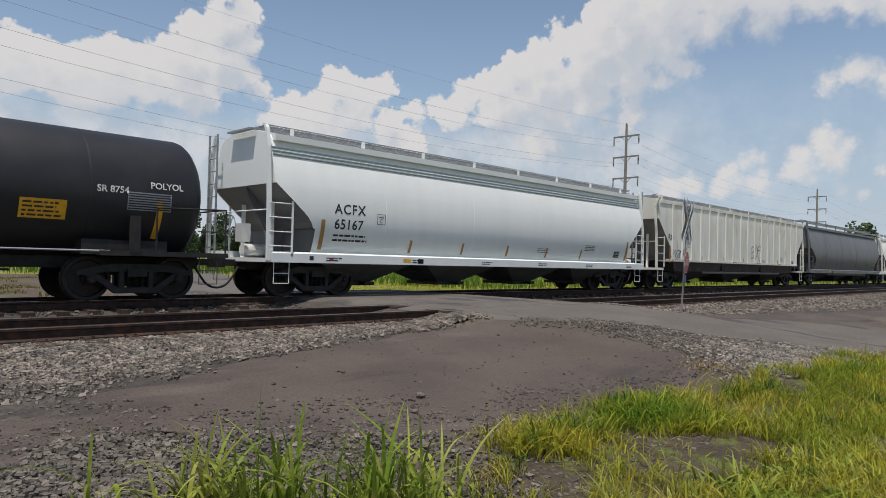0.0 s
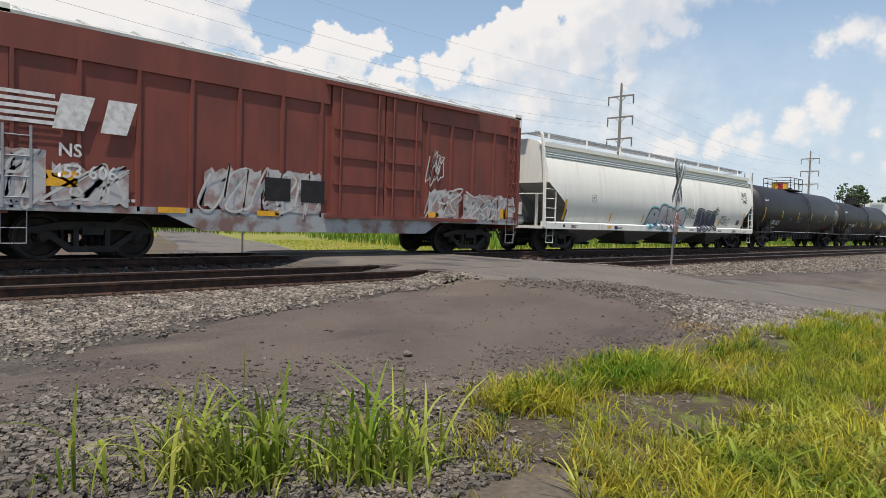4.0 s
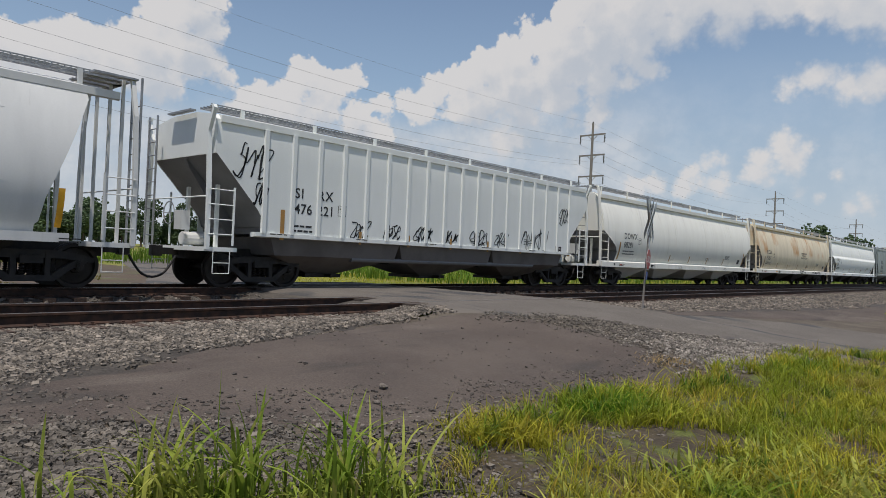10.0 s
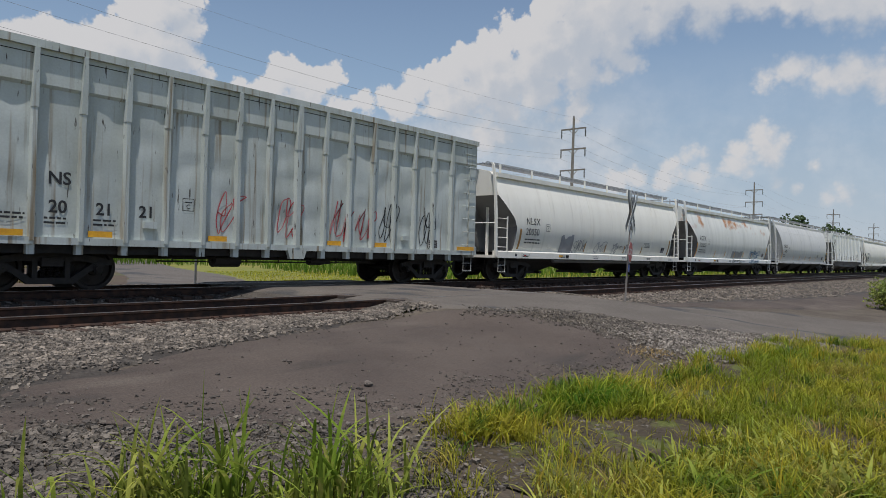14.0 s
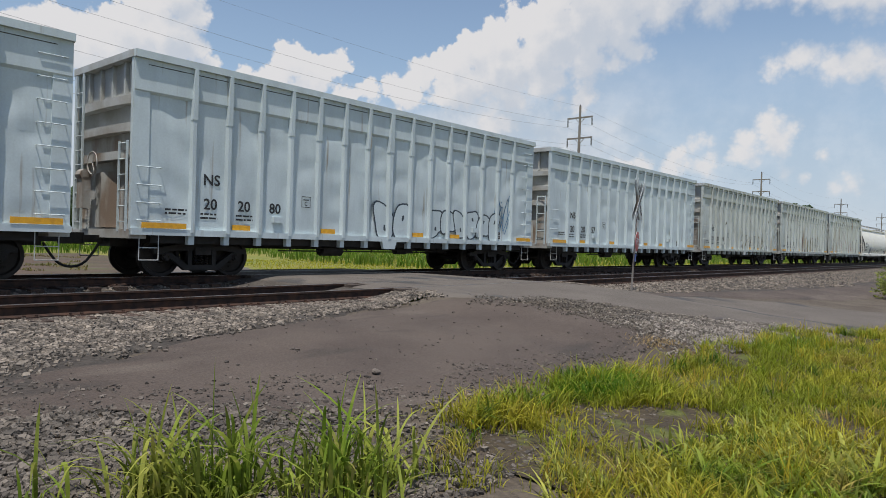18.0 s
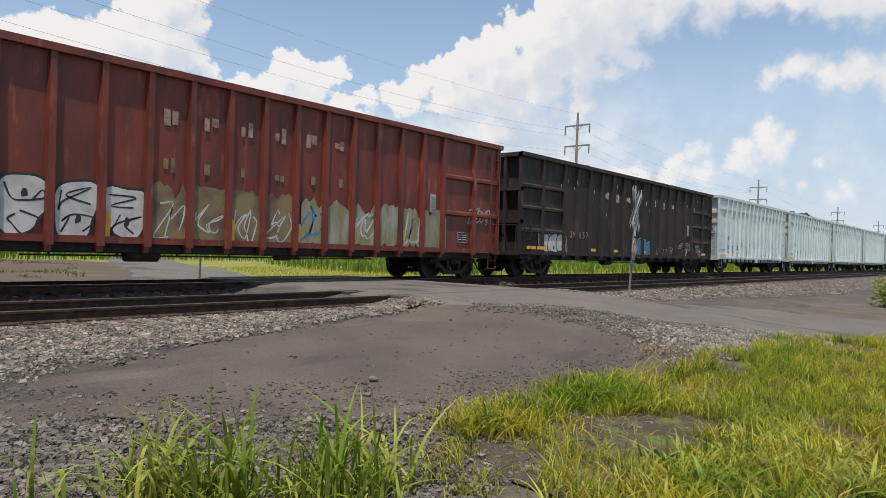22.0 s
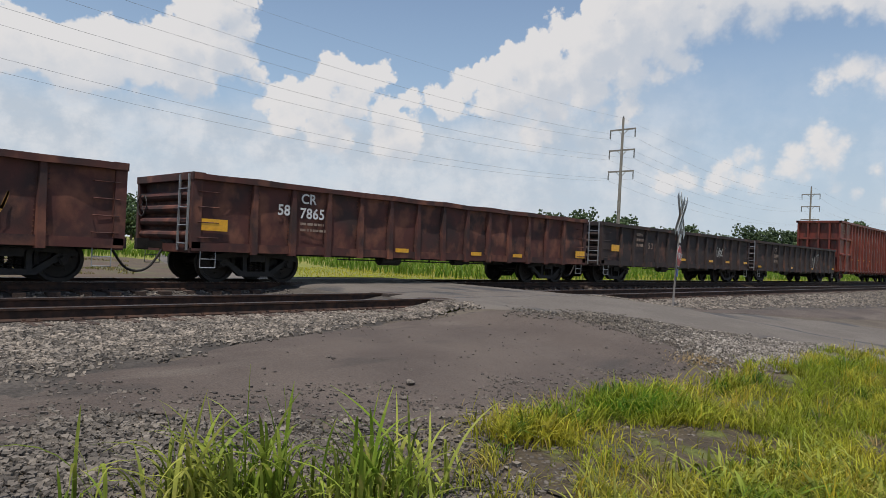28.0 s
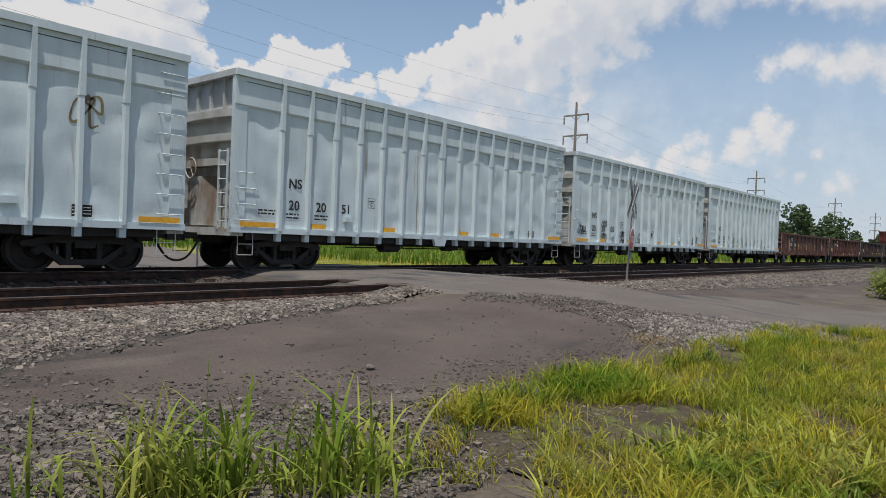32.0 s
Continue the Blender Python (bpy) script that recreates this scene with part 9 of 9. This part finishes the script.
for i, (x, y, k) in enumerate(spots):
    src = protos[i % 5]
    m = pose(x, y, terrain(x, y) - 0.2, 0, 0, rt.uniform(0, 360)) @ Matrix.Scale(k * rt.uniform(0.78, 0.98), 4)
    if i < 5:
        src.matrix_basis = m
    else:
        o = copy_thing(src, m)
        o.matrix_basis = m


def bush(x, y, w, h, seed):
    e = tagged(new("bush"), "rounded leafy green bush beside the road", "bush", "roadside bushes")
    for k in range(5):
        bm = bmesh.new()
        a = 1.26 * k
        tube(bm, (0, 0, -0.1), (w * 0.4 * math.cos(a), w * 0.4 * math.sin(a), h * 0.6), 0.02, 6, 0.008)
        part("stem", bm, M["bark"], e)
    c = new("crown", crown_mesh(seed, 1500, w, h * 0.8, 0.055, M["bushleaf"]))
    c.parent = e
    e.matrix_basis = pose(x, y, terrain(x, y))


bush(28.4, 3.3, 0.8, 0.9, 71)
bush(29.7, 3.2, 0.9, 0.85, 72)
bush(32.6, 3.5, 1.0, 0.9, 73)
p = rain(5000, 22, 40, 0.0, 5.2, lambda x, y: y < lerp([(22, 1.4), (24, 2.7), (28, 3.6), (40, 3.6)], x) + wob(x, y, 1, 0.4) and y > 0.2, 27, -0.02)
blades("grass", p, 0.3, 0.012, M["grass"], "green grass around the roadside bushes", "grass", 45, lean=0.6)


# ---- what moves ----
def motions():
    dt = 1.0 / FPS
    for e, c in CARS:
        walk(e, [(t, pose(c + SPEED * t, FAR, 0)) for t in (0.0, 32.0)])
        # wheels roll while the car passes near; further off their turning cannot be seen
        t0, t1 = max(0.0, (-8 - c) / SPEED), min(32.0, (45 - c) / SPEED)
        f0, f1 = round(t0 * FPS), round(t1 * FPS)
        if f1 <= f0:
            continue
        for b in e.children:
            for w in b.children:
                if w.name.startswith("wheelset"):
                    x = w.matrix_basis.translation.x
                    rows = [(f * dt, pose(x, 0, WR) @ Matrix.Rotation(SPEED * (f - f0) * dt / WR, 4, "Y")) for f in range(f0, f1 + 1)]
                    if f0 > 0:
                        rows.insert(0, (0.0, rows[0][1]))
                    if f1 < 960:
                        rows.append((32.0, rows[-1][1]))
                    walk(w, rows)


motions()
